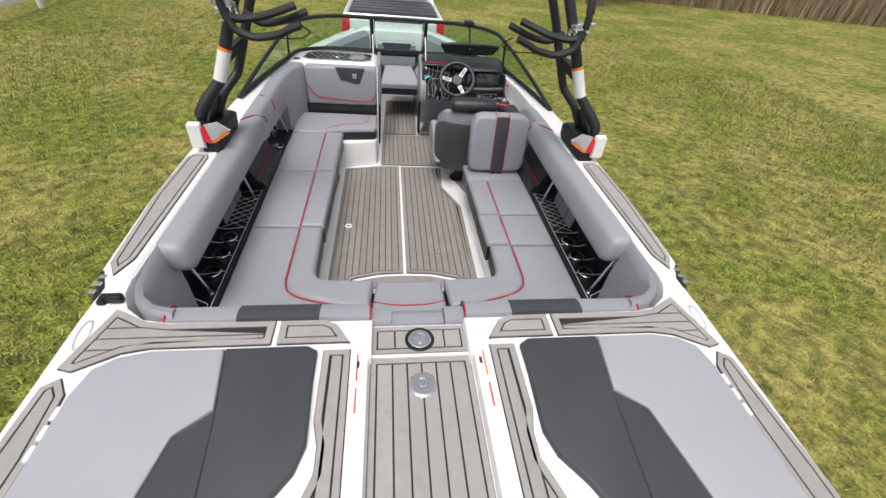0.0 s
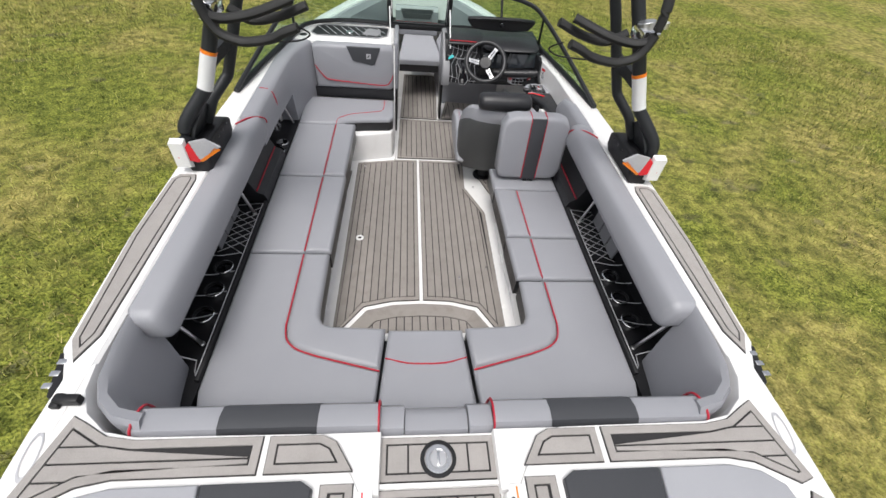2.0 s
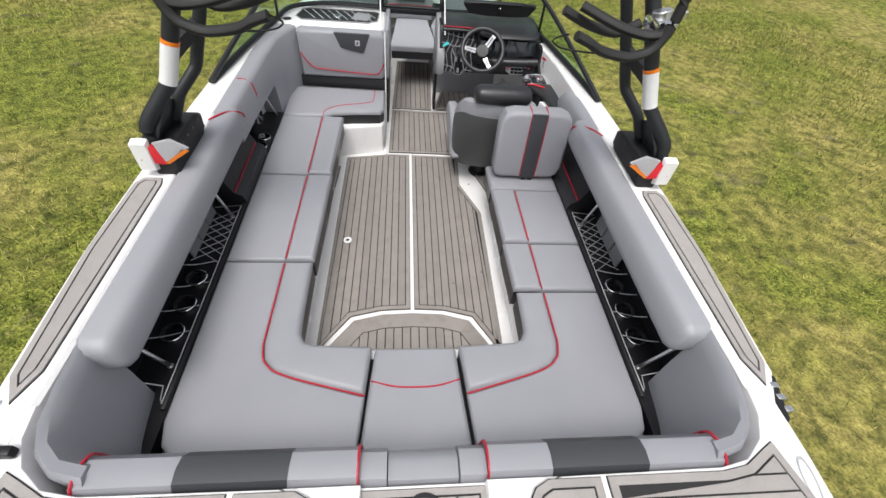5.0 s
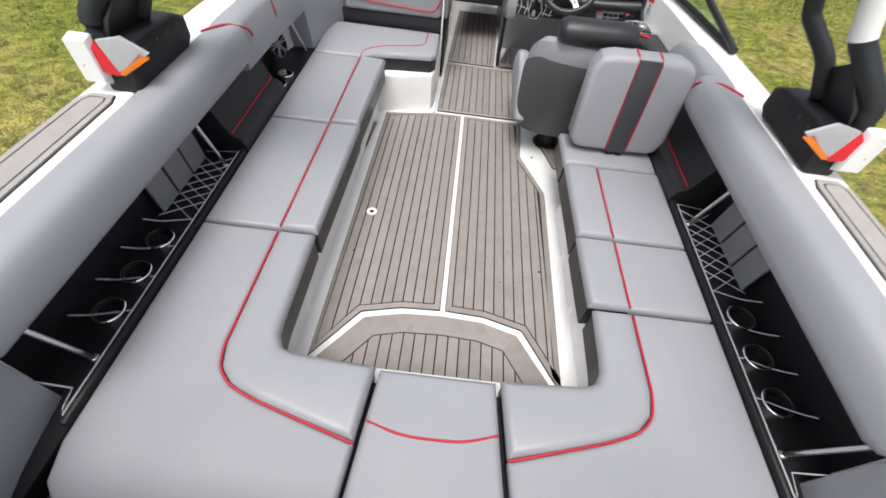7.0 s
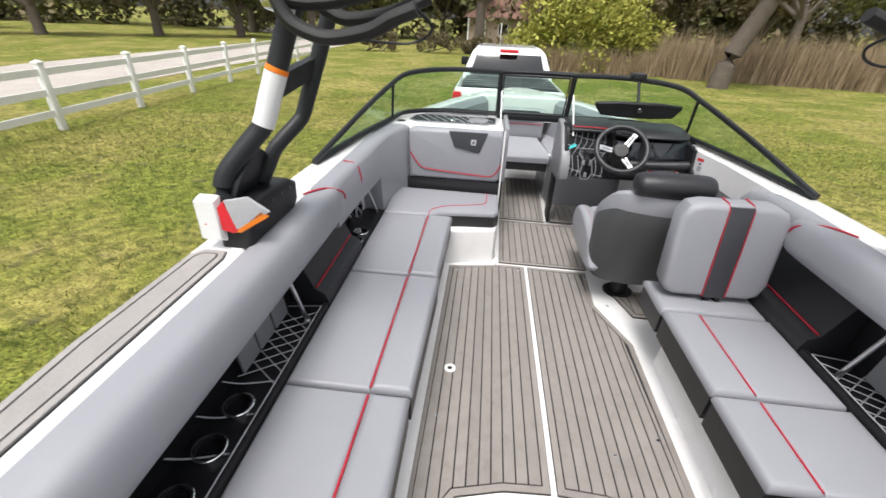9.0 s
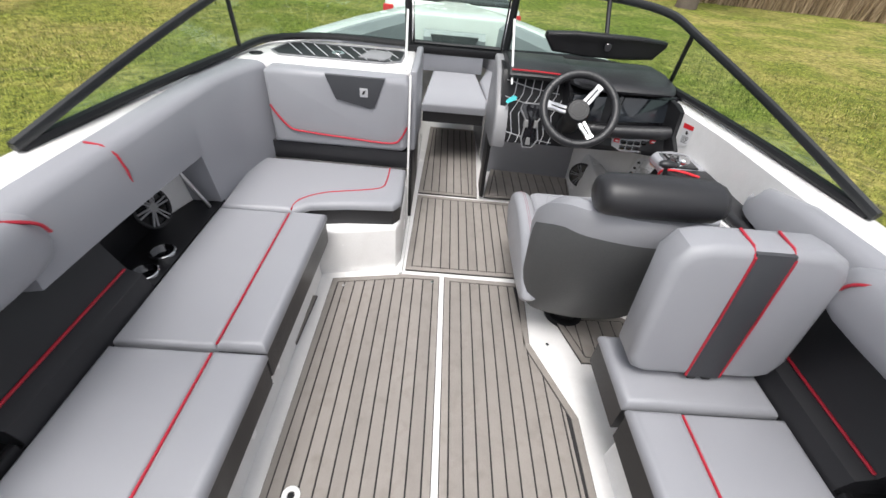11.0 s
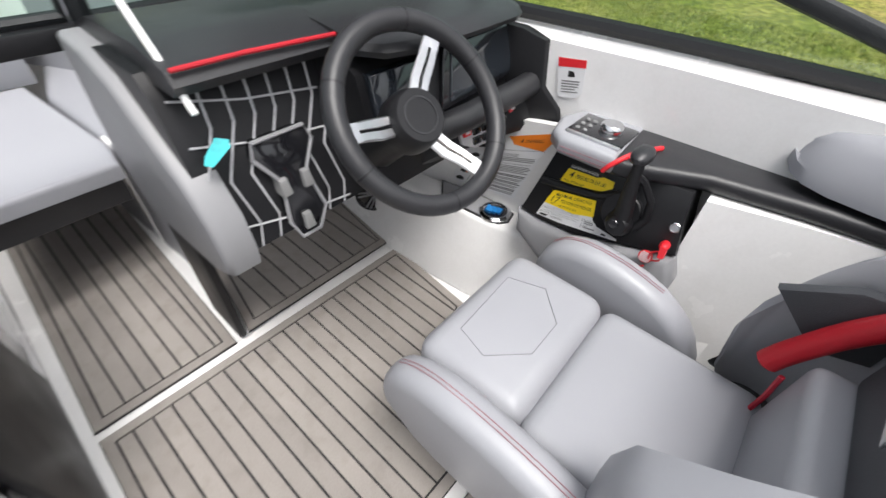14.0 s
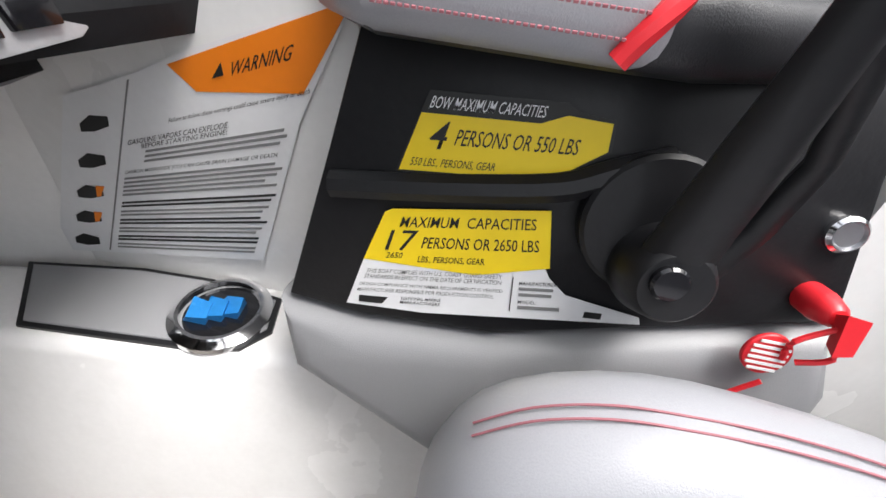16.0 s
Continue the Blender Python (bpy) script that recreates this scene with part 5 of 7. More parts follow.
# footwell
fw = base("helm_footwell", (0.7, 4.7, 0.0), "white gelcoat footwell walls below the dashboard", "footwell", "structure")
bm = bmesh.new()
prism(bm, ccw([(0.27, 4.98), (0.97, 4.72), (1.0, 4.62), (0.8, 5.0), (0.27, 5.05)]), 0.0, 0.45, 0.01, 2)
part("front_wall", bm, GEL, fw)
bm = bmesh.new()
lowp = [(0.99, 4.7), (0.94, 4.3), (0.95, 4.1), (0.975, 3.89), (0.99, 3.84), (1.0, 3.75), (1.05, 3.2), (1.18, 3.2), (1.13, 3.7), (1.05, 4.2), (1.0, 4.6)]
prism(bm, ccw([(x, y) for x, y in lowp]), 0.0, 0.31, 0.015, 3, shape=lambda x, y, z: (x + 0.05 * (z - 0.31) - (0.05 if x < 1.1 else 0) * (1 - z / 0.31), y, z))
part("side_shelf", bm, GEL, fw)
bm = bmesh.new()
prism(bm, ccw([(3.8, 0.3), (4.36, 0.3), (4.36, 0.6), (4.1, 0.6), (3.78, 0.66), (3.76, 0.5)]), 1.085, 1.11, 0.0, shape=lambda y, z, x: (x, y, z))
part("side_wall", bm, GEL, fw)
bm = bmesh.new()
loft(bm, [[(xb, y, 0.0), (xb + 0.01, y, 0.3), (xt, y, 0.645), (1.2, y, 0.645), (1.19, y, 0.0)] for y, xb, xt in ((3.385, 1.0, 1.035), (3.2, 1.03, 1.09), (2.97, 1.07, 1.14))])
part("side_liner", bm, GEL, fw)
speaker((0.93, 4.42, 0.2), (-0.5, -0.85, 0.1), 0.085, "round black speaker with a star grille in the helm footwell")
shelf = base("shelf_mat", (0.99, 4.0, 0.31), "grey rubber shelf mat with a black edge", "mat")
so = [(0.965, 4.11), (0.98, 3.92), (0.99, 3.88), (1.02, 3.858), (1.07, 3.87), (1.08, 3.95), (1.075, 4.05), (1.05, 4.18)]
bm = bmesh.new()
prism(bm, ccw(so), 0.309, 0.314)
part("edge", bm, BLACK, shelf)
bm = bmesh.new()
prism(bm, inset(ccw(so), 0.006), 0.31, 0.3165, 0.001, 1)
part("mat", bm, VINYL_MID, shelf)
ring = base("cup_holder", (1.03, 3.922, 0.31), "chrome rimmed cup holder with a crumpled blue wrapper inside", "cup holder")
bm = bmesh.new()
disc(bm, (1.03, 3.922, 0.312), 0.055, 0.014, hole=0.042, sides=40, r2=0.049)
part("rim", bm, CHROME, ring)
bm = bmesh.new()
disc(bm, (1.03, 3.922, 0.3155), 0.04, 0.003, sides=30)
part("well", bm, BLACK_GLOSS, ring)
wr = base("blue_wrapper", (1.025, 3.93, 0.318), "crumpled blue printed wrapper lying in the cup holder", "wrapper")
bm = bmesh.new()
for k in range(3):
    x, y = 1.02 + 0.008 * k, 3.942 - 0.014 * k
    loft(bm, [[(x - 0.012, y + 0.012, 0.319), (x + 0.012, y + 0.014, 0.321), (x + 0.013, y - 0.012, 0.319), (x - 0.012, y - 0.014, 0.318)], [(x - 0.015, y + 0.004, 0.33 - 0.003 * k), (x + 0.012, y + 0.01, 0.334 - 0.004 * k), (x + 0.01, y - 0.012, 0.331), (x - 0.01, y - 0.016, 0.328)]])
part("film", bm, BLUE, wr)


# throttle console
def pan(y, z, d=0.0):
    return (1.0 + 0.25 * (z - 0.53) - d, y, z + 0.25 * d)


tc_ = base("throttle_console", (1.08, 3.55, 0.3), "black throttle console with grey vinyl lower bolster", "console")
bm = bmesh.new()
po = [(3.755, 0.65), (3.775, 0.56), (3.805, 0.432), (3.74, 0.426), (3.63, 0.432), (3.38, 0.5), (3.405, 0.6), (3.415, 0.655)]
prism(bm, ccw(po), -0.2, 0.0, 0.006, 2, shape=pan)
part("panel", bm, BLACK, tc_)
bm = bmesh.new()
tube(bm, smooth_path([pan(3.77, 0.535, 0.0), pan(3.69, 0.547, 0.003), pan(3.61, 0.562, 0.005), pan(3.575, 0.578, 0.006), pan(3.54, 0.592, 0.004)], 4), 0.011, 8)
part("moulded_rib", bm, BLACK, tc_)
bm = bmesh.new()
lowg = [(3.815, 0.428), (3.74, 0.42), (3.63, 0.427), (3.38, 0.496), (3.355, 0.44), (3.36, 0.3), (3.65, 0.28), (3.8, 0.36)]
prism(bm, ccw(lowg), -0.2, 0.012, 0.025, 4, shape=lambda y, z, d: pan(y, z, d))
part("lower_bolster", bm, VINYL_MID, tc_, "grey vinyl bolster")
bm = bmesh.new()
ao = [(0.965, 3.735), (1.0, 3.77), (1.08, 3.79), (1.15, 3.765), (1.19, 3.57), (1.215, 3.2), (1.21, 2.92), (1.13, 2.92), (1.1, 3.2), (1.06, 3.4), (0.975, 3.56), (0.97, 3.6)]
prism(bm, ccw(ao), 0.645, 0.69, 0.018, 4, bottom=True)
part("armrest", bm, BLACK_VINYL, tc_, "black stitched armrest")
bm = bmesh.new()
# lightened vinyl copy: brightness from the sky is in the pad's colour
prism(bm, ccw([(0.96, 3.735), (0.995, 3.775), (1.08, 3.796), (1.155, 3.77), (1.175, 3.6), (0.965, 3.59)]), 0.648, 0.697, 0.018, 4, bottom=True)
part("front_pad", bm, VINYL_SKYLIT, tc_, "grey stitched armrest front")
for dd in (0.008, 0.02):
    bm = bmesh.new()
    pts = [(0.962 - 0.0, 3.6), (0.957, 3.73), (0.992, 3.778), (1.08, 3.799)]
    for k in range(40):
        a = pts[0][1] + (pts[1][1] - pts[0][1]) * k / 40
        xx = pts[0][0] + (pts[1][0] - pts[0][0]) * k / 40
        tube(bm, [(xx - 0.001, a, 0.685 - dd), (xx - 0.001, a + 0.0022, 0.685 - dd)], 0.0009, 5)
    part("stitching", bm, STITCH, tc_)
bm = bmesh.new()
box(bm, 1.0, 1.13, 3.6, 3.745, 0.692, 0.701, 0.004)
part("control_plate", bm, BLACK_GLOSS, tc_, "black control plate")
bm = bmesh.new()
box(bm, 0.996, 1.008, 3.6, 3.74, 0.694, 0.703, 0.002)
part("trim_strip", bm, ALU, tc_)
bm = bmesh.new()
disc(bm, (1.075, 3.655, 0.699), 0.03, 0.022, (0, 0, 1), 28, r2=0.027)
part("dial", bm, CHROME, tc_, "chrome dial knob")
for y in (3.705, 3.725):
    for x in (1.03, 1.06, 1.09):
        bm = bmesh.new()
        disc(bm, (x, y, 0.699), 0.006, 0.006, (0, 0, 1), 12)
        part("button", bm, GREY_INK, tc_)
bm = bmesh.new()
tube(bm, smooth_path([(1.1, 3.53, 0.694), (1.02, 3.565, 0.698), (0.968, 3.59, 0.685), (0.962, 3.61, 0.655)], 5), 0.006, 8)
part("red_cord", bm, RED_PRINT, tc_, "red cord")
# lever
lv = base("throttle_lever", pan(3.518, 0.51, 0.0), "black throttle lever with a rounded grip", "throttle lever")
ax = (Vector(pan(0, 0, 1)) - Vector(pan(0, 0, 0))).normalized()
bm = bmesh.new()
disc(bm, pan(3.54, 0.55, 0.0), 0.05, 0.018, ax, 32, r2=0.05)
part("boss", bm, BLACK, lv)
bm = bmesh.new()
disc(bm, pan(3.53, 0.524, 0.0), 0.034, 0.05, ax, 28, r2=0.026)
part("hub", bm, BLACK, lv)
bm = bmesh.new()
disc(bm, pan(3.536, 0.528, 0.048), 0.012, 0.006, ax, 24)
part("hub_cap", bm, BLACK_GLOSS, lv)
bm = bmesh.new()
tube(bm, [pan(3.533, 0.515, 0.03), pan(3.527, 0.565, 0.04), (0.957, 3.53, 0.62), (0.945, 3.532, 0.68), (0.935, 3.533, 0.735)], [0.026, 0.022, 0.019, 0.014, 0.012], 10, flat=0.6, up=(1, 0, 0))
part("arm", bm, BLACK, lv)
bm = bmesh.new()
tube(bm, [pan(3.5, 0.52, 0.01), pan(3.478, 0.56, 0.014), (0.978, 3.482, 0.62), (0.955, 3.51, 0.675), (0.945, 3.53, 0.69)], [0.014, 0.011, 0.009, 0.009, 0.009], 10, flat=0.7, up=(1, 0, 0))
part("trigger_bar", bm, BLACK, lv)
bm = bmesh.new()
gp = Vector((0.942, 3.533, 0.742))
rings = [[gp + Vector((a * 0.04 - 0.005, 0.023 * r * math.cos(k * math.pi / 8), 0.018 * r * math.sin(k * math.pi / 8))) for k in range(16)] for a, r in ((-0.95, 0.3), (-0.8, 0.65), (-0.4, 0.95), (0.1, 1), (0.6, 0.85), (0.9, 0.5), (0.98, 0.2))]
loft(bm, rings)
part("grip", bm, BLACK_VINYL, lv)
bt = base("start_button", pan(3.413, 0.565, 0.0), "round steel start button on the throttle console", "button")
bm = bmesh.new()
disc(bm, pan(3.413, 0.565, -0.002), 0.0135, 0.008, ax, 24, hole=0.0105)
part("bezel", bm, CHROME, bt)
bm = bmesh.new()
disc(bm, pan(3.413, 0.565, -0.002), 0.0105, 0.006, ax, 24)
part("cap", bm, ALU, bt)
ks = base("kill_switch", pan(3.41, 0.515, 0.0), "red kill switch lanyard with a round red tag", "kill switch")
bm = bmesh.new()
disc(bm, pan(3.412, 0.517, 0.0), 0.012, 0.03, ax, 16, r2=0.009)
loft(bm, [[pan(3.416, 0.52, 0.03), pan(3.4, 0.518, 0.03), pan(3.398, 0.5, 0.03), pan(3.41, 0.497, 0.03)], [pan(3.418, 0.525, 0.04), pan(3.402, 0.523, 0.04), pan(3.4, 0.497, 0.04), pan(3.412, 0.494, 0.04)]])
part("key", bm, RED_PRINT, ks)
bm = bmesh.new()
tube(bm, smooth_path([pan(3.412, 0.512, 0.034), pan(3.43, 0.495, 0.03), pan(3.428, 0.478, 0.026)], 4), 0.0022, 6)
tube(bm, smooth_path([pan(3.412, 0.512, 0.034), pan(3.405, 0.49, 0.035), pan(3.42, 0.478, 0.028)], 4), 0.0022, 6)
tube(bm, smooth_path([pan(3.43, 0.455, 0.024), pan(3.45, 0.43, 0.02), pan(3.47, 0.4, 0.025), pan(3.5, 0.34, 0.03)], 4), 0.0022, 6)
part("cord", bm, RED_PRINT, ks)
bm = bmesh.new()
disc(bm, pan(3.437, 0.478, 0.022), 0.017, 0.003, ax, 28)
part("tag", bm, RED_PRINT, ks)
for k in range(6):
    bm = bmesh.new()
    w = 0.01 if k in (0, 5) else 0.013
    z = 0.478 + 0.011 - 0.0045 * k
    prism(bm, ccw([(3.437 - w, z - 0.001), (3.437 + w, z - 0.001), (3.437 + w, z + 0.001), (3.437 - w, z + 0.001)]), 0.0255, 0.0263, shape=pan)
    part("print_line", bm, WHITE_DECAL, ks)

# ---- helm seat ----
hs = base("helm_seat", (0.6, 3.35, 0.0), "grey vinyl helm bucket seat with black headrest and flip-up bolster", "helm seat")


def soft(x0, x1, y0, y1, z0, z1, r):
    b = bmesh.new()
    box(b, x0, x1, y0, y1, z0, z1, r, 4)
    return b


# seat pads use the lightened vinyl copy, sky light mixed into its colour
part("seat_cushion", soft(0.4, 0.79, 3.1, 3.445, 0.3, 0.452, 0.035), VINYL_SKYLIT, hs)
part("flip_bolster", soft(0.4, 0.79, 3.44, 3.7, 0.34, 0.468, 0.045), VINYL_SKYLIT, hs)
bm = bmesh.new()
tube(bm, [(x, y, 0.4685) for x, y in ((0.49, 3.645), (0.68, 3.655), (0.71, 3.57), (0.64, 3.5), (0.54, 3.5), (0.47, 3.57))], 0.0011, 5, closed=True)
part("stitching", bm, THREAD, hs)
for x0, x1, top in ((0.315, 0.4, 0.5), (0.825, 0.915, 0.515)):
    bm = bmesh.new()
    back = 0.06 if x0 > 0.5 else 0.0
    squeeze = 0.72 if x0 > 0.5 else 1.0
    prof = [(3.12, 0.25), (3.15, top - 0.12), (3.3, top - 0.03), (3.48, top), (3.6, top - 0.005), (3.69, top - 0.05), (3.725, top - 0.14), (3.69, 0.3), (3.55, 0.24)]
    prism(bm, ccw([tuple(p)[:2] for p in smooth_path([(y, z, 0) for y, z in prof], 3, closed=True)]), 0, x1 - x0, 0.034, 4, bottom=True, shape=lambda y, z, d: (x0 + d, 3.725 - (3.725 - y) * squeeze - back, z))
    part("side_bolster", bm, VINYL_SKYLIT, hs)
    for off in (0.025, 0.033):
        bm = bmesh.new()
        tube(bm, smooth_path([((x0 + x1) / 2 + off - 0.029, 3.725 - (3.725 - y) * squeeze - back, top + h + 0.002) for y, h in ((3.3, -0.027), (3.4, -0.008), (3.48, 0.0), (3.55, 0.0), (3.6, -0.004), (3.65, -0.02), (3.69, -0.048))], 5), 0.0008, 5)
        part("stitching", bm, STITCH, hs)
# wrap-round backrest: rim, shell
ctr = [(0.35, 3.27), (0.345, 3.16), (0.37, 3.05), (0.44, 2.965), (0.6, 2.93), (0.75, 2.94), (0.85, 2.99), (0.89, 3.06), (0.89, 3.12), (0.875, 3.175)]
fwd = [0.0, 0.0, 0.05, 0.09, 0.1, 0.09, 0.06, 0.04, 0.03, 0.0]
tops = [0.64, 0.735, 0.81, 0.84, 0.84, 0.835, 0.82, 0.8, 0.75, 0.64]
lows = [0.36, 0.33, 0.36, 0.4, 0.4, 0.4, 0.38, 0.36, 0.34, 0.38]
foot = [0.36, 0.27, 0.22, 0.19, 0.18, 0.2, 0.27, 0.34, 0.36, 0.4]
sp2 = smooth_path([(x, y + d * 1.7 + 0.02, t) for (x, y), t, d in zip(ctr, foot, fwd)], 4)
cp = smooth_path([(x, y, t) for (x, y), t in zip(ctr, tops)], 4)
lp = smooth_path([(x, y + d, t) for (x, y), t, d in zip(ctr, lows, fwd)], 4)
mid = Vector((0.63, 3.35, 0))
bm, bm2 = bmesh.new(), bmesh.new()
rings, rings2 = [], []
for a, b, e in zip(cp, lp, sp2):
    inw = Vector((mid.x - a.x, mid.y - a.y, 0)).normalized()
    rings.append([b - inw * 0.005, a.lerp(b, 0.45) - inw * 0.012, a - inw * 0.02 - Vector((0, 0, 0.07)), a - inw * 0.008 - Vector((0, 0, 0.012)), a + inw * 0.03, a + inw * 0.065 - Vector((0, 0, 0.015)), a + inw * 0.08 - Vector((0, 0, 0.07)), b + inw * 0.03])
    rings2.append([e - inw * 0.01, b.lerp(e, 0.25) - inw * 0.024, a.lerp(b, 0.45) - inw * 0.034, a.lerp(b, 0.3) - inw * 0.033, a.lerp(b, 0.22) - inw * 0.024, a.lerp(b, 0.3), b, e + inw * 0.02])
def shrink(ring, k):
    c = sum((Vector(p) for p in ring), Vector()) / len(ring)
    return [c + (Vector(p) - c) * k for p in ring]


t0, t1 = (Vector(rings[0][4]) - Vector(rings[1][4])).normalized() * 0.02, (Vector(rings[-1][4]) - Vector(rings[-2][4])).normalized() * 0.02
rings = [[p + t0 * 1.5 for p in shrink(rings[0], 0.45)], [p + t0 for p in shrink(rings[0], 0.8)]] + rings + [[p + t1 for p in shrink(rings[-1], 0.8)], [p + t1 * 1.5 for p in shrink(rings[-1], 0.45)]]
loft(bm, rings)
part("backrest_pad", bm, VINYL_SKYLIT, hs)
loft(bm2, rings2[3:-3])
part("back_shell", bm2, mat("dark_grey_shell", (0.075, 0.077, 0.078), 0.55, var=0.1, bump=0.2), hs, "dark grey moulded back shell")
bm = bmesh.new()
prism(bm, ccw([(3.215, 0.672), (3.13, 0.735), (3.05, 0.75), (3.05, 0.62), (3.12, 0.59)]), 0, 0.02, 0.006, 2, shape=lambda y, z, d: (0.822 - 0.1 * (3.2 - y) - d, y, z))
part("black_side_inset", bm, PAD_DARK, hs, "charcoal inset")
# lumbar pad takes the lightened copy too, against the shade it stands in
part("lumbar_panel", soft(0.47, 0.735, 3.03, 3.125, 0.42, 0.635, 0.022), VINYL_SKYLIT, hs)
part("upper_panel", soft(0.475, 0.73, 2.99, 3.075, 0.63, 0.83, 0.018), PAD_DARK, hs, "charcoal upper panel")
bm = bmesh.new()
prism(bm, ccw([(0.56, 0.7), (0.62, 0.715), (0.64, 0.75), (0.58, 0.735)]), 0, 0.004, 0.001, 1, shape=lambda x, z, d: (x, 3.075 + d, z))
part("emblem", bm, ALU, hs, "small silver emblem")
bm = bmesh.new()
tube(bm, smooth_path([(0.751, 3.165, 0.555), (0.755, 3.15, 0.6), (0.759, 3.11, 0.69), (0.755, 3.06, 0.77), (0.745, 3.02, 0.81)], 4), [0.012] + [0.021] * 15 + [0.012], 10)
part("red_roll", bm, RED_VINYL, hs, "red vinyl roll")
for x0, sd in ((0.755, 1), (0.455, -1)):
    bm = bmesh.new()
    tube(bm, [(x0 - 0.018 * sd, 3.135, 0.56), (x0 - 0.02 * sd, 3.13, 0.5), (x0 - 0.02 * sd, 3.13, 0.44)], 0.005, 6)
    part("piping", bm, RED, hs, "red piping")
bm = bmesh.new()
rings = [[(x, 2.975 + 0.08 * k * math.cos(q * math.pi / 8), 0.888 + 0.066 * k * math.sin(q * math.pi / 8)) for q in range(16)] for x, k in ((0.42, 0.55), (0.43, 0.8), (0.455, 0.95), (0.54, 1), (0.7, 1), (0.78, 0.95), (0.805, 0.8), (0.815, 0.55))]
loft(bm, rings)
part("headrest", bm, BLACK_VINYL, hs, "black vinyl headrest")
for z in (0.6, 0.62):
    bm = bmesh.new()
    box(bm, 0.5, 0.7, 2.985, 2.996, z, z + 0.008, 0.002)
    part("vent_slot", bm, BLACK, hs)
bm = bmesh.new()
disc(bm, (0.62, 3.3, 0.0), 0.1, 0.012, (0, 0, 1), 32, r2=0.09)
tube(bm, [(0.62, 3.3, 0.01), (0.62, 3.3, 0.3)], 0.055, 20)
part("pedestal", bm, BLACK, hs, "black pedestal")
part("seat_box", soft(0.44, 0.79, 3.1, 3.7, 0.24, 0.31, 0.02), BLACK, hs)

# ---- surroundings ----
G = GROUND
rng = np.random.default_rng(7)


def island_mat(name, c0, c1, rough=0.7, translucent=0.0):
    m = bpy.data.materials.new(name)
    m.use_nodes = True
    n, l = m.node_tree.nodes, m.node_tree.links
    p = n["Principled BSDF"]
    g, r = n.new("ShaderNodeNewGeometry"), n.new("ShaderNodeValToRGB")
    r.color_ramp.elements[0].color, r.color_ramp.elements[1].color = (*c0, 1), (*c1, 1)
    l.new(g.outputs["Random Per Island"], r.inputs[0])
    l.new(r.outputs[0], p.inputs["Base Color"])
    p.inputs["Roughness"].default_value = rough
    p.inputs["Specular IOR Level"].default_value = 0.2
    return m


def blades(name, pts, heights, widths, lean_, material, label, category):
    """Many single blades as one mesh of triangles."""
    n = len(pts)
    a = rng.uniform(0, 2 * np.pi, n)
    dx, dy = np.cos(a) * widths / 2, np.sin(a) * widths / 2
    tip = pts + np.stack([rng.normal(0, lean_, n) * heights, rng.normal(0, lean_, n) * heights, heights], 1)
    v = np.empty((n * 3, 3))
    v[0::3] = pts - np.stack([dx, dy, np.zeros(n)], 1)
    v[1::3] = pts + np.stack([dx, dy, np.zeros(n)], 1)
    v[2::3] = tip
    me = bpy.data.meshes.new(name)
    me.from_pydata(v.tolist(), [], np.arange(n * 3).reshape(-1, 3).tolist())
    me.materials.append(material)
    return tagged(new(name, me), label, category, kind="stuff")


def lawn_points(n, x0, x1, y0, y1):
    p = np.stack([rng.uniform(x0, x1, n), rng.uniform(y0, y1, n), np.full(n, G - 0.03)], 1)
    return p[~((np.abs(p[:, 0]) < 1.25) & (p[:, 1] > -1) & (p[:, 1] < 6.3))]


GRASS = island_mat("grass_blades", (0.045, 0.065, 0.012), (0.42, 0.43, 0.11))
STRAW = island_mat("dry_grass_blades", (0.2, 0.17, 0.05), (0.62, 0.54, 0.22))
p = lawn_points(150000, -11, 11, -2, 16)
blades("grass", p, rng.uniform(0.05, 0.11, len(p)), rng.uniform(0.01, 0.022, len(p)), 0.5, GRASS, "short green lawn grass with worn patches", "grass")
p = lawn_points(70000, -11, 11, -2, 16)
keep = np.array([noise.noise((x * 0.4, y * 0.4, 3.1)) + 0.5 * noise.noise((x * 1.7, y * 1.7, 1.0)) > 0.0 for x, y, z in p])
p = p[keep]
blades("dry_grass", p, rng.uniform(0.04, 0.09, len(p)), rng.uniform(0.01, 0.022, len(p)), 0.6, STRAW, "straw-coloured dry grass in patches on the lawn", "grass")

# gravel drive beyond the fence
GRAVEL = mat("pale_gravel", (0.42, 0.38, 0.34), 0.9, var=0.18, scale=0.7, fine=14, bump=0.6)
bm = bmesh.new()
prism(bm, [(-21, -60), (-13.5, -60), (-13.5, 40), (-16, 60), (-40, 75), (-44, 68), (-24, 55), (-21, 40)], G - 0.05, G + 0.02)
thing("road", bm, GRAVEL, "pale gravel drive beyond the white fence", "road", "structure")

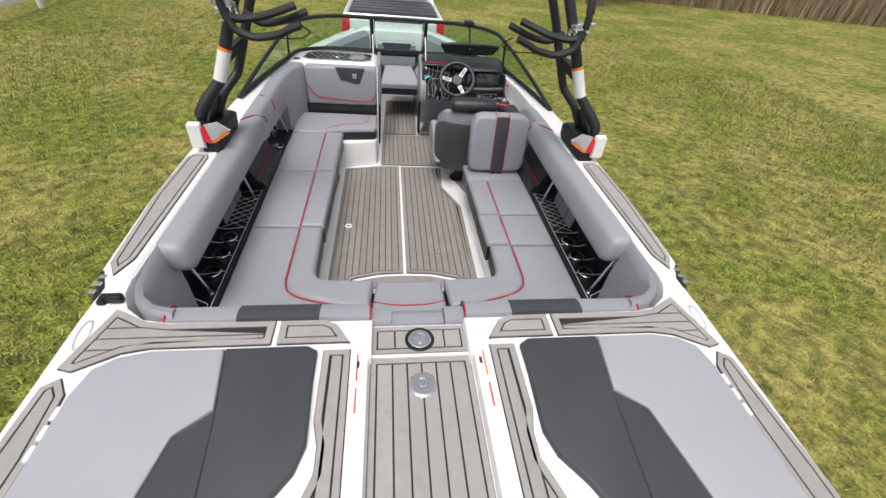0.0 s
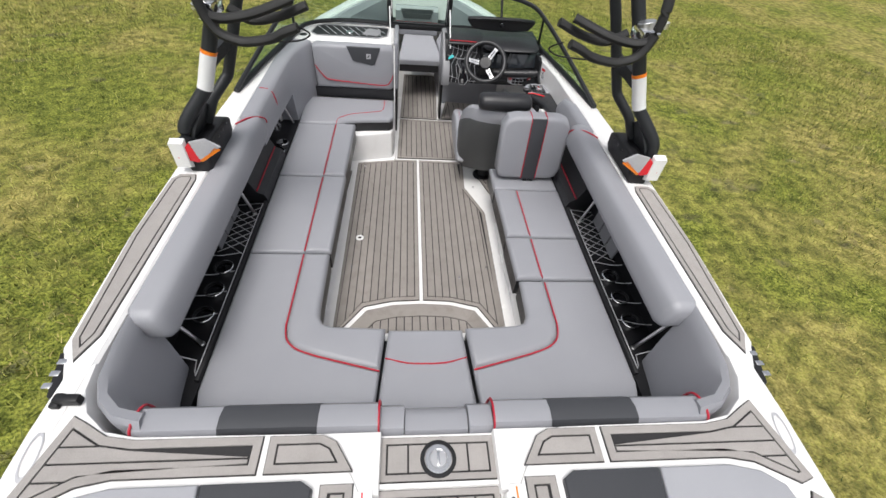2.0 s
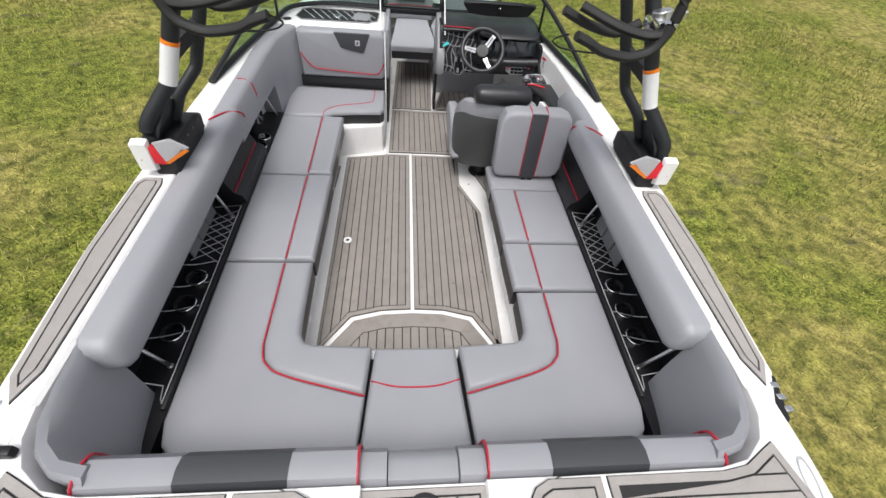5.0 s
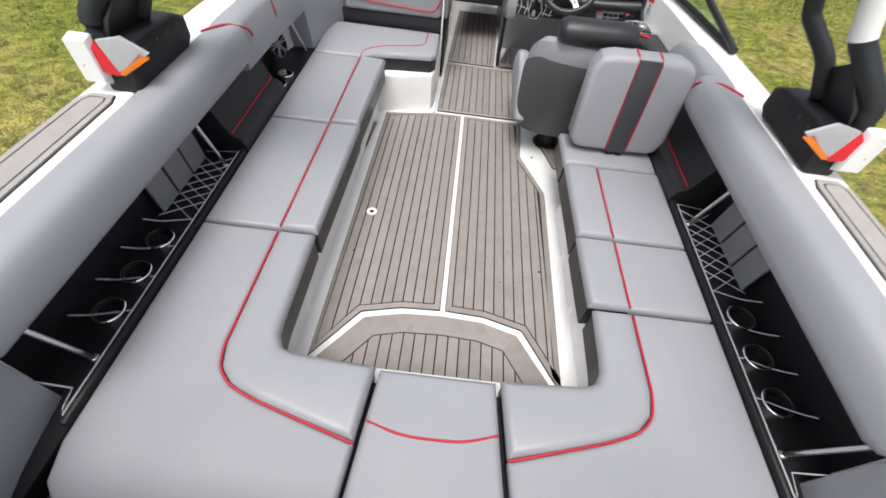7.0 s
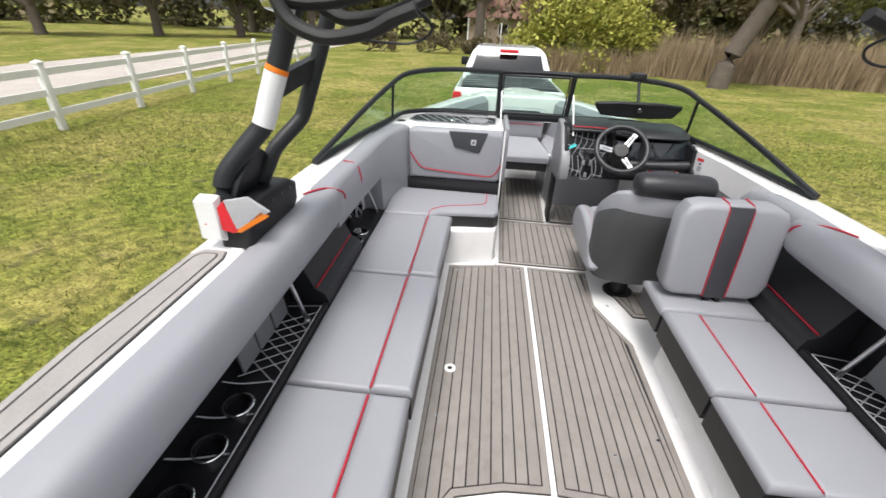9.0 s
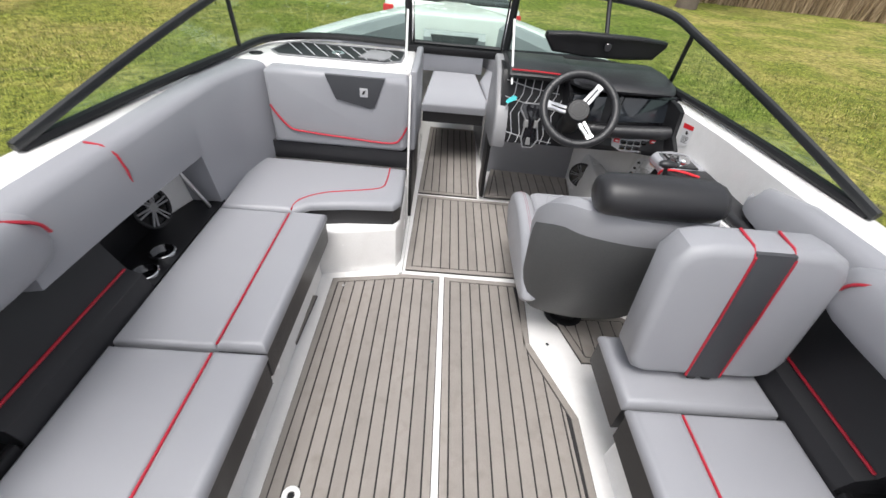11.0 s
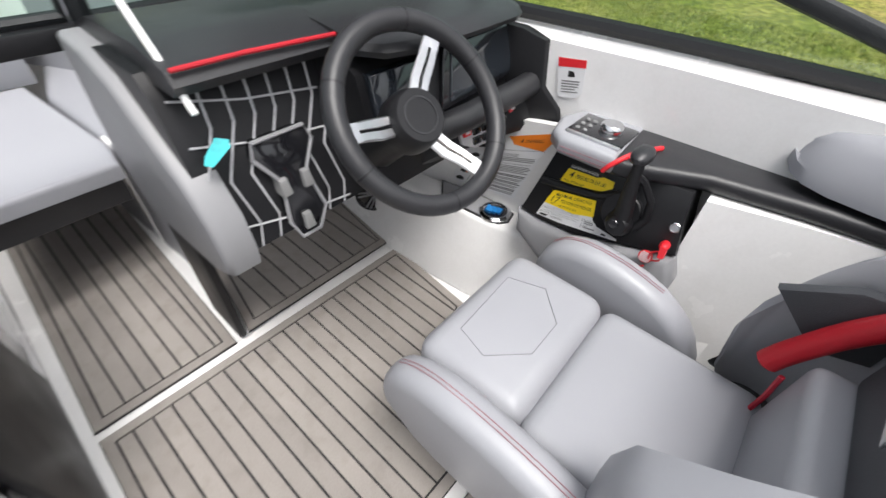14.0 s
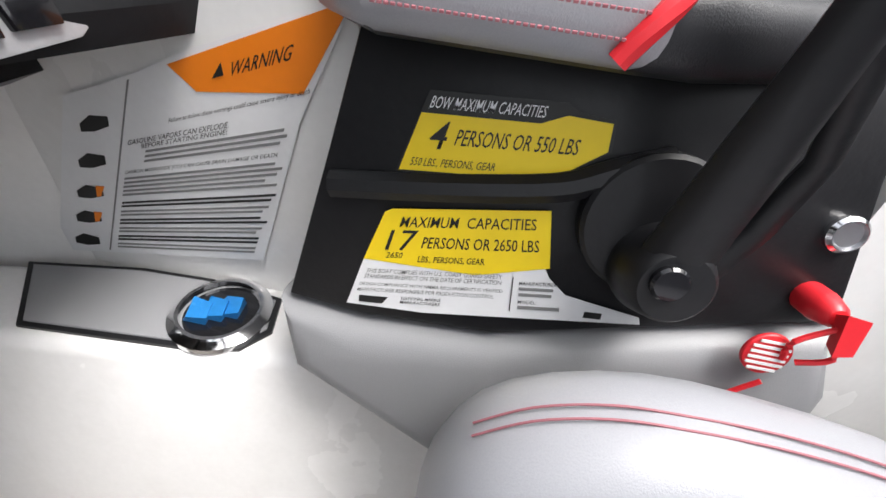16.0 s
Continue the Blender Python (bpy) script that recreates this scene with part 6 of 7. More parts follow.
# white rail fence
fence_posts = [(-9.5, 1.4 + 2.62 * k) for k in range(-3, 12)]
FP = WHITE
for k, (x, y) in enumerate(fence_posts[:-1]):
    fx, fx2 = -9.78 - 0.08 * (y - 9.3), -9.78 - 0.08 * (fence_posts[k + 1][1] - 9.3)
    y2 = fence_posts[k + 1][1]
    fe = base("fence_section", (fx, y, G), "white vinyl three-rail ranch fence section on the lawn", "fence", group="white fence sections")
    bm = bmesh.new()
    box(bm, fx - 0.065, fx + 0.065, y - 0.065, y + 0.065, G - 0.1, G + 1.36, 0.006)
    part("post", bm, WHITE, fe)
    bm = bmesh.new()
    loft(bm, [[(fx - h, y - h, z), (fx + h, y - h, z), (fx + h, y + h, z), (fx - h, y + h, z)] for h, z in ((0.08, G + 1.36), (0.08, G + 1.385), (0.008, G + 1.43))])
    part("post_cap", bm, WHITE, fe)
    for z in (0.36, 0.78, 1.19):
        bm = bmesh.new()
        loft(bm, [[(a - 0.022, b, G + z - 0.07), (a + 0.022, b, G + z - 0.07), (a + 0.022, b, G + z + 0.07), (a - 0.022, b, G + z + 0.07)] for a, b in ((fx, y + 0.05), (fx2, y2 - 0.05))])
        part("rail", bm, WHITE, fe)

# pickup truck
CARP = mat("white_car_paint", (0.75, 0.76, 0.77), 0.2, var=0.03, bump=0.0, coat=0.8)
TY = 8.9
tk = base("pickup_truck", (0, TY + 2.8, G), "white crew-cab pickup truck parked ahead of the boat", "truck")
bm = bmesh.new()
body = [(TY, G + 0.62), (TY - 0.02, G + 1.0), (TY + 0.02, G + 1.36), (TY + 0.06, G + 1.4), (TY + 5.7, G + 1.36), (TY + 5.85, G + 1.1), (TY + 5.85, G + 0.5), (TY + 4.9, G + 0.45), (TY + 0.3, G + 0.5)]
prism(bm, ccw(body), 0, 2.04, 0.06, 3, bottom=True, shape=lambda y, z, d: (d - 1.02, y, z))
part("body", bm, CARP, tk)
bm = bmesh.new()
rings = []
for z, x, y0, y1 in ((1.38, 0.98, 1.85, 5.0), (1.5, 0.96, 1.87, 4.8), (1.88, 0.8, 2.05, 4.1), (1.97, 0.72, 2.15, 3.95), (1.99, 0.6, 2.3, 3.8)):
    rings.append([(-x, TY + y0, G + z), (x, TY + y0, G + z), (x, TY + y1, G + z), (-x, TY + y1, G + z)])
loft(bm, rings)
part("cab", bm, CARP, tk)
bm = bmesh.new()
prism(bm, ccw([(-0.82, 1.46), (0.82, 1.46), (0.7, 1.86), (-0.7, 1.86)]), 0, 0.03, 0.01, 2, shape=lambda x, z, d: (x, TY + 1.86 + 0.45 * (z - 1.5) - d, G + z))
part("rear_window", bm, CAR_GLASS, tk, "dark tinted rear window")
for s in (-1, 1):
    bm = bmesh.new()
    prism(bm, ccw([(2.2, 1.5), (4.5, 1.5), (3.95, 1.85), (2.3, 1.87)]), 0, 0.02, 0.005, 2, shape=lambda y, z, d: (s * (0.955 - 0.42 * (z - 1.5) + d), TY + y, G + z))
    part("side_window", bm, CAR_GLASS, tk)
    bm = bmesh.new()
    box(bm, *sorted((s * 0.98, s * 1.18)), TY + 4.2, TY + 4.3, G + 1.42, G + 1.62, 0.03)
    part("wing_mirror", bm, BLACK, tk)
    bm = bmesh.new()
    box(bm, *sorted((s * 0.88, s * 1.035)), TY - 0.03, TY + 0.12, G + 0.98, G + 1.33, 0.02)
    part("tail_lamp", bm, RED_PRINT, tk, "red tail lamp")
    for y in (TY + 1.15, TY + 4.85):
        bm = bmesh.new()
        disc(bm, (s * 0.74, y, G + 0.38), 0.39, 0.27, (s, 0, 0), 32, r2=0.36)
        w = part("wheel", bm, RUBBER, tk, "black tyre")
        bm = bmesh.new()
        disc(bm, (s * 1.0, y, G + 0.38), 0.23, 0.025, (s, 0, 0), 24)
        part("rim", bm, ALU, w)
bm = bmesh.new()
prism(bm, ccw([(-0.82, 0.72), (0.82, 0.72), (0.86, 0.8), (0.86, 1.3), (-0.86, 1.3), (-0.86, 0.8)]), 0, 0.03, 0.015, 2, shape=lambda x, z, d: (x, TY - 0.01 - d, G + z))
part("tailgate", bm, CARP, tk)
bm = bmesh.new()
prism(bm, ccw([(-0.26, 1.0), (0.26, 1.0), (0.3, 1.06), (0.26, 1.12), (-0.26, 1.12), (-0.3, 1.06)]), 0.02, 0.045, 0.008, 2, shape=lambda x, z, d: (x, TY - 0.01 - d, G + z))
part("tailgate_badge", bm, BLACK_GLOSS, tk, "dark oval badge panel")
bm = bmesh.new()
box(bm, -0.95, 0.95, TY - 0.16, TY + 0.05, G + 0.5, G + 0.7, 0.03, 3)
part("rear_bumper", bm, CHROME, tk, "chrome rear bumper")
bm = bmesh.new()
box(bm, -0.9, 0.9, TY + 0.1, TY + 1.8, G + 1.395, G + 1.425, 0.012)
part("tonneau_cover", bm, BLACK_VINYL, tk, "black tonneau cover")
for k in range(5):
    bm = bmesh.new()
    box(bm, -0.88, 0.88, TY + 0.16 + k * 0.33, TY + 0.44 + k * 0.33, G + 1.424, G + 1.432, 0.003)
    part("tonneau_slat", bm, PAD_DARK, tk)
bm = bmesh.new()
box(bm, -0.2, 0.2, TY + 1.84, TY + 2.0, G + 1.9, G + 1.96, 0.015)
part("brake_lamp", bm, RED_PRINT, tk)

# trailer under the hull
STEEL = mat("black_trailer_paint", (0.02, 0.02, 0.022), 0.4, var=0.15, bump=0.1)
tr = base("boat_trailer", (0, 2.5, G), "black steel boat trailer carrying the hull", "trailer")
for s in (-1, 1):
    bm = bmesh.new()
    tube(bm, [(s * 0.85, -0.5, G + 0.5), (s * 0.85, 4.0, G + 0.5), (s * 0.15, 7.0, G + 0.5), (0, 7.6, G + 0.52)], 0.06, 8)
    part("frame_rail", bm, STEEL, tr)
    bm = bmesh.new()
    loft(bm, [[(s * 0.5, y, z), (s * 0.68, y, z + 0.06), (s * 0.68, y, z - 0.06), (s * 0.5, y, z - 0.1)] for y, z in ((-0.8, -0.21), (3.5, -0.2), (4.6, -0.14))])
    part("bunk", bm, RUBBER, tr)
    for y in (1.2, 2.1):
        bm = bmesh.new()
        disc(bm, (s * 1.0, y, G + 0.33), 0.33, 0.22, (s, 0, 0), 28, r2=0.3)
        part("tyre", bm, RUBBER, tr)
    for y in (-0.2, 1.2, 2.1, 3.4):
        bm = bmesh.new()
        box(bm, *sorted((s * 0.56, s * 0.62)), y - 0.04, y + 0.04, G + 0.45, -0.24)
        part("bunk_post", bm, STEEL, tr)
for y in (-0.2, 1.2, 2.1, 3.4):
    bm = bmesh.new()
    box(bm, -0.98, 0.98, y - 0.04, y + 0.04, G + 0.3 if y in (1.2, 2.1) else G + 0.44, G + 0.38 if y in (1.2, 2.1) else G + 0.54)
    part("cross_beam", bm, STEEL, tr)
bm = bmesh.new()
tube(bm, [(0, 7.4, G + 0.52), (0, 8.72, G + 0.55)], 0.055, 8)
part("tongue", bm, STEEL, tr)

# trees, shrubs, reeds
BARK = mat("grey_brown_bark", (0.13, 0.105, 0.085), 0.9, var=0.3, scale=3, fine=22, bump=0.9)
LEAF = {
    "olive": island_mat("olive_leaves", (0.06, 0.07, 0.03), (0.24, 0.24, 0.1)),
    "yellow": island_mat("yellow_green_leaves", (0.13, 0.15, 0.02), (0.46, 0.44, 0.1)),
    "dark": island_mat("dark_green_leaves", (0.045, 0.054, 0.027), (0.17, 0.17, 0.075)),
    "brown": island_mat("brown_scrub_leaves", (0.07, 0.06, 0.035), (0.22, 0.18, 0.1)),
}


def leaves(name, centres, radii, count, size, material, parent, label=""):
    """Leaf clumps: small tilted quads scattered over uneven lobes."""
    centres, radii = np.array(centres, float), np.array(radii, float)
    pick = rng.integers(0, len(centres), count)
    d = rng.normal(size=(count, 3))
    d /= np.linalg.norm(d, axis=1)[:, None]
    r = rng.uniform(0.35, 1.08, count) ** 0.6
    c = centres[pick] + d * (radii[pick] * r)[:, None] * np.array([1, 1, 0.8])
    u = rng.normal(size=(count, 3))
    u /= np.linalg.norm(u, axis=1)[:, None]
    w = np.cross(u, rng.normal(size=(count, 3)))
    w /= np.linalg.norm(w, axis=1)[:, None]
    s = rng.uniform(0.5, 1.2, count)[:, None] * size
    v = np.empty((count * 4, 3))
    v[0::4], v[1::4], v[2::4], v[3::4] = c - u * s, c + w * s * 0.5, c + u * s, c - w * s * 0.5
    v[:, 2] = np.maximum(v[:, 2], G)
    me = bpy.data.meshes.new(name)
    me.from_pydata(v.tolist(), [], np.arange(count * 4).reshape(-1, 4).tolist())
    me.materials.append(material)
    ob = new(name, me)
    ob.parent = parent
    ob.data.transform(Matrix.Translation(-parent.location))
    return tagged(ob, label)


def tree(x, y, h, spread, leaf, label, lean_x=0.0, trunk=0.25, low=0.35, count=2600, size=0.16, limbs=6):
    ob = base("tree", (x, y, G), label, "tree", group="trees behind the lawn")
    bm = bmesh.new()
    fork = Vector((x + lean_x * 0.5, y, G + h * low))
    tube(bm, smooth_path([(x, y, G - 0.1), (x + lean_x * 0.1, y, G + h * low * 0.4), fork], 4), [trunk * (1.35 - 0.045 * k) for k in range(9)], 10)
    part("trunk", bm, BARK, ob)
    ends = []
    for k in range(limbs):
        a = k * 2 * math.pi / limbs + random.uniform(-0.4, 0.4)
        rr = spread * random.uniform(0.45, 0.9)
        e = fork + Vector((math.cos(a) * rr + lean_x * 0.5, math.sin(a) * rr, h * (1 - low) * random.uniform(0.3, 0.85)))
        m_ = (fork + e) / 2 + Vector((random.uniform(-0.3, 0.3), random.uniform(-0.3, 0.3), 0.25))
        bm = bmesh.new()
        tube(bm, smooth_path([fork - Vector((0, 0, 0.2)), m_, e], 4), [trunk * (0.62 - 0.058 * q) for q in range(9)], 8)
        part("limb", bm, BARK, ob)
        ends += [e, m_ + Vector((random.uniform(-1, 1), random.uniform(-1, 1), 0.8))]
    leaves("crown", ends, [spread * random.uniform(0.3, 0.5) for _ in ends], count, size, LEAF[leaf], ob)
    return ob


def shrub(x, y, h, w, leaf, label, count=2500, size=0.13):
    ob = base("shrub", (x, y, G), label, "shrub", group="shrubs behind the lawn")
    lobes = [(x + random.uniform(-w, w), y + random.uniform(-1.2, 1.2), G + h * random.uniform(0.15, 0.75)) for _ in range(9)]
    for q in range(5):
        bm = bmesh.new()
        a = random.choice(lobes)
        tube(bm, [(x + random.uniform(-w, w) * 0.5, y, G - 0.05), (a[0], a[1], a[2])], [0.05, 0.02], 6)
        part("stem", bm, BARK, ob)
    leaves("foliage", lobes, [h * random.uniform(0.22, 0.38) for _ in lobes], count, size, LEAF[leaf], ob)
    return ob


tree(10.9, 24.0, 9.0, 3.6, "olive", "leaning grey tree trunk with thin olive crown", lean_x=2.2, trunk=0.36, low=0.42, count=2200)
tree(-1.6, 43, 9.5, 4.5, "olive", "tall olive tree behind the parked truck", trunk=0.4, low=0.4, count=4200)
tree(22, 38, 10, 4.5, "brown", "bare brownish tree behind tall reeds", trunk=0.3, count=2500)
for x, y, w, h in ((3.2, 30, 1.7, 4.2), (5.8, 29.5, 1.8, 4.6), (8.3, 30, 1.6, 4.0), (7.0, 32, 2.0, 5.2)):
    shrub(x, y, h, w, "yellow", "yellow-green leafy shrub behind the lawn", 3600, 0.15)
for x, y, w, h in ((-9.5, 36, 1.8, 1.6), (-5.5, 38, 2.0, 1.7), (-2.5, 38, 1.5, 1.5)):
    shrub(x, y, h, w, "brown", "brown twiggy scrub at the edge of the lawn", 2200, 0.1)
for x, y in ((-32, 42), (-26, 46), (-38, 36), (-20, 50), (-45, 30), (-14, 56), (-30, 56), (-52, 40)):
    tree(x, y, random.uniform(8, 11), 4.6, random.choice(("dark", "olive", "dark")), "dense dark green oak beyond the gravel drive", trunk=0.35, low=0.25, count=4800, size=0.3)
for x, y in ((-7, 62), (1, 66), (12, 52), (18, 56), (26, 50), (34, 46), (42, 42), (30, 60), (50, 50), (9, 64), (-22, 70), (60, 40)):
    tree(x, y, random.uniform(8, 12), 5.0, random.choice(("olive", "brown", "olive")), "hazy olive tree in the distant tree line", trunk=0.3, low=0.22, count=4200, size=0.36)
REED = island_mat("tan_reeds", (0.2, 0.14, 0.085), (0.5, 0.39, 0.26))
n = 16000
t_ = rng.uniform(0, 1, n)
p = np.stack([9.5 + t_ * 32, 28.6 - 6 * t_ + rng.uniform(-1.6, 1.6, n), np.full(n, G - 0.02)], 1)
blades("reeds", p, rng.uniform(1.2, 2.7, n), rng.uniform(0.03, 0.07, n), 0.1, REED, "tall tan dry reeds along the edge of the lawn", "reeds")
n = 5000
p = np.stack([rng.uniform(2.5, 10.5, n), 28.4 + rng.uniform(-0.8, 0.8, n), np.full(n, G - 0.02)], 1)
blades("dry_weeds", p, rng.uniform(0.5, 1.6, n), rng.uniform(0.03, 0.06, n), 0.2, REED, "dry brown weeds below the shrubs", "weeds")

# far woods closing the view
wd = base("far_woods", (0, 70, G), "hazy olive and brown woods along the horizon", "woods", kind="stuff")
lob = [(x + random.uniform(-2, 2), 62 + random.uniform(-6, 10), G + random.uniform(0.5, 9)) for x in range(-110, 111, 2) for _ in range(3)]
lob += [(sx * random.uniform(70, 95), y + random.uniform(-3, 3), G + random.uniform(0.5, 9)) for sx in (-1, 1) for y in range(-40, 64, 3) for _ in range(2)]
leaves("foliage", lob, [random.uniform(2.2, 4.2) for _ in lob], 60000, 0.5, LEAF["brown"], wd)
leaves("foliage", lob, [random.uniform(1.8, 3.6) for _ in lob], 45000, 0.5, LEAF["olive"], wd)
# far house
hs2 = base("house", (2.2, 58, G), "low tan house with a red-brown hipped roof far off", "house")
WALLP = mat("tan_render_wall", (0.42, 0.33, 0.26), 0.85, var=0.1)
ROOF = mat("red_brown_shingles", (0.22, 0.12, 0.09), 0.85, var=0.2, scale=2, fine=30)
bm = bmesh.new()
box(bm, -3.5, 8.0, 58, 64, G, G + 2.7)
part("wall", bm, WALLP, hs2)
bm = bmesh.new()
loft(bm, [[(-4.1, 57.4, G + 2.7), (8.6, 57.4, G + 2.7), (8.6, 64.6, G + 2.7), (-4.1, 64.6, G + 2.7)], [(-0.5, 60.8, G + 5.0), (5, 60.8, G + 5.0), (5, 61.2, G + 5.0), (-0.5, 61.2, G + 5.0)]])
part("roof", bm, ROOF, hs2)
for x in (-2.5, 0.2, 3.0, 5.8):
    bm = bmesh.new()
    box(bm, x, x + 1.2, 57.95, 58.02, G + 0.9, G + 2.2, 0.02)
    w = part("window", bm, WHITE, hs2, "white framed window")
    bm = bmesh.new()
    box(bm, x + 0.1, x + 1.1, 57.93, 57.96, G + 1.0, G + 2.1)
    part("pane", bm, CAR_GLASS, w)
for x in (-3.4, -1.4, 0.6, 2.6, 4.6, 6.6):
    bm = bmesh.new()
    box(bm, x - 0.08, x + 0.08, 57.5, 57.66, G, G + 2.7)
    part("porch_post", bm, WHITE, hs2)

# ---- printed labels ----


def quad(tl, tr, br, bl, place):
    """Maps u to the right and v downwards (0 to 1) onto four corners given in (y, z)."""
    def at(u, v, d=0.0):
        y = (tl[0] * (1 - u) + tr[0] * u) * (1 - v) + (bl[0] * (1 - u) + br[0] * u) * v
        z = (tl[1] * (1 - u) + tr[1] * u) * (1 - v) + (bl[1] * (1 - u) + br[1] * u) * v
        return place(y, z, d)
    return at


def patch(name, at, outline, d, m, parent, thick=0.0006):
    bm = bmesh.new()
    lo, hi = [bm.verts.new(at(u, v, d - thick)) for u, v in outline], [bm.verts.new(at(u, v, d)) for u, v in outline]
    n = len(outline)
    for i in range(n):
        bm.faces.new([lo[i], lo[(i + 1) % n], hi[(i + 1) % n], hi[i]])
    bm.faces.new(hi)
    bm.faces.new(lo[::-1])
    return part(name, bm, m, parent, smooth=False)


def words(body, at, u, v, width, height, d, m, parent):
    """Lettering fitted into a box on a label: left edge u, top v."""
    cu = bpy.data.curves.new("lettering", "FONT")
    cu.body, cu.resolution_u, cu.offset = body, 2, 0.002
    tmp = bpy.data.objects.new("lettering", cu)
    scene.collection.objects.link(tmp)
    bpy.context.view_layer.update()
    me = bpy.data.meshes.new_from_object(tmp.evaluated_get(bpy.context.evaluated_depsgraph_get()))
    bpy.data.objects.remove(tmp)
    bpy.data.curves.remove(cu)
    co = np.array([x.co for x in me.vertices])
    lo, hi = co.min(0), co.max(0)
    bm = bmesh.new()
    bm.from_mesh(me)
    bpy.data.meshes.remove(me)
    for x in bm.verts:
        a = u + width * (x.co.x - lo[0]) / (hi[0] - lo[0])
        b = v + height * (hi[1] - x.co.y) / (hi[1] - lo[1])
        x.co = at(a, b, d)
    return part("lettering", bm, m, parent, smooth=False)


def bars(at, u0, u1, v0, v1, rows, d, m, parent, seed=1):
    rnd = random.Random(seed)
    step = (v1 - v0) / rows
    for k in range(rows):
        v = v0 + k * step
        e = u1 - (u1 - u0) * rnd.choice((0, 0.03, 0.08, 0.2, 0.45) if k % 4 == 3 else (0, 0.02, 0.05))
        patch("text_bar", at, [(u0, v), (e, v), (e, v + step * 0.48), (u0, v + step * 0.48)], d, m, parent)


# bow capacity label
lb = base("bow_capacity_label", pan(3.65, 0.58), "yellow and black bow capacity label on the throttle console", "label", group="capacity labels")
q = quad((3.708, 0.609), (3.580, 0.618), (3.580, 0.568), (3.723, 0.553), pan)
patch("backing", q, [(0.02, 0), (0.72, 0), (0.79, 0.1), (0.98, 0.16), (1, 0.55), (0.84, 0.87), (0.8, 1), (0, 1)], 0.0035, INK, lb)
patch("yellow_field", q, [(0.02, 0.26), (0.62, 0.27), (0.74, 0.15), (0.965, 0.2), (0.98, 0.55), (0.82, 0.85), (0.78, 0.97), (0.015, 0.97)], 0.004, YELLOW, lb)
words("BOW MAXIMUM CAPACITIES", q, 0.05, 0.06, 0.58, 0.14, 0.0045, WHITE_DECAL, lb)
words("4", q, 0.11, 0.34, 0.085, 0.34, 0.0045, INK, lb)
words("PERSONS OR 550 LBS", q, 0.24, 0.42, 0.6, 0.2, 0.0045, INK, lb)
words("550 LBS., PERSONS, GEAR", q, 0.06, 0.8, 0.42, 0.12, 0.0045, INK, lb)
# main capacity label
lb = base("capacity_label", pan(3.66, 0.49), "yellow and white maximum capacities label on the throttle console", "label", group="capacity labels")
q = quad((3.729, 0.524), (3.608, 0.545), (3.588, 0.462), (3.752, 0.438), pan)
patch("white_field", q, [(0.0, 0.5), (0.97, 0.5), (1.0, 0.62), (1.08, 0.78), (1.42, 0.96), (1.42, 1.03), (0.4, 1.06), (0, 1.0)], 0.0032, WHITE_DECAL, lb)
patch("yellow_field", q, [(0.02, 0.03), (0.06, 0), (1.0, 0.0), (1.0, 0.52), (0.62, 0.62), (0.0, 0.5)], 0.0038, YELLOW, lb)
words("MAXIMUM  CAPACITIES", q, 0.14, 0.07, 0.78, 0.1, 0.0044, INK, lb)
words("17", q, 0.1, 0.2, 0.16, 0.2, 0.0044, INK, lb)
words("PERSONS OR 2650 LBS", q, 0.3, 0.26, 0.64, 0.11, 0.0044, INK, lb)
words("2650", q, 0.12, 0.42, 0.09, 0.06, 0.0044, INK, lb)
words("LBS., PERSONS, GEAR", q, 0.3, 0.45, 0.36, 0.07, 0.0044, INK, lb)
words("THIS BOAT COMPLIES WITH U.S. COAST GUARD SAFETY", q, 0.04, 0.6, 0.72, 0.045, 0.004, GREY_INK, lb)
words("STANDARDS IN EFFECT ON THE DATE OF CERTIFICATION", q, 0.04, 0.66, 0.72, 0.045, 0.004, GREY_INK, lb)
words("DESIGN COMPLIANCE WITH NMMA REQUIREMENTS IS VERIFIED", q, 0.03, 0.75, 0.74, 0.04, 0.004, GREY_INK, lb)
words("MANUFACTURER RESPONSIBLE FOR PRODUCTION CONTROL", q, 0.03, 0.81, 0.7, 0.04, 0.004, GREY_INK, lb)
patch("divider", q, [(0.815, 0.62), (0.82, 0.62), (0.815, 0.97), (0.81, 0.97)], 0.004, INK, lb)
patch("maker_mark", q, [(0.05, 0.9), (0.2, 0.91), (0.18, 0.98), (0.06, 0.97)], 0.004, INK, lb)
patch("maker_mark", q, [(1.17, 0.93), (1.25, 0.94), (1.24, 1.0), (1.16, 0.99)], 0.004, INK, lb)
words("NATIONAL MARINE", q, 0.27, 0.89, 0.2, 0.032, 0.004, INK, lb)
words("MANUFACTURERS", q, 0.27, 0.935, 0.2, 0.032, 0.004, INK, lb)
words("MANUFACTURER:", q, 0.85, 0.66, 0.19, 0.035, 0.004, INK, lb)
bars(q, 0.85, 1.02, 0.72, 0.84, 2, 0.004, GREY_INK, lb, 3)
words("MODEL:", q, 0.85, 0.85, 0.09, 0.035, 0.004, INK, lb)
bars(q, 0.85, 1.05, 0.91, 0.98, 1, 0.004, GREY_INK, lb, 4)

# large warning sheet on the footwell wall
lb = base("warning_sheet", (1.08, 3.95, 0.45), "white warning sheet with an orange heading on the footwell wall", "label")


def side_wall(y, z, d=0.0):
    return (1.083 - d, y, z)


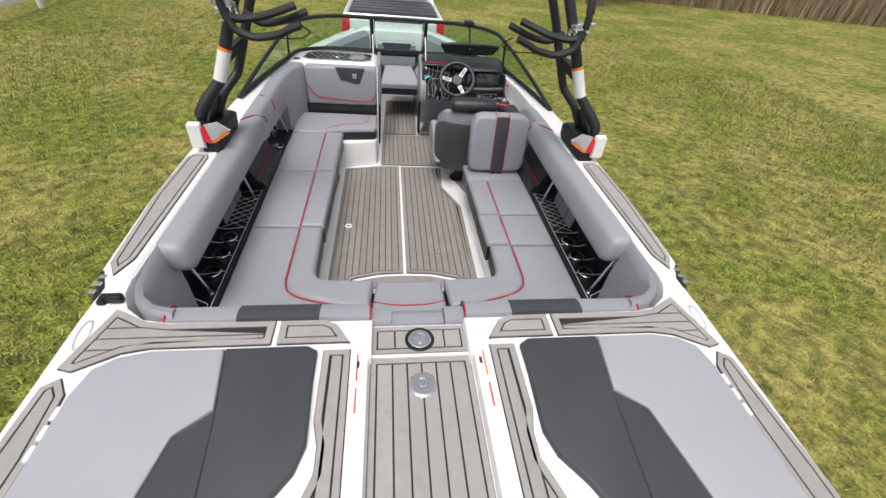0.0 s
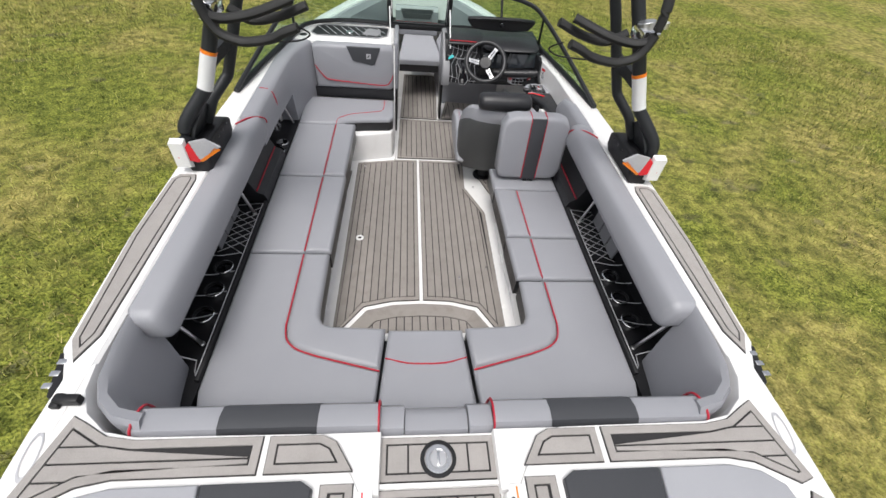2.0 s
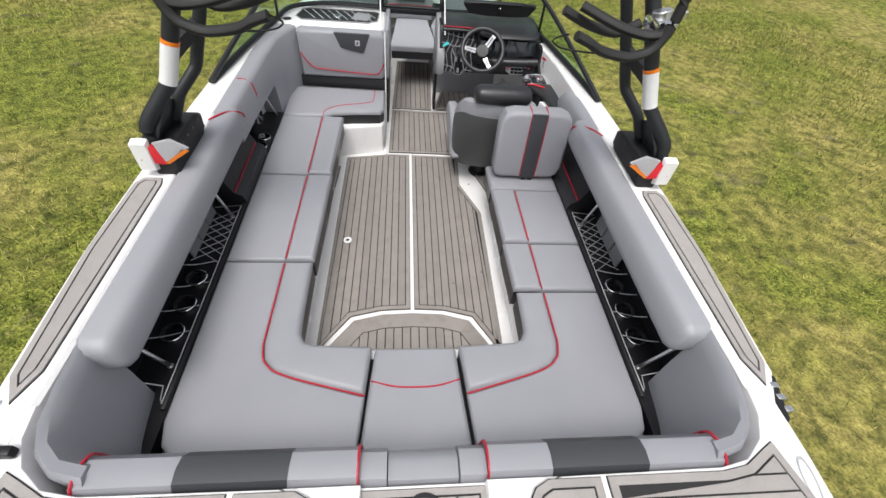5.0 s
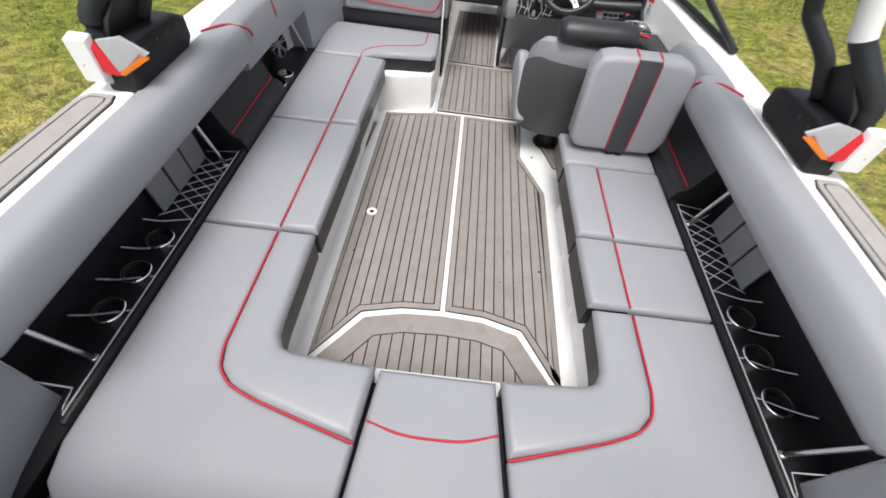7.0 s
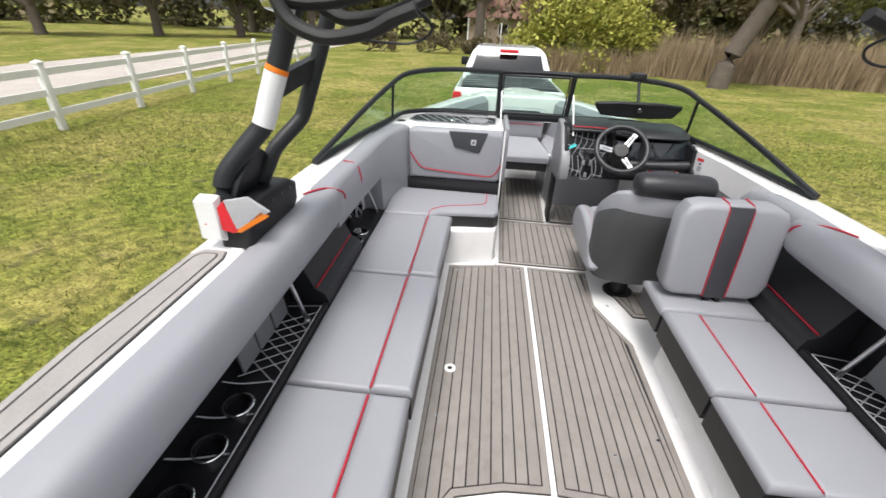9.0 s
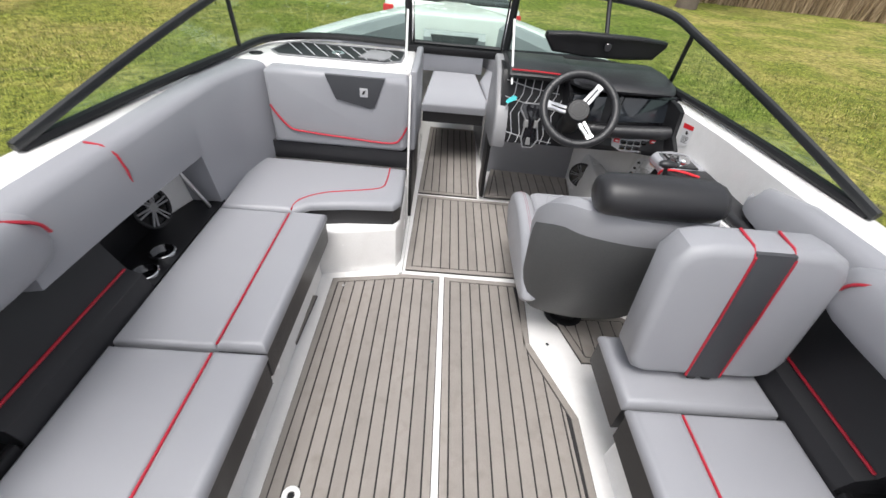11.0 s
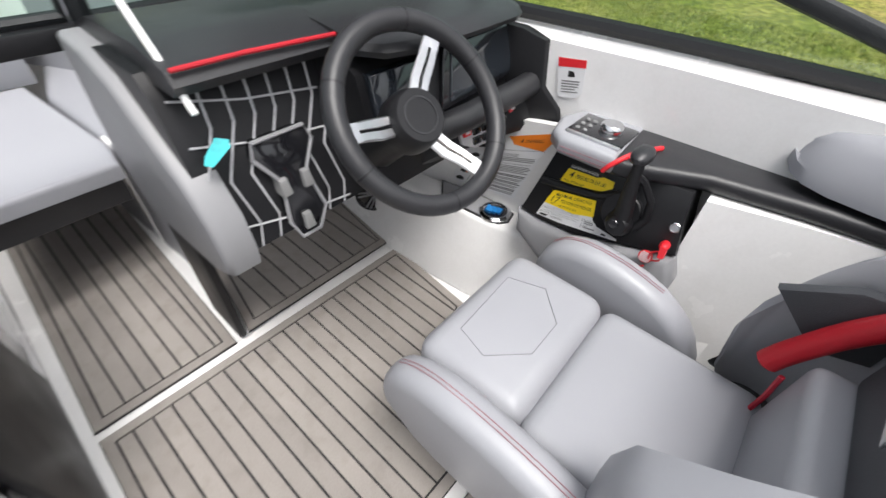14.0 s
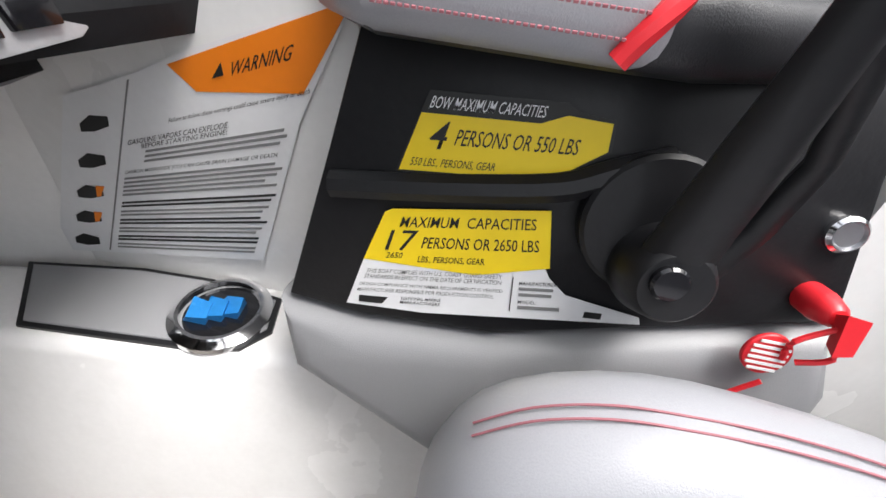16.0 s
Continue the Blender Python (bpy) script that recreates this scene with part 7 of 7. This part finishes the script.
q = quad((4.063, 0.524), (3.778, 0.644), (3.891, 0.362), (4.17, 0.311), side_wall)
patch("sheet", q, [(0, 0), (0.28, 0.0), (0.5, -0.02), (1.0, 0.0), (0.96, 0.35), (1, 1.0), (0, 1)], 0.002, WHITE_DECAL, lb)
patch("orange_heading", q, [(0.42, 0.01), (1.0, 0.0), (0.94, 0.25), (0.55, 0.15)], 0.0027, ORANGE, lb)
patch("warning_triangle", q, [(0.6, 0.115), (0.62, 0.065), (0.64, 0.115)], 0.0033, INK, lb)
words("WARNING", q, 0.66, 0.075, 0.2, 0.05, 0.0033, INK, lb)
words("Failure to follow these warnings could cause severe injury or death", q, 0.46, 0.235, 0.5, 0.025, 0.0027, INK, lb)
patch("rule", q, [(0.27, 0.02), (0.277, 0.02), (0.267, 0.98), (0.26, 0.98)], 0.0027, GREY_INK, lb)
words("GASOLINE VAPORS CAN EXPLODE.", q, 0.3, 0.3, 0.4, 0.025, 0.0027, INK, lb)
words("BEFORE STARTING ENGINE:", q, 0.36, 0.33, 0.34, 0.022, 0.0027, INK, lb)
bars(q, 0.38, 0.94, 0.365, 0.44, 3, 0.0027, GREY_INK, lb, 5)
words("CARBON MONOXIDE (CO) CAN CAUSE BRAIN DAMAGE OR DEATH.", q, 0.3, 0.46, 0.62, 0.024, 0.0027, INK, lb)
bars(q, 0.3, 0.95, 0.5, 0.62, 5, 0.0027, GREY_INK, lb, 6)
for k in range(6):
    bars(q, 0.3, 0.96, 0.645 + 0.056 * k, 0.69 + 0.056 * k, 2, 0.0027, GREY_INK if k % 2 else INK, lb, 8 + k)
for k, v in enumerate((0.16, 0.36, 0.55, 0.72, 0.89)):
    patch("pictogram", q, [(0.08, v), (0.12, v - 0.03), (0.2, v + 0.0), (0.21, v + 0.05), (0.15, v + 0.06), (0.09, v + 0.045)], 0.0027, INK, lb)
    if k in (2, 3):
        patch("pictogram", q, [(0.17, v - 0.02), (0.21, v - 0.01), (0.2, v + 0.05), (0.18, v + 0.05)], 0.003, ORANGE, lb)

# small red and white tag on the hull side above the console
lb = base("warning_tag", (1.165, 3.82, 0.76), "small white safety tag with a red heading on the side wall", "label")


def hull_side(y, z, d=0.0):
    return (along(INNER, y) - 0.002 - d, y, z)


q = quad((3.865, 0.815), (3.79, 0.822), (3.78, 0.725), (3.845, 0.712), hull_side)
patch("card", q, [(0, 0), (1, 0), (1, 0.85), (0.8, 1), (0.1, 1), (0, 0.9)], 0.003, WHITE_DECAL, lb)
patch("red_heading", q, [(0.0, 0.0), (1, 0.0), (1, 0.2), (0, 0.22)], 0.0036, RED_PRINT, lb)
patch("pictogram", q, [(0.4, 0.3), (0.6, 0.32), (0.65, 0.45), (0.38, 0.46)], 0.0036, INK, lb)
bars(q, 0.15, 0.85, 0.55, 0.9, 5, 0.0036, GREY_INK, lb, 21)

# stickers beside the aft walkway


def deck_flat(x, y, d=0.0):
    return (x, y, 0.8625 + d)


for s, band in ((-1, RED_PRINT), (1, ORANGE)):
    lb = base("deck_sticker", (s * 0.225, 0.28, 0.862), "narrow white deck sticker with coloured warning bands", "label", group="deck stickers")
    a, b = (0.208, 0.25) if s > 0 else (-0.245, -0.208)
    q = quad((a, 0.42), (b, 0.42), (b, 0.13), (a, 0.13), deck_flat)
    patch("card", q, [(0, 0), (1, 0), (1, 1), (0, 1)], 0.001, WHITE_DECAL, lb)
    e = 0.55 if s > 0 else 0.12
    patch("band", q, [(e, 0.02), (e + 0.14, 0.02), (e + 0.14, 0.4), (e, 0.4)], 0.0016, band, lb)
    patch("band", q, [(e, 0.5), (e + 0.14, 0.5), (e + 0.14, 0.82), (e, 0.82)], 0.0016, RED_PRINT, lb)
    patch("pictogram", q, [(0.15, 0.12), (0.4, 0.12), (0.4, 0.22), (0.15, 0.22)], 0.0016, INK, lb)

# screws in the deck panels
for x, y in ((-0.05, 3.45), (0.42, 3.43), (0.5, 3.09), (-0.5, 3.38), (-0.5, 2.1), (0.49, 2.1), (0.28, 2.0)):
    sc = base("deck_screw", (x, y, 0.009), "small steel screw head set in the deck", "screw", group="deck screws")
    bm = bmesh.new()
    disc(bm, (x, y, 0.006), 0.008, 0.005, sides=14)
    part("head", bm, CHROME, sc)
    bm = bmesh.new()
    box(bm, x - 0.005, x + 0.005, y - 0.001, y + 0.001, 0.0105, 0.0118)
    part("slot", bm, INK, sc)
# hatch ring in the deck behind the helm seat
ht = base("deck_hatch", (0.98, 3.09, 0.009), "small foam-topped deck hatch with a steel rim", "hatch")
bm = bmesh.new()
hp = [(0.86, 3.1), (0.9, 3.04), (1.06, 3.04), (1.1, 3.08), (1.08, 3.17), (1.03, 3.19), (0.88, 3.17)]
tube(bm, [(x, y, 0.012) for x, y in ccw(hp)], 0.007, 8, closed=True)
part("rim", bm, CHROME, ht)
bm = bmesh.new()
prism(bm, inset(ccw(hp), 0.01), 0.006, 0.015)
part("lid", bm, TEAK, ht)
